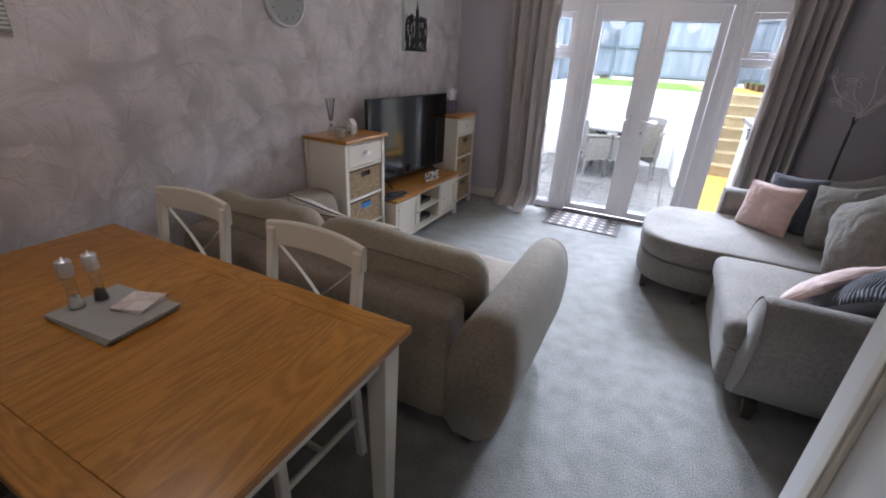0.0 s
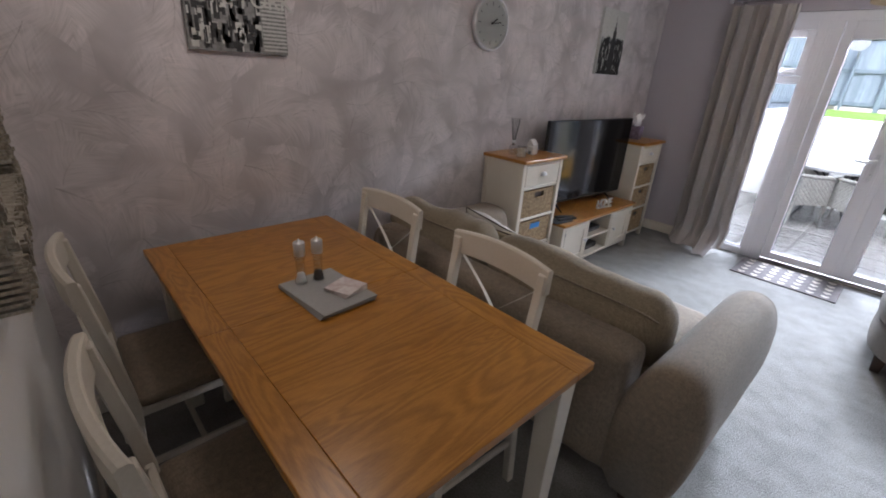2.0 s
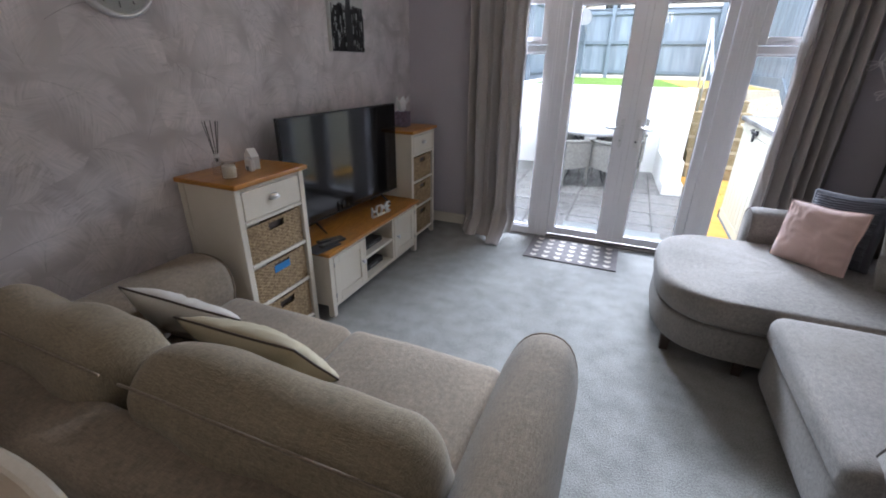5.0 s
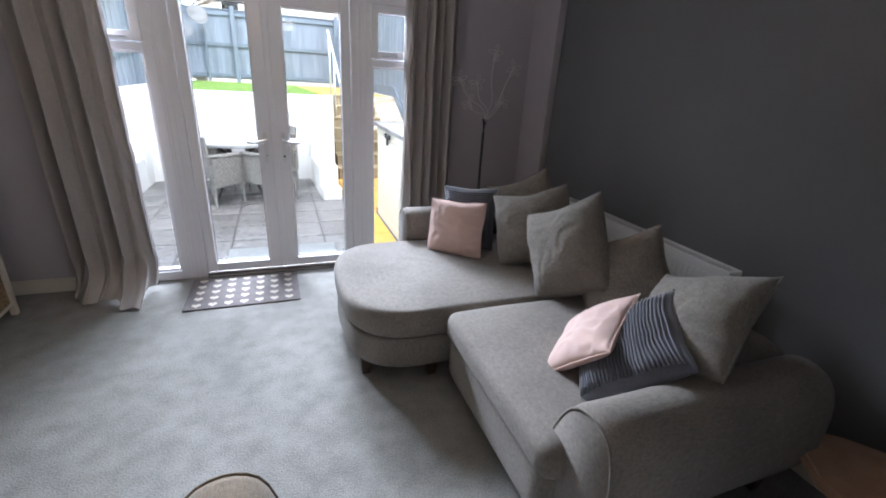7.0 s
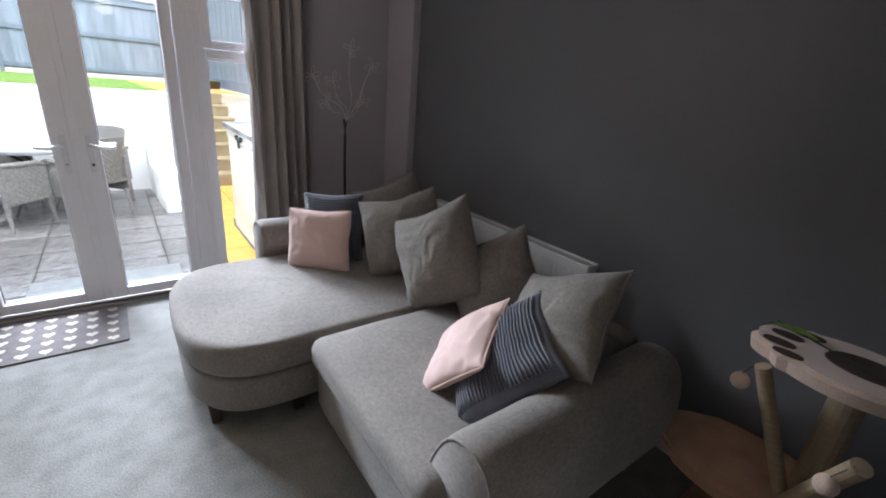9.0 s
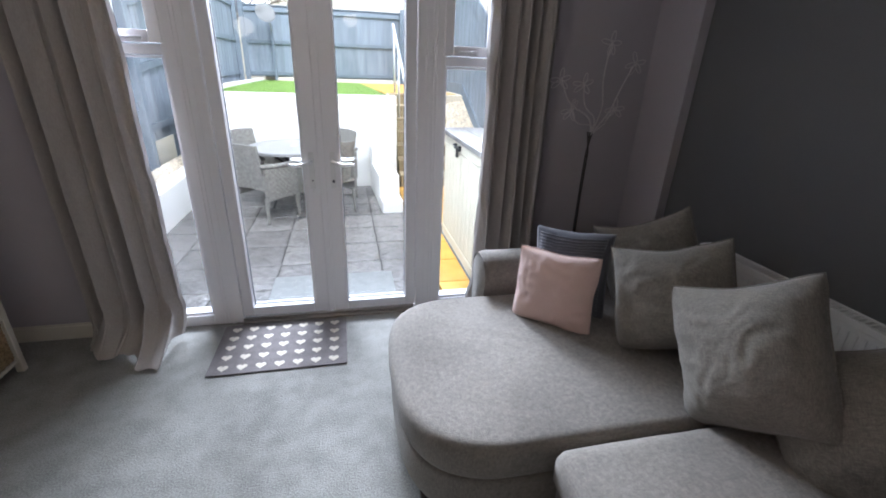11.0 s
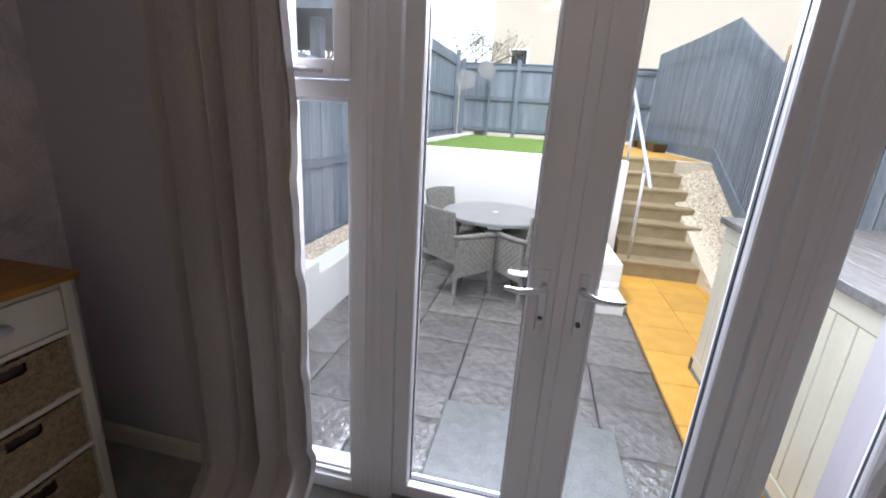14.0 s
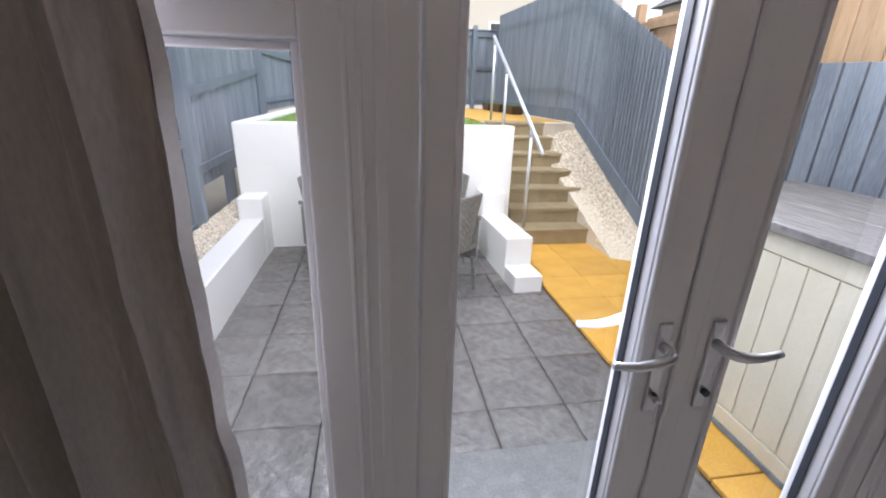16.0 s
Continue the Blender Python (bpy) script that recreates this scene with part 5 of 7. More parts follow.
def small_things():
    def at(x, y, z, r=0):
        return pose(x, y, z, 0, 0, r)
    # word sign
    s = thing("word_sign", at(1.0, 5.0, 0.446, 82), "small distressed white wooden word sign on the television stand", "sign")
    bm = box(bmesh.new(), -0.10, 0.10, -0.006, 0.014, 0, 0.010, 0.002)
    part("base", bm, "trim", s)
    for ch_, x in (("H", -0.078), ("O", -0.026), ("M", 0.028), ("E", 0.080)):
        text_mesh("letter", ch_, 0.105, "inkw", pose(x, 0.002, 0.0105, 90), s, 0.007, "white distressed letter")
    # remotes
    for y, x, r, l in ((4.43, 0.96, 62, 0.17), (4.40, 1.00, 78, 0.19)):
        q = thing("remote_control", at(x, y, 0.446, r), "black remote control lying on the television stand", "remote control", "remote controls")
        part("shell", box(bmesh.new(), -l / 2, l / 2, -0.021, 0.021, 0, 0.016, 0.006, 2), "black", q)
        bm = bmesh.new()
        for i in range(7):
            for j in range(3):
                box(bm, -l / 2 + 0.02 + i * 0.018, -l / 2 + 0.03 + i * 0.018, -0.014 + j * 0.011, -0.008 + j * 0.011, 0.0165, 0.018, 0.001)
        part("button", bm, "inkg", q, kind="stuff")
    q = thing("magazine", at(0.97, 4.33, 0.446, 80), "thin dark magazine under the remote controls", "magazine")
    part("cover", box(bmesh.new(), -0.10, 0.10, -0.07, 0.045, 0, 0.006, 0.001), "ink", q)
    # media boxes
    for z, hh in ((0.0835, 0.045), (0.2515, 0.035)):
        q = thing("media_box", pose(0.90, 4.86, z), "black set-top box on the open shelf", "media box", "media boxes")
        part("shell", box(bmesh.new(), -0.10, 0.10, -0.13, 0.13, 0, hh, 0.004, 2), "black", q)
        part("display", box(bmesh.new(), 0.1005, 0.1015, -0.05, 0.05, hh * 0.3, hh * 0.6, 0), "inkg", q)
    # reed diffuser, candle, house ornament on the near cabinet
    q = thing("reed_diffuser", at(0.80, 3.86, 0.979), "clear glass reed diffuser with dark reeds on the oak cabinet top", "diffuser")
    part("bottle", lathe(bmesh.new(), [(0.026, 0), (0.028, 0.01), (0.027, 0.055), (0.012, 0.072), (0.012, 0.088)], 24), "clear", q, smooth=True)
    part("collar", lathe(bmesh.new(), [(0.0135, 0.080), (0.0135, 0.098)], 20), "chrome", q)
    bm = bmesh.new()
    for k in range(8):
        a = k * 0.8
        tube(bm, [(0.003 * math.cos(a), 0.003 * math.sin(a), 0.06), (0.032 * math.cos(a), 0.032 * math.sin(a), 0.245)], 0.0016, 5)
    part("reed", bm, "black", q)
    q = thing("candle_jar", at(0.90, 3.83, 0.979), "squat glass candle jar with cream wax on the oak cabinet top", "candle")
    part("jar", lathe(bmesh.new(), [(0.030, 0), (0.033, 0.004), (0.033, 0.072), (0.030, 0.072), (0.030, 0.01)], 28), "clear", q, smooth=True)
    part("wax", lathe(bmesh.new(), [(0.0295, 0.006), (0.0295, 0.058)], 24), "wax", q)
    q = thing("house_ornament", at(0.84, 4.03, 0.979, -20), "small white wooden house ornament on the oak cabinet top", "ornament")
    bm = bmesh.new()
    prism(bm, [(-0.04, 0), (0.04, 0), (0.04, 0.062), (0.0, 0.10), (-0.04, 0.062)], -0.02, 0.02)
    part("house", bm, "white", q)
    bm = box(bmesh.new(), 0.010, 0.074, -0.045, -0.022, 0, 0.055, 0.004)
    b = part("block", bm, "white", q)
    part("heart", heart(0.035, pose(0.042, -0.0455, 0.012, 90), 0.002), "inkg", b)
    # tissue box
    q = thing("tissue_box", at(0.80, 5.73, 0.979, 10), "purple patterned cube tissue box on the corner cabinet", "tissue box")
    part("box", box(bmesh.new(), -0.058, 0.058, -0.058, 0.058, 0, 0.12, 0.003), "lilacd", q)
    bm = bmesh.new()
    rings = []
    for j in range(9):
        h = j / 8
        rings.append([bm.verts.new(((0.018 + 0.045 * h * (1 - 0.35 * h)) * math.cos(a) * (1 + 0.35 * math.sin(3 * a + j)), (0.012 + 0.03 * h) * math.sin(a) * (1 + 0.3 * math.cos(4 * a)), 0.1205 + 0.10 * h + 0.022 * h * math.sin(5 * a))) for a in [2 * math.pi * i / 28 for i in range(28)]])
    for a, b in zip(rings, rings[1:]):
        for k in range(28):
            bm.faces.new((a[k], a[(k + 1) % 28], b[(k + 1) % 28], b[k]))
    part("tissue", bm, "paperw", q, smooth=True)
    # table setting
    z = 0.771
    for k in range(4):
        q = thing("placemat", at(1.505 + 0.002 * k, 2.03 + 0.001 * k, z + k * 0.0046, 3 + k * 0.7), "grey rectangular placemat in a stack on the oak table", "placemat", "stacked placemats")
        part("mat", box(bmesh.new(), -0.14, 0.14, -0.105, 0.105, 0, 0.0042, 0.0015), "placem", q)
    z2 = z + 4 * 0.0046
    for k in range(3):
        q = thing("coaster", at(1.545, 2.085, z2 + k * 0.0046, 14 + 4 * k), "square pink and white marbled coaster on the placemats", "coaster", "stacked coasters")
        part("face", box(bmesh.new(), -0.052, 0.052, -0.052, 0.052, 0, 0.0042, 0.001), "coaster", q)
    for x, y, fill, nm, lab in ((1.415, 1.985, "salt", "salt_mill", "clear salt mill with a steel head"), (1.425, 2.045, "pepper", "pepper_mill", "clear pepper mill with a steel head")):
        q = thing(nm, at(x, y, z2), lab + " standing on the grey placemats", "mill", "salt and pepper mills")
        part("bottle", lathe(bmesh.new(), [(0.021, 0), (0.0215, 0.006), (0.016, 0.035), (0.0145, 0.075), (0.018, 0.105)], 24), "clear", q, smooth=True)
        part("contents", lathe(bmesh.new(), [(0.0175, 0.004), (0.0170, 0.012), (0.0125, 0.036)], 20), fill, q, smooth=True)
        part("head", lathe(bmesh.new(), [(0.0185, 0.1055), (0.0195, 0.112), (0.0195, 0.150), (0.017, 0.154), (0.004, 0.156), (0.004, 0.164)], 24), "chrome", q, "brushed steel head", smooth=True)


def heart(size, m, depth=0.002, n=24):
    bm = bmesh.new()
    pts = []
    for k in range(n):
        t = 2 * math.pi * k / n
        pts.append((16 * math.sin(t) ** 3 / 34 * size, (13 * math.cos(t) - 5 * math.cos(2 * t) - 2 * math.cos(3 * t) - math.cos(4 * t)) / 34 * size))
    lo = [bm.verts.new(m @ Vector((x, y, 0))) for x, y in pts]
    hi = [bm.verts.new(m @ Vector((x, y, depth))) for x, y in pts]
    bm.faces.new(hi), bm.faces.new(lo[::-1])
    for k in range(n):
        bm.faces.new((lo[k], lo[(k + 1) % n], hi[(k + 1) % n], hi[k]))
    bmesh.ops.recalc_face_normals(bm, faces=bm.faces[:])
    return bm


small_things()


# ---- doormat ----
def doormat():
    d = thing("doormat", pose(1.93, 5.70, 0.0), "taupe rectangular doormat with rows of cream hearts, before the glazed doors", "doormat")
    part("backing", box(bmesh.new(), 0.0, 0.738, 0, 0.49, 0.001, 0.009, 0.003, 1), "mat", d)
    for j in range(5):
        for i in range(7):
            o = part("heart", heart(0.060, pose(0.075 + i * 0.098, 0.055 + j * 0.094, 0.0092), 0.0015), "heart", d)


doormat()


# ---- clock and pictures ----
def clock():
    c = thing("wall_clock", pose(XL + 0.001, 3.68, 1.785) @ Matrix.Rotation(radians(90), 4, "Y"), "round white wall clock with chrome rim on plume wallpaper", "clock")
    part("rim", lathe(bmesh.new(), [(0.150, 0.0), (0.158, 0.006), (0.158, 0.032), (0.150, 0.038), (0.142, 0.034), (0.140, 0.022)], 64), "chrome", c, "polished chrome rim", smooth=True)
    part("dial", lathe(bmesh.new(), [(0.1395, 0.0225), (0.1395, 0.024)], 64), "white", c)
    for k in range(12):
        a = 2 * math.pi * k / 12
        l = 0.022 if k % 3 == 0 else 0.012
        bm = box(bmesh.new(), 0.12 - l, 0.12, -0.0028, 0.0028, 0.0245, 0.0255, 0)
        bm.transform(Matrix.Rotation(a, 4, "Z"))
        part("mark", bm, "inkg", c)
    for ang, l, w in ((-60, 0.06, 0.004), (-82, 0.09, 0.003)):
        bm = box(bmesh.new(), 0, l, -w, w, 0.0265, 0.0275, 0)
        bm.transform(Matrix.Rotation(radians(180 + ang), 4, "Z"))
        part("hand", bm, "ink", c)
    part("hub", lathe(bmesh.new(), [(0.007, 0.028), (0.007, 0.031)], 16), "ink", c)
    bm = bmesh.new()
    bm.faces.new([bm.verts.new((0.1405 * math.cos(2 * math.pi * k / 64), 0.1405 * math.sin(2 * math.pi * k / 64), 0.034)) for k in range(64)])
    part("cover", bm, "glass", c)


clock()


def skyline_picture():
    """Tall canvas: a pale sky and a dark city with one tall spire, in low relief."""
    p = thing("canvas_picture", Matrix.Translation((XL + 0.001, 5.235, 1.79)), "narrow black and white canvas of a city skyline with spire", "picture", "canvas pictures")
    rng = random.Random(4)
    hw, hh = 0.205, 0.25
    part("canvas", box(bmesh.new(), 0, 0.025, -hw, hw, -hh, hh, 0.002), "inkw", p)
    for mat_, n, wlo, whi, x1 in (("inkg", 120, 0.008, 0.035, 0.0262), ("ink", 170, 0.006, 0.04, 0.0272), ("inkw", 90, 0.002, 0.010, 0.0280), ("ink", 60, 0.004, 0.012, 0.0288)):
        bm = bmesh.new()
        for k in range(n):
            y = rng.uniform(-hw + 0.01, hw - 0.04)
            top = rng.uniform(-hh + 0.02, 0.05 if mat_ != "inkw" else 0.0)
            bot = max(-hh + 0.002, top - rng.uniform(0.02, 0.16 if mat_ != "inkw" else 0.05))
            box(bm, 0.0255, x1, y, min(hw - 0.002, y + rng.uniform(wlo, whi)), bot, top, 0)
        part("skyline", bm, mat_, p, kind="stuff")
    bm = bmesh.new()
    for y0, y1, a, b in ((-0.035, 0.045, -0.24, 0.02), (-0.022, 0.032, 0.02, 0.09), (-0.010, 0.020, 0.09, 0.12), (-0.002, 0.010, 0.12, 0.155), (0.002, 0.006, 0.155, 0.20)):
        box(bm, 0.0289, 0.0296, y0, y1, a, b - 0.0002, 0)
    part("tower", bm, "ink", p)


skyline_picture()


def word_picture():
    p = thing("canvas_picture", Matrix.Translation((XL + 0.001, 2.135, 1.88)), "wide black and white canvas of city towers with lettering across it", "picture", "canvas pictures")
    rng = random.Random(9)
    hw, hh = 0.20, 0.36
    part("canvas", box(bmesh.new(), 0, 0.030, -hw, hw, -hh, hh, 0.002), "inkg", p)
    for mat_, n, x1 in (("ink", 170, 0.0312), ("inkw", 150, 0.0320), ("ink", 160, 0.0328)):
        bm = bmesh.new()
        for k in range(n):
            y = rng.uniform(-hw + 0.002, hw * 0.4)
            z = rng.uniform(-hh + 0.002, hh - 0.05)
            box(bm, 0.0302, x1, y, min(hw * 0.45, y + rng.uniform(0.004, 0.03)), z, min(hh - 0.002, z + rng.uniform(0.006, 0.07)), 0)
        part("city", bm, mat_, p, kind="stuff")
    bm = bmesh.new()
    for k in range(46):
        z = -hh + 0.012 + k * 0.0152
        box(bm, 0.0302, 0.0332, hw * 0.47, hw - 0.004, z, z + 0.0075, 0)
    part("tower_front", bm, "inkw", p, kind="stuff")
    m = pose(0.0335, 0.0, -0.185) @ Matrix.Rotation(radians(90), 4, "Z") @ Matrix.Rotation(radians(90), 4, "X")
    text_mesh("lettering", "NEW YORK", 0.088, "inkw", m, p, 0.0015, "pale capital letters")


word_picture()


# ---- mirror on the dining wall ----
def mirror():
    q = thing("wall_mirror", pose(0.98, YB + 0.002, 0), "large mirror in a rough silver mosaic frame behind the dining chairs", "mirror")
    part("glass", box(bmesh.new(), 0.06, 0.79, 0.006, 0.010, 1.17, 1.78, 0), "mirrorm", q)
    bm = bmesh.new()
    rng = random.Random(3)
    for x0, x1, z0, z1 in ((0.0, 0.06, 1.10, 1.84), (0.79, 0.85, 1.10, 1.84), (0.06, 0.79, 1.10, 1.17), (0.06, 0.79, 1.78, 1.84)):
        nx, nz = max(2, int((x1 - x0) / 0.012)), max(2, int((z1 - z0) / 0.012))
        for i in range(nx):
            for j in range(nz):
                a, b = x0 + (x1 - x0) * i / nx, z0 + (z1 - z0) * j / nz
                box(bm, a, a + (x1 - x0) / nx - 0.001, 0.0, 0.040 + rng.random() * 0.018, b - 0.010 * math.sin(a * 22) * (b < 1.2), b + (z1 - z0) / nz - 0.001, 0)
    part("frame", bm, "mosaic", q, "rough silvery mosaic frame")
    w = thing("twig_wreath", pose(1.50, YB + 0.002, 1.985), "pale woven twig wreath hung above the mirror", "wreath")
    bm = bmesh.new()
    for k in range(90):
        a = rng.uniform(0, 6.283)
        r0 = rng.uniform(0.13, 0.22)
        p0 = Vector((r0 * math.cos(a), rng.uniform(0.01, 0.085), r0 * math.sin(a)))
        b = a + rng.uniform(0.3, 0.8)
        r1 = rng.uniform(0.13, 0.22)
        p1 = Vector((r1 * math.cos(b), rng.uniform(0.01, 0.085), r1 * math.sin(b)))
        tube(bm, [p0, (p0 + p1) / 2 + Vector((0, 0.012, 0)), p1], 0.004, 5)
    part("twig", bm, "trim", w, kind="stuff")


M["mirrorm"] = surface("mirror_silver", (0.86, 0.87, 0.87), 0.01, (0.86, 0.87, 0.87), metal=1.0, bump=0)
M["mosaic"] = surface("mosaic_chip", (0.20, 0.17, 0.12), 0.4, (0.50, 0.46, 0.38), scale=60, fine=150, bump=0.3, metal=0.3)
mirror()


# ---- standing flower lamp behind the sofa ----
def flower_lamp():
    q = thing("wire_flower_lamp", pose(4.14, 6.03, 0), "tall silver lamp with curled wire flowers, behind the corner sofa", "lamp")
    part("base", lathe(bmesh.new(), [(0.12, 0), (0.12, 0.012), (0.015, 0.02), (0.012, 0.03)], 28), "pearl", q, smooth=True)
    bm = bmesh.new()
    for k in range(3):
        a = 2.1 * k
        tube(bm, [(0.006 * math.cos(a + z * 3), 0.006 * math.sin(a + z * 3), 0.02 + z) for z in [i * 0.1 for i in range(12)]] + [(0.015 * math.cos(a), 0.015 * math.sin(a), 1.24)], 0.005, 6)
    part("stem", bm, "stemm", q, smooth=True)
    rng = random.Random(7)
    for (x, y, z) in ((-0.24, -0.02, 1.52), (-0.08, 0.01, 1.50), (0.06, 0.02, 1.72), (0.20, -0.03, 1.62), (-0.14, 0.0, 1.36), (0.14, 0.0, 1.37)):
        bm = bmesh.new()
        pts = []
        for i in range(13):
            t = i / 12
            pts.append((x * t + 0.05 * math.sin(t * 5) * (1 - t), y * t, 1.22 + (z - 1.22) * t + 0.02 * math.sin(t * 7)))
        tube(bm, pts, 0.0042, 5)
        st = part("branch", bm, "pearl", q, smooth=True)
        bm = bmesh.new()
        for k in range(5):
            a = 2 * math.pi * k / 5 + rng.random()
            loop = []
            for i in range(11):
                b = 2 * math.pi * i / 10
                r = 0.032 * (1 - math.cos(b))
                loop.append((x + r * math.cos(a) + 0.012 * math.sin(b) * -math.sin(a), y + 0.01 * math.sin(b * 0.5), z + r * math.sin(a) + 0.012 * math.sin(b) * math.cos(a)))
            tube(bm, loop, 0.0028, 4, False)
        part("flower", bm, "pearl", st, "curled wire flower")


flower_lamp()


# ---- pendant light ----
def pendant():
    q = thing("pendant_light", pose(2.47, 4.75, 0), "lit round pendant light with a warm fabric shade", "ceiling light")
    part("rose", lathe(bmesh.new(), [(0.05, HC - 0.02), (0.05, HC - 0.001)], 24), "white", q)
    part("cord", tube(bmesh.new(), [(0, 0, HC - 0.02), (0, 0, 2.22)], 0.004, 8), "white", q)
    part("shade", lathe(bmesh.new(), [(0.168, 1.945), (0.17, 1.95), (0.17, 2.14), (0.168, 2.14), (0.165, 1.95)], 40), "shade", q, "warm cream fabric shade", smooth=True)
    bm = bmesh.new()
    lathe(bm, [(0.150, 1.952), (0.150, 1.956)], 40)
    part("diffuser", bm, "bulb", q, "warm glowing diffuser disc", smooth=True)


M["shade"] = surface("shade_linen", (0.62, 0.47, 0.28), 0.9, (0.70, 0.56, 0.36))
M["bulb"] = glow("bulb_glow", (1.0, 0.78, 0.50), 1.6)
pendant()


# ---- cat tree and toys in the nook ----
def cat_tree():
    q = thing("cat_tree", pose(4.39, 3.11, 0, 0, 0, -90), "tan plush cat tree with paw-shaped platform and sisal posts", "cat tree")
    part("base", box(bmesh.new(), -0.26, 0.24, -0.24, 0.20, 0, 0.03, 0.01, 2), "plush", q)
    bm = bmesh.new()
    out = []
    for k in range(30):
        a = 2 * math.pi * k / 30
        out.append((-0.12 + 0.30 * math.cos(a), 0.02 + 0.20 * math.sin(a)))
    lo = [bm.verts.new((x, y, 0.30)) for x, y in out]
    hi = [bm.verts.new((x, y, 0.345)) for x, y in out]
    bm.faces.new(hi), bm.faces.new(lo[::-1])
    for k in range(30):
        bm.faces.new((lo[k], lo[(k + 1) % 30], hi[(k + 1) % 30], hi[k]))
    bmesh.ops.bevel(bm, geom=[e for e in bm.edges if abs(e.verts[0].co.z - e.verts[1].co.z) < 0.001], offset=0.012, segments=2, affect="EDGES")
    part("platform", bm, "plush", q, "tan plush oval platform")
    bm = bmesh.new()
    top = 0.85
    n = 64
    out = []
    for k in range(n):
        a = 2 * math.pi * k / n
        toes = 0.022 * abs(math.sin(4.5 * (a - math.pi))) if abs(a - math.pi) < 0.9 else 0.0
        r = 0.20 + toes
        out.append((0.03 + (r + 0.04 * math.cos(a) ** 2) * math.cos(a), 0.02 + 0.17 / 0.2 * r * math.sin(a)))
    lo = [bm.verts.new((x * 0.96, y * 0.96, top - 0.05)) for x, y in out]
    hi = [bm.verts.new((x, y, top - 0.012)) for x, y in out]
    h2 = [bm.verts.new((0.03 + (x - 0.03) * 0.93, y * 0.93, top)) for x, y in out]
    bm.faces.new(h2), bm.faces.new(lo[::-1])
    for r0, r1 in ((lo, hi), (hi, h2)):
        for k in range(n):
            bm.faces.new((r0[k], r0[(k + 1) % n], r1[(k + 1) % n], r1[k]))
    bmesh.ops.recalc_face_normals(bm, faces=bm.faces[:])
    paw = part("paw_platform", bm, "plushl", q, "pale plush platform shaped like a paw")
    for x, y, rx, ry in ((-0.14, -0.04, 0.045, 0.024), (-0.14, 0.035, 0.045, 0.024), (-0.10, 0.10, 0.045, 0.024), (-0.10, -0.10, 0.04, 0.02), (0.06, 0.02, 0.10, 0.075)):
        bm = lathe(bmesh.new(), [(1, 0), (0.97, 0.004)], 24)
        bm.transform(Matrix.Translation((x, y, top + 0.0005)) @ Matrix.Diagonal((rx, ry, 1, 1)))
        part("paw_pad", bm, "brown", paw)
    for a, b, r in (((0.05, 0.03, 0.03), (0.05, 0.05, top - 0.051), 0.045), ((0.02, -0.05, 0.346), (-0.14, -0.12, 0.79), 0.022), ((0.02, -0.08, 0.346), (0.14, -0.26, 0.72), 0.024)):
        part("post", tube(bmesh.new(), [a, b], r, 16), "sisal", q, "sisal wrapped post")
    for x, y, z in ((-0.185, -0.10, 0.70), (0.10, -0.27, 0.63)):
        bm = bmesh.new()
        bmesh.ops.create_uvsphere(bm, u_segments=16, v_segments=12, radius=0.028)
        bm.transform(Matrix.Translation((x, y, z)))
        b = part("ball", bm, "plushl", q, "dangling plush ball", smooth=True)
        part("string", tube(bmesh.new(), [(x, y, z + 0.027), (x + 0.03, y, z + 0.09)], 0.0015, 5), "brown", b)
    bm = bmesh.new()
    w = thing("cat_wand", pose(4.39, 3.11, top + 0.012, 0, 0, -90), "thin black cat wand with green feather on the paw platform", "cat toy")
    tube(bm, [(-0.19, 0.10, 0.0), (0.22, -0.10, 0.004)], 0.003, 6)
    part("stick", bm, "black", w)
    bm = bmesh.new()
    for k in range(7):
        tube(bm, [(-0.07, 0.06, 0.002), (-0.12 - 0.012 * k, 0.085 - 0.004 * k, 0.004), (-0.14 - 0.01 * k, 0.10 - 0.012 * k, 0.003)], [0.003, 0.006, 0.001], 5)
    part("feather", bm, M["grass"], w, "green feather")


cat_tree()


def floor_toys():
    b = thing("toy_basket", pose(3.93, 3.16, 0), "low round pale basket of mixed cat toys on the carpet", "basket")
    part("rim", lathe(bmesh.new(), [(0.17, 0), (0.20, 0.10), (0.205, 0.15), (0.19, 0.15), (0.17, 0.02)], 32), "plushl", b, smooth=True)
    rng = random.Random(12)
    mats = ["grass", "pink", "black", "blue", "brown", "plush"]
    for k in range(14):
        a, r = rng.uniform(0, 6.28), rng.uniform(0, 0.12)
        t = thing("cat_toy", pose(3.93 + r * math.cos(a), 3.16 + r * math.sin(a), 0.04 + 0.07 * rng.random()), "small soft cat toy in the basket", "cat toy", "cat toys")
        bm = bmesh.new()
        bmesh.ops.create_icosphere(bm, subdivisions=2, radius=0.03)
        for v in bm.verts:
            v.co *= 1 + 0.25 * noise.noise(v.co * 40 + Vector((k, 0, 0)))
        part("body", bm, mats[k % 6], t, smooth=True)
    g = thing("round_green_toy", pose(4.08, 3.02, 0), "flat green plastic track toy on the carpet", "cat toy")
    part("track", lathe(bmesh.new(), [(0.15, 0), (0.16, 0.03), (0.13, 0.045), (0.10, 0.03), (0.04, 0.05)], 32), M["greenp"], g, smooth=True)


M["greenp"] = surface("green_plastic", (0.02, 0.14, 0.07), 0.35)
floor_toys()


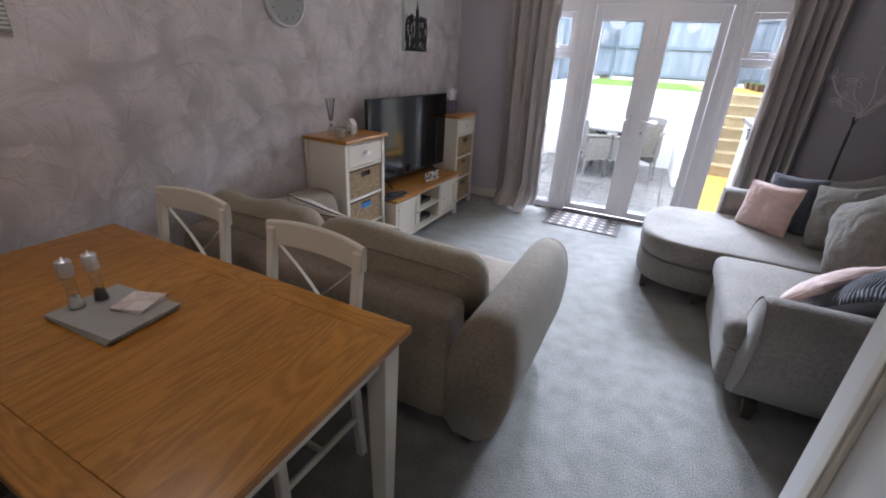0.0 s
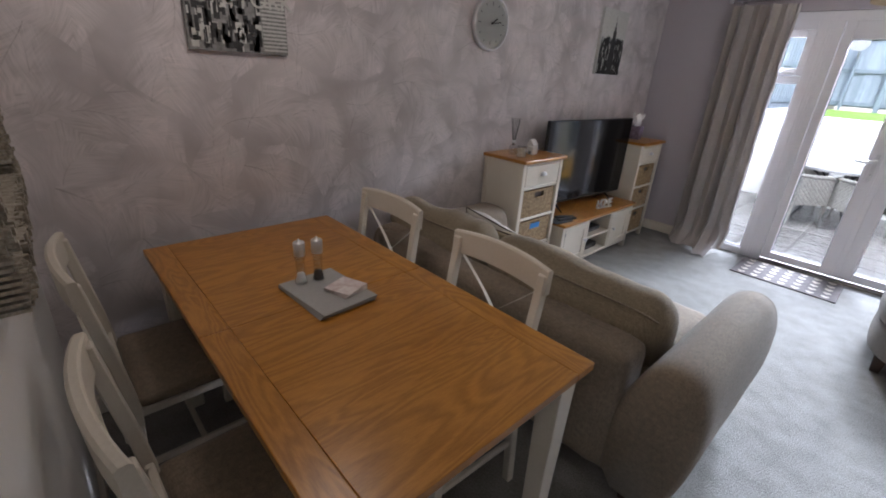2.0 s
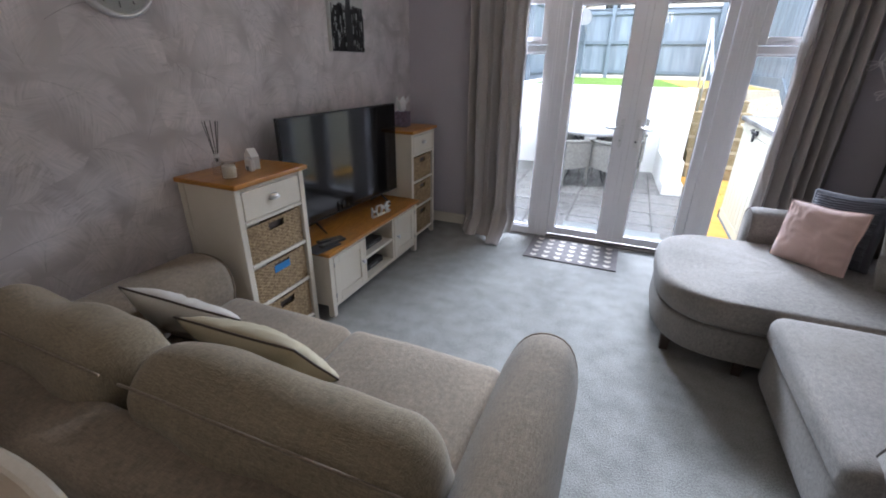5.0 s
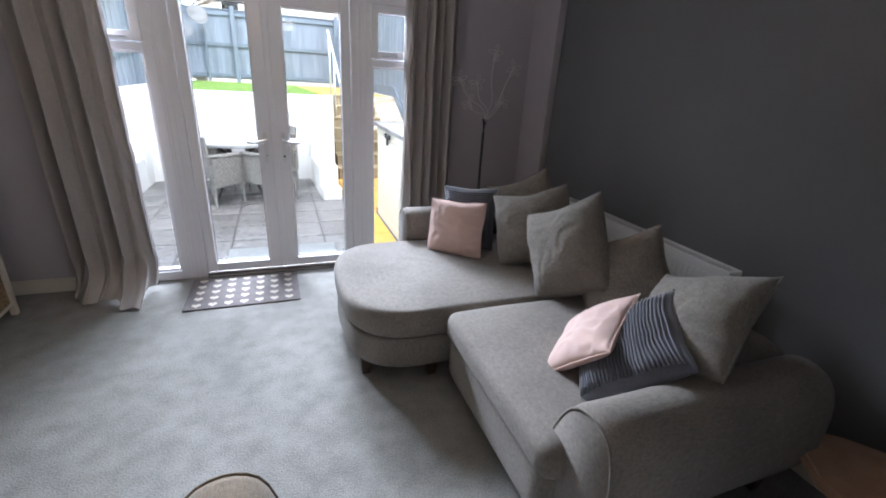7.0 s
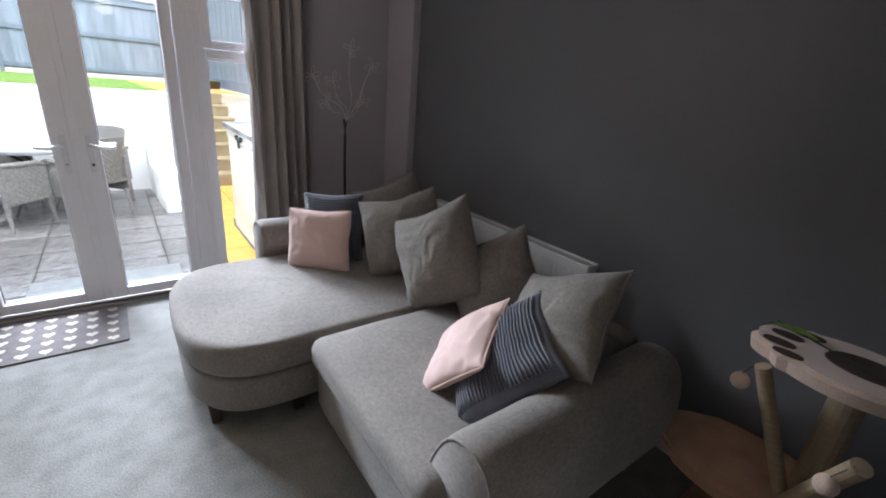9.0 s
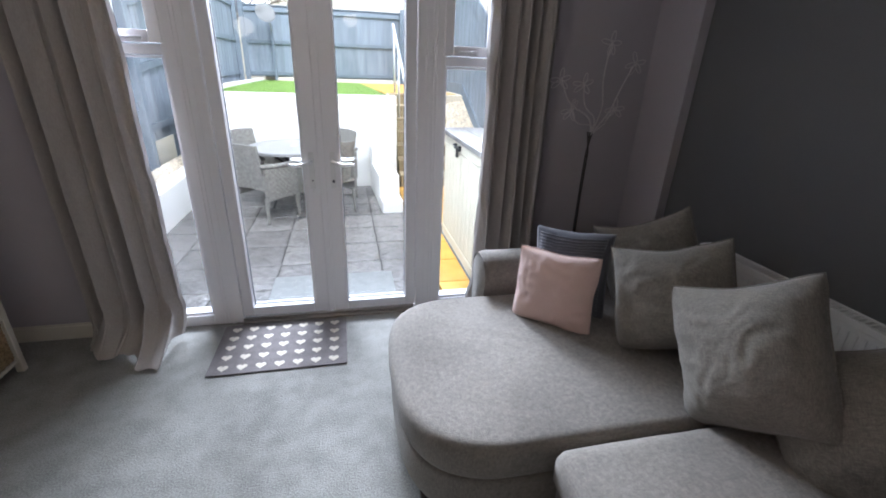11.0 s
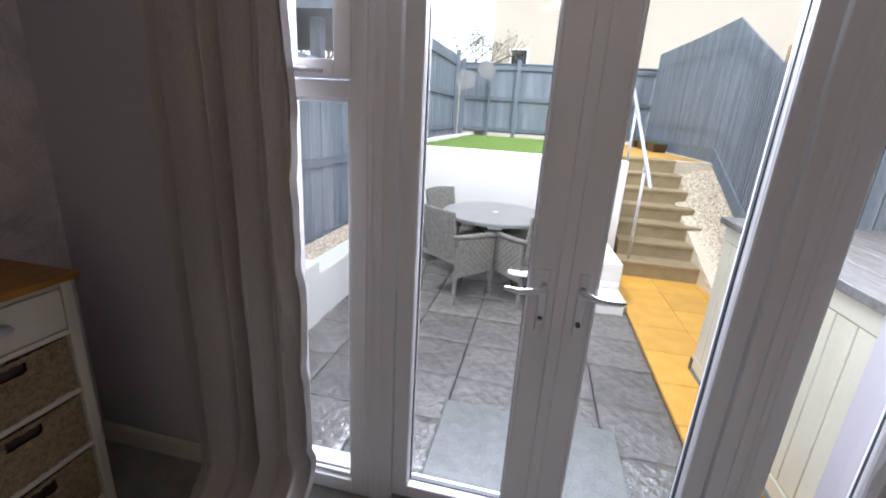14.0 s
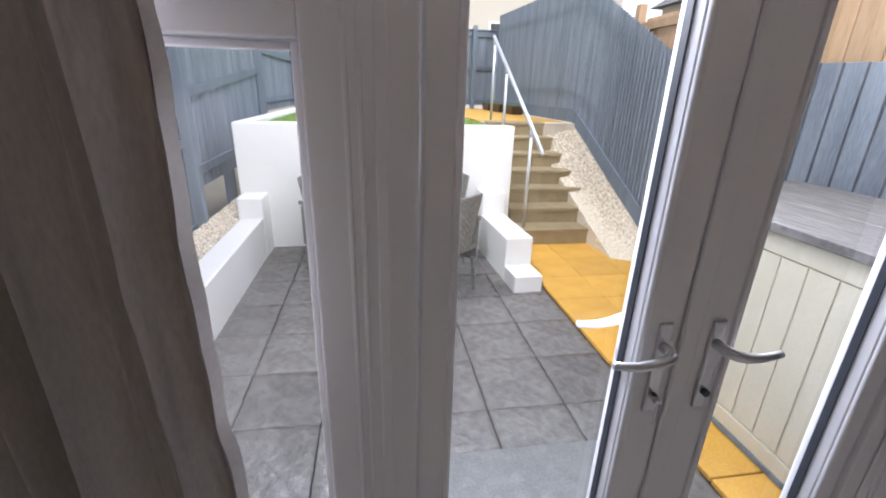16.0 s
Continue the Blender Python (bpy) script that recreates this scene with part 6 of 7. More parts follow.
# ---- outside: ground, patio, walls, steps ----
GZ, UZ = -0.15, 1.12
block("ground", -200, 200, YD + 0.30, 260, -0.75, GZ - 0.065, "ground", r=0, kind=S)
block("ground_joint_bed", 0.85, 4.65, YD + 0.285, 10.2, GZ - 0.06, GZ - 0.012, "mortar", r=0, kind=S)
block("upper_lawn_bank", 0.57, 3.45, 10.42, 16.5, GZ - 0.05, UZ - 0.02, "soil", r=0, kind=S)
block("upper_path_bank", 3.46, 5.2, 11.70, 16.5, GZ - 0.05, UZ - 0.012, "gravel", r=0, kind=S)
block("house_wall_outer", -3, XL - 0.13, YD + 0.05, YD + 0.30, -0.2, 5.2, "housew", r=0, kind=S)
block("house_wall_outer_east", XR + 0.15, 8, YD + 0.05, YD + 0.30, -0.2, 5.2, "housew", r=0, kind=S)
block("house_wall_upper", XL - 0.12, XR + 0.14, YD + 0.01, YD + 0.30, HC + 0.11, 5.2, "housew", r=0, kind=S)


def retaining():
    w = thing("retaining_wall", pose(0, 0, 0), "white rendered garden retaining wall with stepped wings round the patio", "garden wall")
    bm = bmesh.new()
    box(bm, 0.56, 3.46, 10.22, 10.42, GZ - 0.05, 1.16, 0.012, 2)
    box(bm, 0.56, 0.72, 10.43, 16.3, GZ, 1.16, 0.01, 2)
    part("main_wall", bm, "render", w, "white rendered wall")
    bm = bmesh.new()
    box(bm, 0.62, 0.83, 7.62, 9.93, GZ - 0.05, 0.26, 0.012, 2)
    part("low_wall", bm, "render", w, "low white rendered wall")
    part("low_wall", box(bmesh.new(), 0.60, 0.83, 6.52, 7.60, GZ - 0.05, 0.08, 0.012, 2), "render", w, "low white rendered wall")
    part("pier", box(bmesh.new(), 0.61, 0.84, 7.60, 7.90, GZ - 0.05, 0.37, 0.012, 2), "render", w)
    part("pier", box(bmesh.new(), 0.60, 0.84, 9.93, 10.215, GZ - 0.05, 0.46, 0.012, 2), "render", w)
    R = Matrix.Translation((3.24, 10.2, 0)) @ Matrix.Rotation(radians(3), 4, "Z")
    for y0, y1, z in ((-0.24, 0.0, 0.50), (-1.06, -0.24, 0.26), (-1.34, -1.06, 0.0)):
        bm = box(bmesh.new(), -0.18, 0.08, y0 + 0.002, y1, GZ - 0.05, z, 0.012, 2)
        bm.transform(R)
        part("wing_block", bm, "render", w)
    bm = box(bmesh.new(), 3.30, 3.44, 8.95, 10.2, GZ - 0.05, -0.10, 0.01, 2)
    for v in bm.verts:
        v.co.z += 0.02 * noise.noise(v.co * 7)
    part("footing", bm, "stone", w, "rough cement footing")


retaining()


def tread(bm, x0, x1, y0, z0, z1, d):
    box(bm, x0 + 0.01, x1 - 0.01, y0 + 0.012, y0 + d, z0 - 0.3, z1 - 0.045, 0.004)
    box(bm, x0, x1, y0, y0 + d + 0.02, z1 - 0.044, z1, 0.008, 2)


st = thing("garden_steps", pose(0, 0, 0), "seven sandstone garden steps rising beside the white wall", "steps")
for k in range(7):
    bm = bmesh.new()
    z1 = -0.12 + (k + 1) * (UZ + 0.12) / 7
    x1 = 4.55 - 0.035 * k
    tread(bm, 3.50, x1, 10.0 + k * 0.268, z1 - 0.177, z1, 0.268 if k < 6 else 0.30)
    part("step", bm, "stone", st, "sandstone step")


def handrail():
    h = thing("handrail", pose(0, 0, 0), "galvanised tube handrail beside the garden steps", "handrail")
    part("rail", tube(bmesh.new(), [(3.62, 9.74, 0.93), (3.60, 11.9, 2.22)], 0.022, 12), "galv", h, smooth=True)
    for y, z0 in ((10.10, 0.06), (11.20, 0.75), (11.86, 1.13)):
        zt = 0.93 + (y - 9.74) * 1.29 / 2.16
        part("post", tube(bmesh.new(), [(3.615, y, z0), (3.61, y, zt)], 0.018, 10), "galv", h, smooth=True)
        p = part("collar", tube(bmesh.new(), [(3.61, y, zt - 0.07), (3.61, y, zt - 0.02)], 0.026, 12), "galv", h)


handrail()
block("gravel_bed_left", 0.26, 0.59, 7.62, 16.2, GZ - 0.06, 0.20, "gravel", r=0, kind=S, label="pale gravel bed")
block("gravel_bed_near", 0.26, 0.59, 6.52, 7.615, GZ - 0.06, 0.06, "gravel", r=0, kind=S, label="pale gravel bed")
bm = bmesh.new()
v = [bm.verts.new(p) for p in ((4.42, 9.3, -0.22), (4.90, 9.3, -0.08), (4.22, 11.9, 1.00), (4.90, 11.9, 1.12), (4.42, 9.3, -0.3), (4.90, 9.3, -0.3), (4.22, 11.9, -0.3), (4.90, 11.9, -0.3))]
for f in ((0, 1, 3, 2), (0, 4, 5, 1), (2, 3, 7, 6), (0, 2, 6, 4), (1, 5, 7, 3)):
    bm.faces.new([v[i] for i in f])
part("gravel_slope", bm, "gravel", kind=S, label="pale gravel slope beside the steps")


def pebbles():
    """Loose stones over the gravel beds, joined."""
    rng = random.Random(21)
    vs, fs = [], []
    ico = bmesh.new()
    bmesh.ops.create_icosphere(ico, subdivisions=1, radius=1)
    bv = [vv.co.copy() for vv in ico.verts]
    bf = [[q.index for q in f.verts] for f in ico.faces]
    ico.free()
    for k in range(9000):
        if k < 4200:
            x, y = rng.uniform(0.27, 0.60), rng.uniform(7.0, 11.5)
            z = 0.202 if y > 7.62 else 0.062
        else:
            y = rng.uniform(9.3, 11.9)
            u = (y - 9.3) / 2.6
            xl = 4.42 - 0.20 * u
            x = rng.uniform(xl, 4.89)
            z = -0.255 + 1.26 * u + (0.18 - 0.06 * u) * (x - xl) / (4.9 - xl)
        s = rng.uniform(0.008, 0.017)
        r = Euler((rng.random() * 6, rng.random() * 6, 0)).to_matrix()
        o = len(vs)
        sc = Vector((s * rng.uniform(0.8, 1.5), s, s * 0.7))
        for c in bv:
            vs.append(tuple(r @ Vector((c.x * sc.x, c.y * sc.y, c.z * sc.z)) + Vector((x, y, z))))
        fs += [[o + i for i in f] for f in bf]
    me = bpy.data.meshes.new("gravel_stones")
    me.from_pydata(vs, [], fs)
    me.materials.append(M["stones"])
    tagged(new("gravel_stones", me), "pale buff gravel stones", "gravel", kind="stuff")


def island(name, a, b, rough=0.85):
    m = surface(name, a, rough, b, scale=20, fine=90, bump=0.4)
    n, l = m.node_tree.nodes, m.node_tree.links
    g, h, mr = n.new("ShaderNodeNewGeometry"), n.new("ShaderNodeHueSaturation"), n.new("ShaderNodeMapRange")
    mr.inputs["To Min"].default_value, mr.inputs["To Max"].default_value = 0.65, 1.3
    l.new(g.outputs["Random Per Island"], mr.inputs["Value"]), l.new(mr.outputs[0], h.inputs["Value"])
    pb = n["Principled BSDF"]
    src = pb.inputs["Base Color"].links[0].from_socket
    l.new(src, h.inputs["Color"]), l.new(h.outputs[0], pb.inputs["Base Color"])
    return m


M["stones"] = island("buff_stone", (0.52, 0.44, 0.33), (0.74, 0.67, 0.55))
M["blades"] = island("grass_blade", (0.11, 0.20, 0.03), (0.19, 0.30, 0.055), 0.6)
M["concrete"] = surface("pale_concrete", (0.125, 0.128, 0.126), 0.5, (0.19, 0.193, 0.188), scale=14, fine=70, bump=0.6, depth=0.003)
block("door_step", 2.08, 3.06, 6.335, 7.14, GZ - 0.03, GZ + 0.022, "concrete", r=0.006, seg=2, kind=S, label="pale textured concrete slab outside the doors")
pebbles()


def lawn():
    rng = random.Random(5)
    vs, fs = [], []
    for k in range(42000):
        x, y = rng.uniform(0.72, 3.32), 10.45 + 5.7 * rng.random() ** 1.4
        if y > 12.0 and x > 3.3 - (y - 12) * 0.05:
            continue
        a, h, w = rng.uniform(0, 6.28), rng.uniform(0.018, 0.04), rng.uniform(0.002, 0.004)
        lx, ly = rng.uniform(-0.014, 0.014), rng.uniform(-0.014, 0.014)
        o = len(vs)
        vs += [(x - w * math.cos(a), y - w * math.sin(a), UZ - 0.021), (x + w * math.cos(a), y + w * math.sin(a), UZ - 0.021), (x + lx, y + ly, UZ - 0.02 + h)]
        fs.append((o, o + 1, o + 2))
    me = bpy.data.meshes.new("lawn")
    me.from_pydata(vs, [], fs)
    me.materials.append(M["blades"])
    tagged(new("lawn", me), "short bright green lawn above the white wall", "grass", kind="stuff")


block("turf", 0.73, 3.34, 10.43, 16.2, UZ - 0.0195, UZ - 0.004, "grass", r=0, kind=S, label="short green lawn")
lawn()


# ---- fences ----
def fence_top(y):
    return 2.02 if y < 10.1 else (2.35 if y < 13.1 else 2.62)


def left_fence():
    f = thing("fence", pose(0, 0, 0), "blue-grey stained timber fence with posts and rails along the garden", "fence", "garden fences")
    tops = [(6.55, 10.0, -0.05, 2.02, 2.02), (10.0, 13.1, 0.5, 2.30, 2.95), (13.1, 16.35, 1.1, 2.95, 3.0)]
    for y0, y1, zb, za, zc in tops:
        n = int((y1 - y0) / 0.125)
        for k in range(n):
            y = y0 + (y1 - y0) * k / n
            z = za + (zc - za) * k / n if y0 < 10 or y0 > 13 else za + (zc - za) * (k / n)
            me = box(bmesh.new(), 0.155 + 0.005 * (k % 2), 0.172 + 0.005 * (k % 2), y + 0.001, y + (y1 - y0) / n + 0.008 * (k % 2), zb, z, 0.002)
            part("board", me, "fence", f)
        for fr in (0.10, 0.50, 0.90):
            bm = bmesh.new()
            zz0, zz1 = zb + (za - zb) * fr, zb + (zc - zb) * fr
            a = [(0.180, y0, zz0 - 0.045), (0.215, y0, zz0 - 0.045), (0.215, y0, zz0 + 0.045), (0.180, y0, zz0 + 0.045)]
            b = [(x, y1, z + zz1 - zz0) for x, _, z in a]
            va, vb = [bm.verts.new(p) for p in a], [bm.verts.new(p) for p in b]
            for k in range(4):
                bm.faces.new((va[k], va[(k + 1) % 4], vb[(k + 1) % 4], vb[k]))
            bm.faces.new(va[::-1]), bm.faces.new(vb)
            bmesh.ops.recalc_face_normals(bm, faces=bm.faces[:])
            part("rail", bm, "fenced", f)
    for y, zt in ((6.9, 2.08), (8.45, 2.08), (10.0, 2.40), (13.05, 3.05), (16.2, 3.10)):
        part("post", box(bmesh.new(), 0.181, 0.28, y - 0.05, y + 0.05, GZ, zt, 0.005), "fenced", f, "square fence post")


left_fence()


def back_fence():
    f = thing("fence", pose(0, 0, 0), "blue-grey stained timber fence across the far end of the lawn", "fence", "garden fences")
    x0, x1, y = 0.28, 4.9, 16.4
    n = 42
    for k in range(n):
        a = x0 + (x1 - x0) * k / n
        part("board", box(bmesh.new(), a + 0.001, a + (x1 - x0) / n + 0.006, y + 0.005 * (k % 2), y + 0.02 + 0.005 * (k % 2), 1.2, 2.82, 0.002), "fence", f)
    for z in (1.28, 2.02, 2.74):
        part("rail", box(bmesh.new(), x0, x1, y - 0.045, y - 0.001, z - 0.045, z + 0.045, 0.003), "fenced", f)
    for x in (0.36, 1.72, 4.3):
        part("post", box(bmesh.new(), x - 0.05, x + 0.05, y - 0.11, y - 0.046, 1.05, 2.92, 0.004), "fenced", f)
    part("cap", box(bmesh.new(), x0, x1, y - 0.03, y + 0.06, 2.821, 2.85, 0.003), "fenced", f)


back_fence()


def right_top(y):
    pts = [(6.5, 1.70), (9.4, 1.78), (9.9, 1.98), (10.5, 2.28), (11.2, 2.62), (12.0, 3.02), (13.6, 3.05), (16.4, 3.15)]
    for (a, za), (b, zb) in zip(pts, pts[1:]):
        if a <= y <= b:
            return za + (zb - za) * (y - a) / (b - a)
    return pts[-1][1]


def right_bottom(y):
    return -0.1 if y < 9.2 else min(1.17, -0.1 + (y - 9.2) * 0.49)


def right_fence():
    f = thing("fence", pose(0, 0, 0), "blue-grey fence of narrow upright slats stepping up beside the garden steps", "fence", "garden fences")
    y = 6.56
    k = 0
    while y < 16.3:
        if y < 8.9:
            w, gap, px = 0.135, 0.018, 0.0
        else:
            w, gap, px = 0.042, 0.026, 0.0
        part("slat", box(bmesh.new(), 4.86, 4.885, y, y + w, right_bottom(y) + 0.12, right_top(y), 0.002), "fence", f)
        y += w + gap
        k += 1
    for y0, y1 in ((6.56, 9.2), (9.2, 11.8), (11.8, 16.3)):
        for fr in (0.22, 0.85):
            bm = bmesh.new()
            za = right_bottom(y0) + (right_top(y0 + 0.01) - right_bottom(y0)) * fr
            zb = right_bottom(y1) + (right_top(y1) - right_bottom(y1)) * fr
            va = [bm.verts.new((x, y0 + 0.001, za + z)) for x, z in ((4.888, -0.05), (4.93, -0.05), (4.93, 0.05), (4.888, 0.05))]
            vb = [bm.verts.new((x, y1, zb + z)) for x, z in ((4.888, -0.05), (4.93, -0.05), (4.93, 0.05), (4.888, 0.05))]
            for q in range(4):
                bm.faces.new((va[q], va[(q + 1) % 4], vb[(q + 1) % 4], vb[q]))
            bmesh.ops.recalc_face_normals(bm, faces=bm.faces[:])
            part("rail", bm, "fenced", f)
        bm = bmesh.new()
        za, zb = right_bottom(y0), right_bottom(y1)
        va = [bm.verts.new((x, y0 + 0.001, za + z)) for x, z in ((4.83, -0.05), (4.856, -0.05), (4.856, 0.14), (4.83, 0.14))]
        vb = [bm.verts.new((x, y1, zb + z)) for x, z in ((4.83, -0.05), (4.856, -0.05), (4.856, 0.14), (4.83, 0.14))]
        for q in range(4):
            bm.faces.new((va[q], va[(q + 1) % 4], vb[(q + 1) % 4], vb[q]))
        bm.faces.new(va[::-1]), bm.faces.new(vb)
        bmesh.ops.recalc_face_normals(bm, faces=bm.faces[:])
        part("gravel_board", bm, "fenced", f)
    g = thing("fence", pose(0, 0, 0), "new unpainted softwood fence panels behind the grey ones", "fence", "neighbouring fences")
    for k in range(34):
        y = 6.6 + 0.122 * k
        part("board", box(bmesh.new(), 5.10 + 0.004 * (k % 2), 5.12 + 0.004 * (k % 2), y, y + 0.118, -0.2, 2.72 if y < 9.0 else 2.35, 0.002), "raww", g)
    for y in (8.9, 10.75):
        part("post", box(bmesh.new(), 5.0, 5.095, y, y + 0.09, -0.2, 2.5, 0.004), "raww", g)
    part("rail", box(bmesh.new(), 5.06, 5.099, 9.0, 10.75, 2.22, 2.31, 0.003), "raww", g)


right_fence()


# ---- storage box ----
def storage_box():
    b = thing("storage_box", pose(0, 0, 0), "cream panelled garden storage box with weathered grey lid", "storage box")
    x0, x1, y0, y1, z0, z1 = 3.705, 4.70, 6.56, 8.0, -0.115, 0.965
    bm = bmesh.new()
    box(bm, x0 + 0.012, x1, y0, y1, z0 + 0.03, z1, 0.004)
    part("body", bm, "boxf", b)
    n = 11
    for k in range(n):
        w = (y1 - y0 - 0.02) / n
        a = y0 + 0.01 + k * w
        part("panel_board", box(bmesh.new(), x0 + 0.002, x0 + 0.0115, a + 0.003, a + w - 0.003, z0 + 0.12, z1 - 0.10, 0.005, 2), "boxf", b)
    bm = bmesh.new()
    box(bm, x0 - 0.004, x0 + 0.0112, y0, y1, z0 + 0.03, z0 + 0.115, 0.003), box(bm, x0 - 0.004, x0 + 0.0112, y0, y1, z1 - 0.095, z1 - 0.001, 0.003)
    part("rail", bm, "boxf", b)
    part("plinth", box(bmesh.new(), x0 - 0.008, x1, y0, y1, z0, z0 + 0.029, 0.003), "fenced", b)
    for k in range(5):
        a = x0 - 0.04 + k * (x1 - x0 + 0.08) / 5
        part("lid_board", box(bmesh.new(), a + 0.002, a + (x1 - x0 + 0.08) / 5 - 0.002, y0 - 0.03, y1 + 0.03, z1 + 0.002, z1 + 0.045, 0.005, 2), "boxt", b, "weathered grey lid board")
    bm = bmesh.new()
    tube(bm, [(x0 - 0.022, 7.30, z1 - 0.05), (x0 - 0.022, 7.56, z1 - 0.05)], 0.008, 8)
    box(bm, x0 - 0.028, x0 - 0.005, 7.33, 7.36, z1 - 0.075, z1 - 0.03, 0.002), box(bm, x0 - 0.028, x0 - 0.005, 7.48, 7.51, z1 - 0.075, z1 - 0.03, 0.002)
    box(bm, x0 - 0.030, x0 - 0.010, 7.40, 7.43, z1 - 0.14, z1 - 0.045, 0.003)
    part("bolt", bm, "black", b, "black sliding bolt")
    bm = box(bmesh.new(), x0 - 0.012, x0 + 0.04, y1 - 0.03, y1 + 0.006, z0 + 0.0, z0 + 0.09, 0.003)
    part("corner_bracket", bm, "dark", b)


storage_box()


# ---- patio table and rattan chairs ----
def patio_table():
    t = thing("patio_table", pose(2.07, 9.44, GZ), "round grey outdoor table on crossed dark legs", "table")
    part("tabletop", lathe(bmesh.new(), [(0.53, 0.695), (0.56, 0.70), (0.56, 0.728), (0.55, 0.735), (0.03, 0.736)], 56), "tabg", t, "round grey table top", smooth=False)
    part("umbrella_cap", lathe(bmesh.new(), [(0.03, 0.7365), (0.03, 0.742), (0.012, 0.744)], 20), "white", t)
    for k in range(4):
        a = radians(45 + 90 * k)
        c, s_ = math.cos(a), math.sin(a)
        part("leg", tube(bmesh.new(), [(0.40 * c, 0.40 * s_, 0.0), (0.20 * c, 0.20 * s_, 0.35), (0.10 * c, 0.10 * s_, 0.50), (0.36 * c, 0.36 * s_, 0.694)], 0.014, 8), "black", t, "bent dark metal leg")
    part("collar", lathe(bmesh.new(), [(0.12, 0.48), (0.125, 0.485), (0.125, 0.51), (0.12, 0.515)], 24), "black", t)


M["tabg"] = surface("grey_table_top", (0.20, 0.20, 0.20), 0.3, (0.26, 0.26, 0.26), scale=4, fine=100, bump=0.1)
patio_table()


def rattan_chair():
    c = thing("rattan_chair", pose(0, 0, 0), "grey woven rattan armchair drawn up to the round patio table", "outdoor chair", "chairs round the patio table")

    def sheet(name, fn, nu, nv, thick, label=""):
        bm = bmesh.new()
        g = {}
        for j in range(nv + 1):
            for i in range(nu + 1):
                p, nrm = fn(i / nu, j / nv)
                wv = 0.0035 * math.sin(math.pi * (i / 1.5 + (j // 2))) * abs(math.sin(math.pi * (j + 0.5) / 2))
                g[i, j, 0] = bm.verts.new(Vector(p) + Vector(nrm) * (thick / 2 + wv))
                g[i, j, 1] = bm.verts.new(Vector(p) - Vector(nrm) * (thick / 2 + wv))
        for j in range(nv):
            for i in range(nu):
                bm.faces.new((g[i, j, 0], g[i + 1, j, 0], g[i + 1, j + 1, 0], g[i, j + 1, 0]))
                bm.faces.new((g[i, j, 1], g[i, j + 1, 1], g[i + 1, j + 1, 1], g[i + 1, j, 1]))
        for i in range(nu):
            for j in (0, nv):
                bm.faces.new((g[i, j, 0], g[i + 1, j, 0], g[i + 1, j, 1], g[i, j, 1]))
        for j in range(nv):
            for i in (0, nu):
                bm.faces.new((g[i, j, 0], g[i, j + 1, 0], g[i, j + 1, 1], g[i, j, 1]))
        bmesh.ops.recalc_face_normals(bm, faces=bm.faces[:])
        return part(name, bm, "rattan", c, label, smooth=False)
    sheet("backrest", lambda u, v: ((-0.235 + 0.47 * u - (u - 0.5) * 0.04 * (1 - v), 0.24 + 0.09 * v - 0.05 * (2 * u - 1) ** 2, 0.40 + 0.48 * v + 0.012 * (1 - (2 * u - 1) ** 2) * v), (0, -1, 0.1)), 24, 40, 0.022, "tall woven back")
    sheet("seat", lambda u, v: ((-0.25 + 0.5 * u, -0.24 + 0.48 * v, 0.405), (0, 0, 1)), 24, 24, 0.03, "woven seat")
    sheet("front_apron", lambda u, v: ((-0.25 + 0.5 * u, -0.245, 0.27 + 0.13 * v), (0, -1, 0)), 24, 10, 0.014)
    for s in (-1, 1):
        sheet("side_panel", lambda u, v, s=s: ((s * 0.262, -0.235 + 0.48 * u, 0.27 + (0.36 - 0.03 * (1 - u)) * v), (s, 0, 0)), 24, 26, 0.020, "woven side")
        bm = bmesh.new()
        tube(bm, [(s * 0.262, -0.25, 0.60), (s * 0.266, -0.15, 0.635), (s * 0.266, 0.10, 0.645), (s * 0.25, 0.27, 0.66)], [0.020, 0.026, 0.026, 0.020], 10)
        part("armrest", bm, "rattan", c, "broad woven armrest", smooth=True)
        for y in (-0.225, 0.225):
            part("leg", tube(bmesh.new(), [(s * 0.235, y, 0.30), (s * 0.25, y * 1.06, 0.0)], [0.022, 0.015], 8), "rattan", c, "slim woven leg")
    return c


rc = rattan_chair()
spots = [(1.78, 8.90, -38), (2.45, 9.00, 41), (2.49, 9.67, 131), (1.62, 9.64, -120)]
for i, (x, y, a) in enumerate(spots):
    m = pose(x, y, GZ) @ Matrix.Rotation(radians(a + 180), 4, "Z")
    if i == 0:
        rc.matrix_basis = m
    else:
        copy_thing(rc, m)


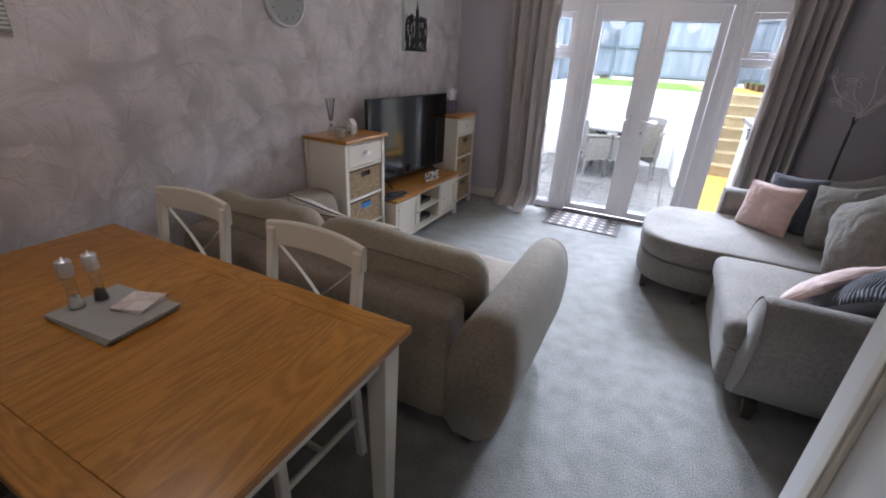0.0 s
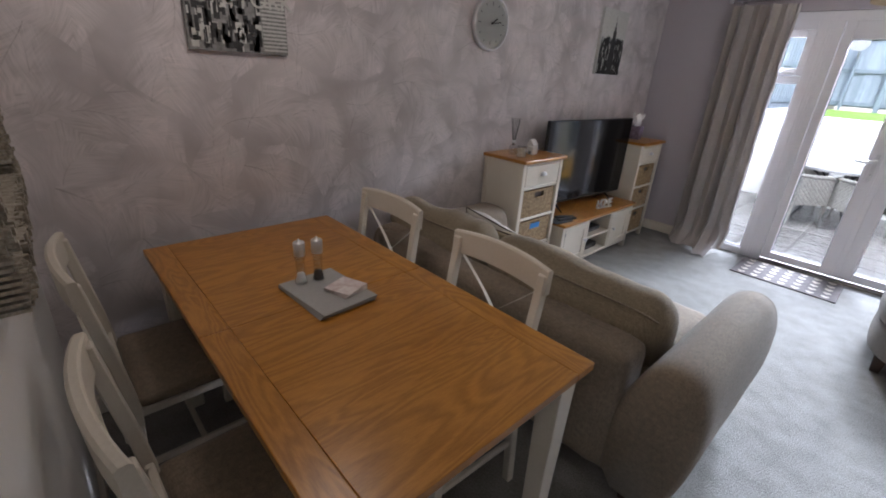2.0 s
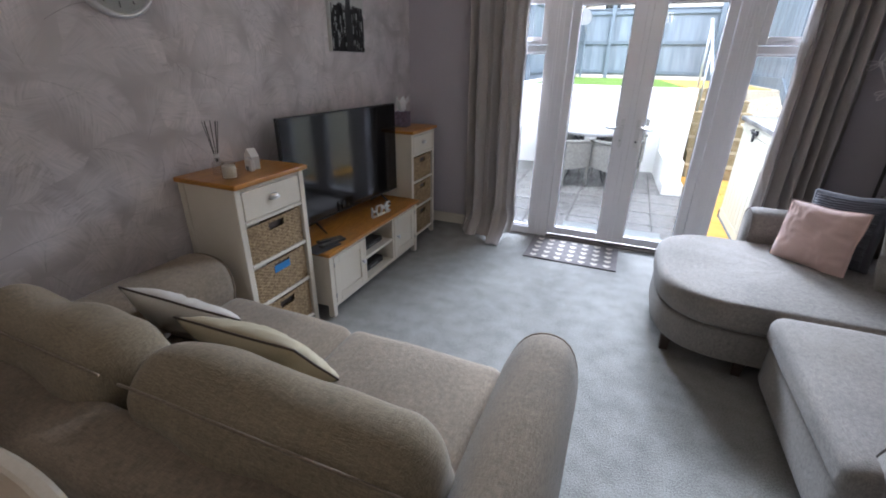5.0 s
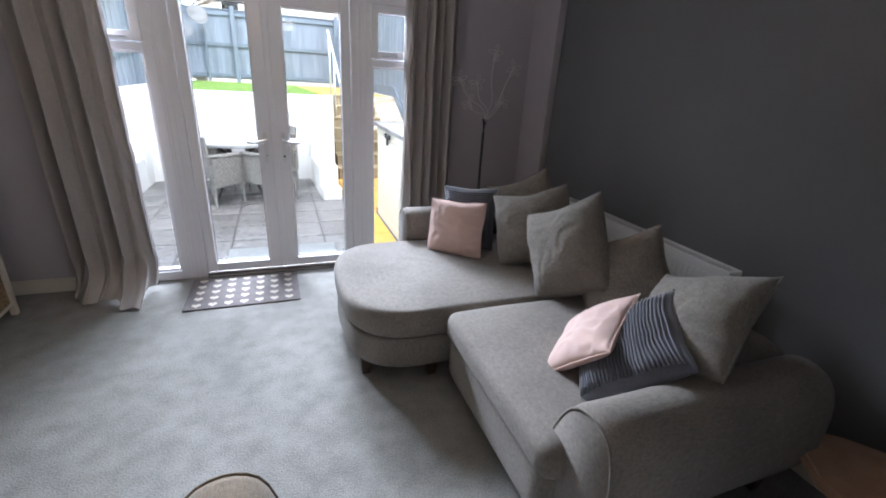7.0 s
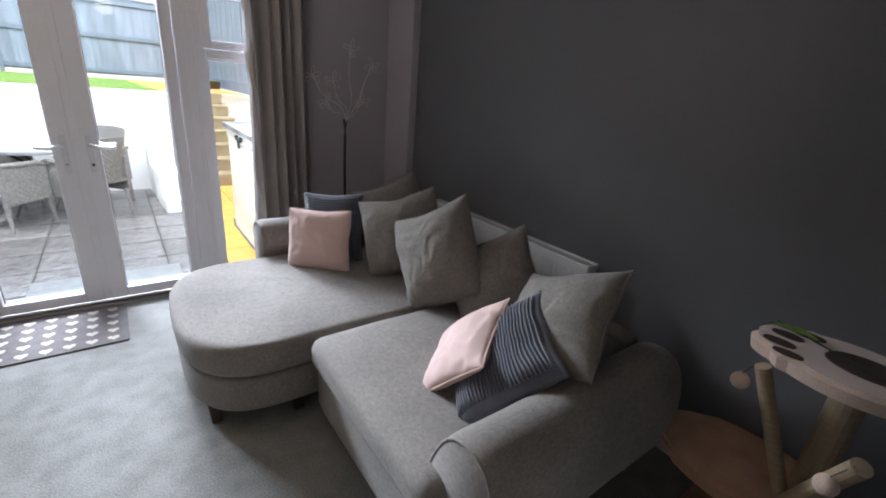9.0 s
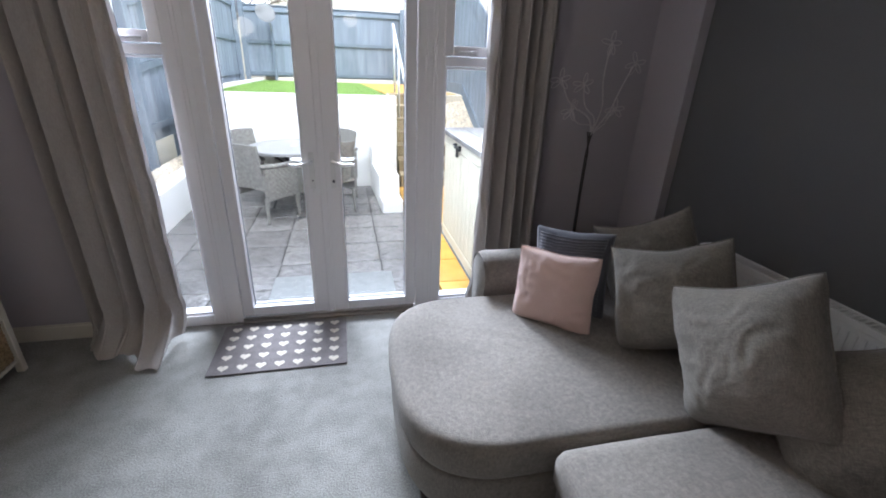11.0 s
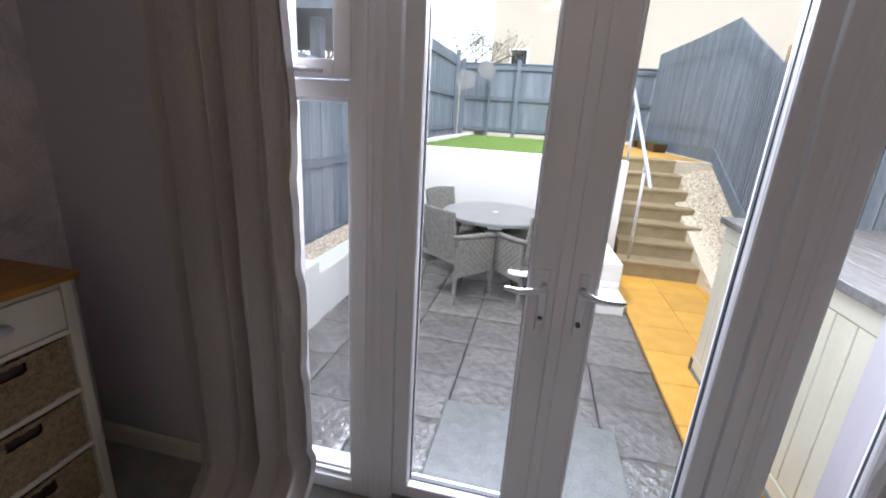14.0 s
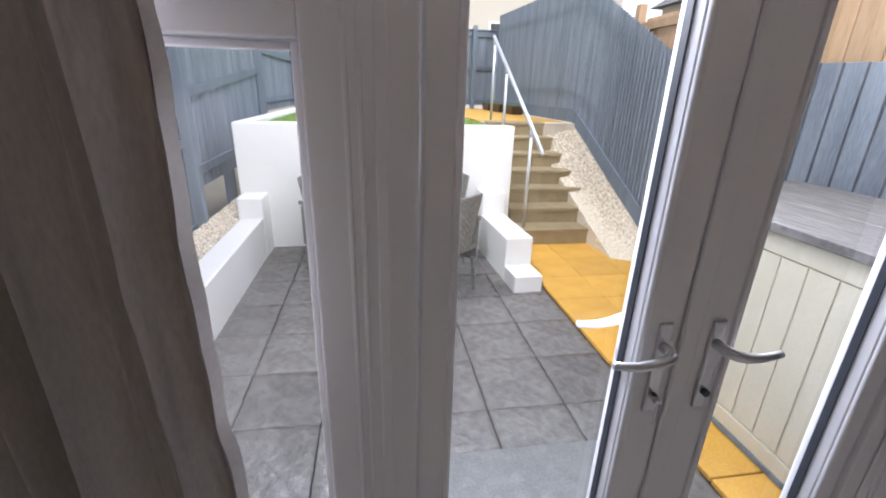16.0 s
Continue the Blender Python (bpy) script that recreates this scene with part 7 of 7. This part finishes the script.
# ---- beyond the garden ----
def dish():
    d = thing("satellite_dish", pose(0.98, 15.9, 2.62), "grey satellite dish on the corner of the back fence", "satellite dish")
    bm = bmesh.new()
    rings = []
    for j in range(7):
        r = 0.23 * j / 6
        rings.append([bm.verts.new((r * math.cos(a), 0.55 * r * r, r * math.sin(a))) for a in [2 * math.pi * i / 32 for i in range(32)]] if j else [bm.verts.new((0, 0, 0))])
    for i in range(32):
        bm.faces.new((rings[0][0], rings[1][i], rings[1][(i + 1) % 32]))
    for a, b in zip(rings[1:], rings[2:]):
        for i in range(32):
            bm.faces.new((a[i], b[i], b[(i + 1) % 32], a[(i + 1) % 32]))
    bmesh.ops.solidify(bm, geom=bm.faces[:], thickness=0.008)
    bm.transform(Matrix.Rotation(radians(25), 4, "Z") @ Matrix.Rotation(radians(155), 4, "X"))
    part("bowl", bm, "tabg", d, smooth=True)
    part("arm", tube(bmesh.new(), [(0, 0.06, -0.02), (0.05, 0.3, -0.2), (0.06, 0.42, -0.4)], 0.015, 8), "tabg", d)
    part("mast", box(bmesh.new(), 0.03, 0.09, 0.38, 0.45, -1.5, -0.2, 0.004), "fenced", d)


dish()
for x, y, w, d_, hz in ((4.58, 13.9, 0.24, 0.60, 0.15), (4.56, 14.7, 0.24, 0.60, 0.15), (4.54, 15.5, 0.24, 0.60, 0.15)):
    q = thing("planter", pose(x, y, UZ), "dark trough planter on the ochre path against the fence", "planter", "row of planters")
    bm = box(bmesh.new(), -w / 2, w / 2, -d_ / 2, d_ / 2, 0, hz, 0.01, 2)
    for vv in bm.verts:
        if vv.co.z < hz / 2:
            vv.co.x *= 0.85
            vv.co.y *= 0.85
    part("trough", bm, "dark", q)
    part("soil", box(bmesh.new(), -w / 2 + 0.02, w / 2 - 0.02, -d_ / 2 + 0.02, d_ / 2 - 0.02, hz + 0.0005, hz + 0.012, 0.004), "soil", q)


def house(name, x0, x1, y0, y1, base, eaves, ridge, wins, label, gable="x"):
    h = thing(name, pose(0, 0, 0), label, "house", "houses beyond the fence")
    bm = bmesh.new()
    box(bm, x0, x1, y0, y1, base, eaves, 0)
    part("wall", bm, "housew", h, "cream rendered wall")
    bm = bmesh.new()
    if gable == "x":
        ym = (y0 + y1) / 2
        pts = [(x0 - 0.3, y0 - 0.35, eaves - 0.05), (x1 + 0.3, y0 - 0.35, eaves - 0.05), (x1 + 0.3, ym, ridge), (x0 - 0.3, ym, ridge), (x0 - 0.3, y1 + 0.35, eaves - 0.05), (x1 + 0.3, y1 + 0.35, eaves - 0.05)]
        fcs = ((0, 1, 2, 3), (3, 2, 5, 4), (0, 3, 4), (1, 5, 2), (0, 4, 5, 1))
    else:
        xm = (x0 + x1) / 2
        pts = [(x0 - 0.35, y0 - 0.2, eaves - 0.05), (x0 - 0.35, y1 + 0.3, eaves - 0.05), (xm, y1 + 0.3, ridge), (xm, y0 - 0.2, ridge), (x1 + 0.35, y1 + 0.3, eaves - 0.05), (x1 + 0.35, y0 - 0.2, eaves - 0.05)]
        fcs = ((0, 1, 2, 3), (3, 2, 4, 5), (0, 3, 5), (1, 4, 2), (0, 5, 4, 1))
    v = [bm.verts.new(p) for p in pts]
    for f in fcs:
        bm.faces.new([v[i] for i in f])
    bmesh.ops.recalc_face_normals(bm, faces=bm.faces[:])
    part("roof", bm, "roof", h, "dark tiled roof")
    for wx, wz, ww, wh in wins:
        bm = bmesh.new()
        ring(bm, wx, wx + ww, wz, wz + wh, 0.07, y0 - 0.03, y0 - 0.001, 0.004)
        wd = part("window", bm, "pvc", h, "white framed window")
        part("pane", box(bmesh.new(), wx + 0.075, wx + ww - 0.075, y0 - 0.02, y0 - 0.012, wz + 0.075, wz + wh - 0.075, 0), "screen", wd)
    return h


house("rear_house", 0.05, 12.0, 24.0, 31.0, -0.2, 7.4, 9.5, [(0.80, 3.1, 0.75, 1.2), (6.5, 2.9, 1.2, 1.2)], "large cream rendered house behind the back fence")
house("side_house", 12.5, 20.0, 14.0, 22.0, -0.2, 4.6, 7.0, [(13.8, 2.6, 1.0, 1.1)], "pale house with a gable end beyond the wood fence", "y")
house("far_house", -6.0, -0.9, 27.0, 34.0, -0.2, 3.6, 4.9, [(-4.2, 1.6, 0.8, 1.0)], "low grey-roofed house past the fence corner", "y")


def shelter():
    s = thing("garden_shelter", pose(-1.4, 9.6, 0), "blue-grey timber shelter roof on square posts over the neighbouring fence", "shelter")
    for x in (-1.3, 1.30):
        for y in (-0.05, 2.2):
            part("post", box(bmesh.new(), x, x + 0.12, y, y + 0.12, GZ - 0.06, 2.50, 0.005), "fenced", s)
    bm = bmesh.new()
    prism(bm, [(-1.7, 2.46), (1.75, 2.46), (1.75, 2.56), (0.0, 3.15), (-1.7, 2.56)], -0.4, 2.6)
    part("roof", bm, "fenced", s)


shelter()


def tree(x, y, z0, h, seed, label):
    t = thing("tree", pose(x, y, z0), label, "tree", "trees beyond the fence")
    rng = random.Random(seed)
    bm = bmesh.new()
    tips = []

    def grow(p, d, l, r, n):
        pts = [p]
        for k in range(4):
            d = (d + Vector((rng.uniform(-0.25, 0.25), rng.uniform(-0.25, 0.25), rng.uniform(-0.05, 0.12)))).normalized()
            pts.append(pts[-1] + d * l / 4)
        tube(bm, pts, [r * (1 - 0.11 * i) for i in range(5)], 6 if n > 2 else 4)
        if n == 0:
            tips.append(pts[-1])
            tips.append(pts[2])
            return
        for k in range(3 if n > 1 else 4):
            a = rng.uniform(0, 6.28)
            nd = (d * 0.8 + Vector((math.cos(a), math.sin(a), rng.uniform(-0.1, 0.5))) * 0.75).normalized()
            grow(pts[-1] if k else pts[3], nd, l * rng.uniform(0.62, 0.8), r * 0.55, n - 1)
    grow(Vector((0, 0, 0)), Vector((0, 0, 1)), h * 0.34, h * 0.028, 4)
    part("trunk", bm, "bark", t, "bare spreading limbs")
    vs, fs = [], []
    for p in tips:
        for k in range(5):
            q = p + Vector((rng.gauss(0, 0.18), rng.gauss(0, 0.18), rng.gauss(0, 0.15)))
            a = Euler((rng.random() * 6, rng.random() * 6, rng.random() * 6)).to_matrix()
            s = rng.uniform(0.03, 0.06)
            o = len(vs)
            vs += [tuple(q + a @ Vector(c) * s) for c in ((-1, 0, 0), (0, -0.5, 0), (1, 0, 0), (0, 0.5, 0.1))]
            fs.append((o, o + 1, o + 2, o + 3))
    me = bpy.data.meshes.new("crown")
    me.from_pydata(vs, [], fs)
    me.materials.append(M["leaf"])
    o = new("crown", me)
    o.parent = t
    tagged(o, "sparse spring leaves", kind="stuff")


tree(-4.2, 17.0, -0.2, 6.5, 2, "almost bare spring tree past the garden shelter")
tree(-2.2, 23.0, -0.2, 6.2, 6, "almost bare spring tree behind the fence corner")
tree(11.0, 18.5, -0.2, 5.0, 9, "small bare tree beyond the softwood fence")


# ---- the pieces underfoot ----
def slabs():
    p = tagged(new("patio"), "wet dark slate-effect slabs with narrow joints", kind=S)
    proto = []
    rng = random.Random(2)
    for k in range(5):
        bm = bmesh.new()
        n = 10
        g = {}
        st_ = [-1, -0.975, -0.75, -0.5, -0.25, 0, 0.25, 0.5, 0.75, 0.975, 1]
        for i in range(n + 1):
            for j in range(n + 1):
                e = 0.005 if i in (0, n) or j in (0, n) else 0.0
                z = 0.006 * noise.noise(Vector((i * 0.5, j * 0.9, k * 5.0))) + 0.005 * noise.noise(Vector((i * 1.7, j * 1.3, k * 9.0)))
                g[i, j] = bm.verts.new((0.222 * st_[i], 0.2300 * st_[j], z - e))
        for i in range(n):
            for j in range(n):
                bm.faces.new((g[i, j], g[i + 1, j], g[i + 1, j + 1], g[i, j + 1]))
        edge = [g[i, 0] for i in range(n + 1)] + [g[n, j] for j in range(1, n + 1)] + [g[i, n] for i in range(n - 1, -1, -1)] + [g[0, j] for j in range(n - 1, 0, -1)]
        low = [bm.verts.new((v.co.x, v.co.y, -0.03)) for v in edge]
        for a in range(len(edge)):
            b = (a + 1) % len(edge)
            bm.faces.new((edge[a], low[a], low[b], edge[b]))
        me = bpy.data.meshes.new("slab")
        bm.to_mesh(me)
        bm.free()
        me.materials.append(M["slate"])
        me.shade_smooth()
        proto.append(me)
    for i in range(6):
        for j in range(8):
            o = new("slab", proto[rng.randrange(5)])
            o.parent = p
            o.location = (0.962 + 0.45 * i, 6.743 + 0.4655 * j, GZ)
            o.rotation_euler = (0, 0, math.pi * rng.randrange(2))
    y = tagged(new("ochre_path"), "ochre yellow paving slabs between the patio and the store box", kind=S)
    bm = box(bmesh.new(), -0.222, 0.222, -0.222, 0.222, -0.03, 0, 0.004)
    me = bpy.data.meshes.new("slab")
    bm.to_mesh(me)
    bm.free()
    me.materials.append(M["ochre"])
    for i in range(3):
        for j in range(8):
            o = new("slab", me)
            o.parent = y
            o.location = (3.655 + 0.45 * i + (0 if j < 7 else 0), 6.62 + 0.452 * j, GZ + 0.03)
    for i in range(3):
        for j in range(9):
            o = new("slab", me)
            o.parent = y
            o.location = (3.64 + 0.45 * i - (0.03 * j), 12.15 + 0.452 * j, UZ)


slabs()
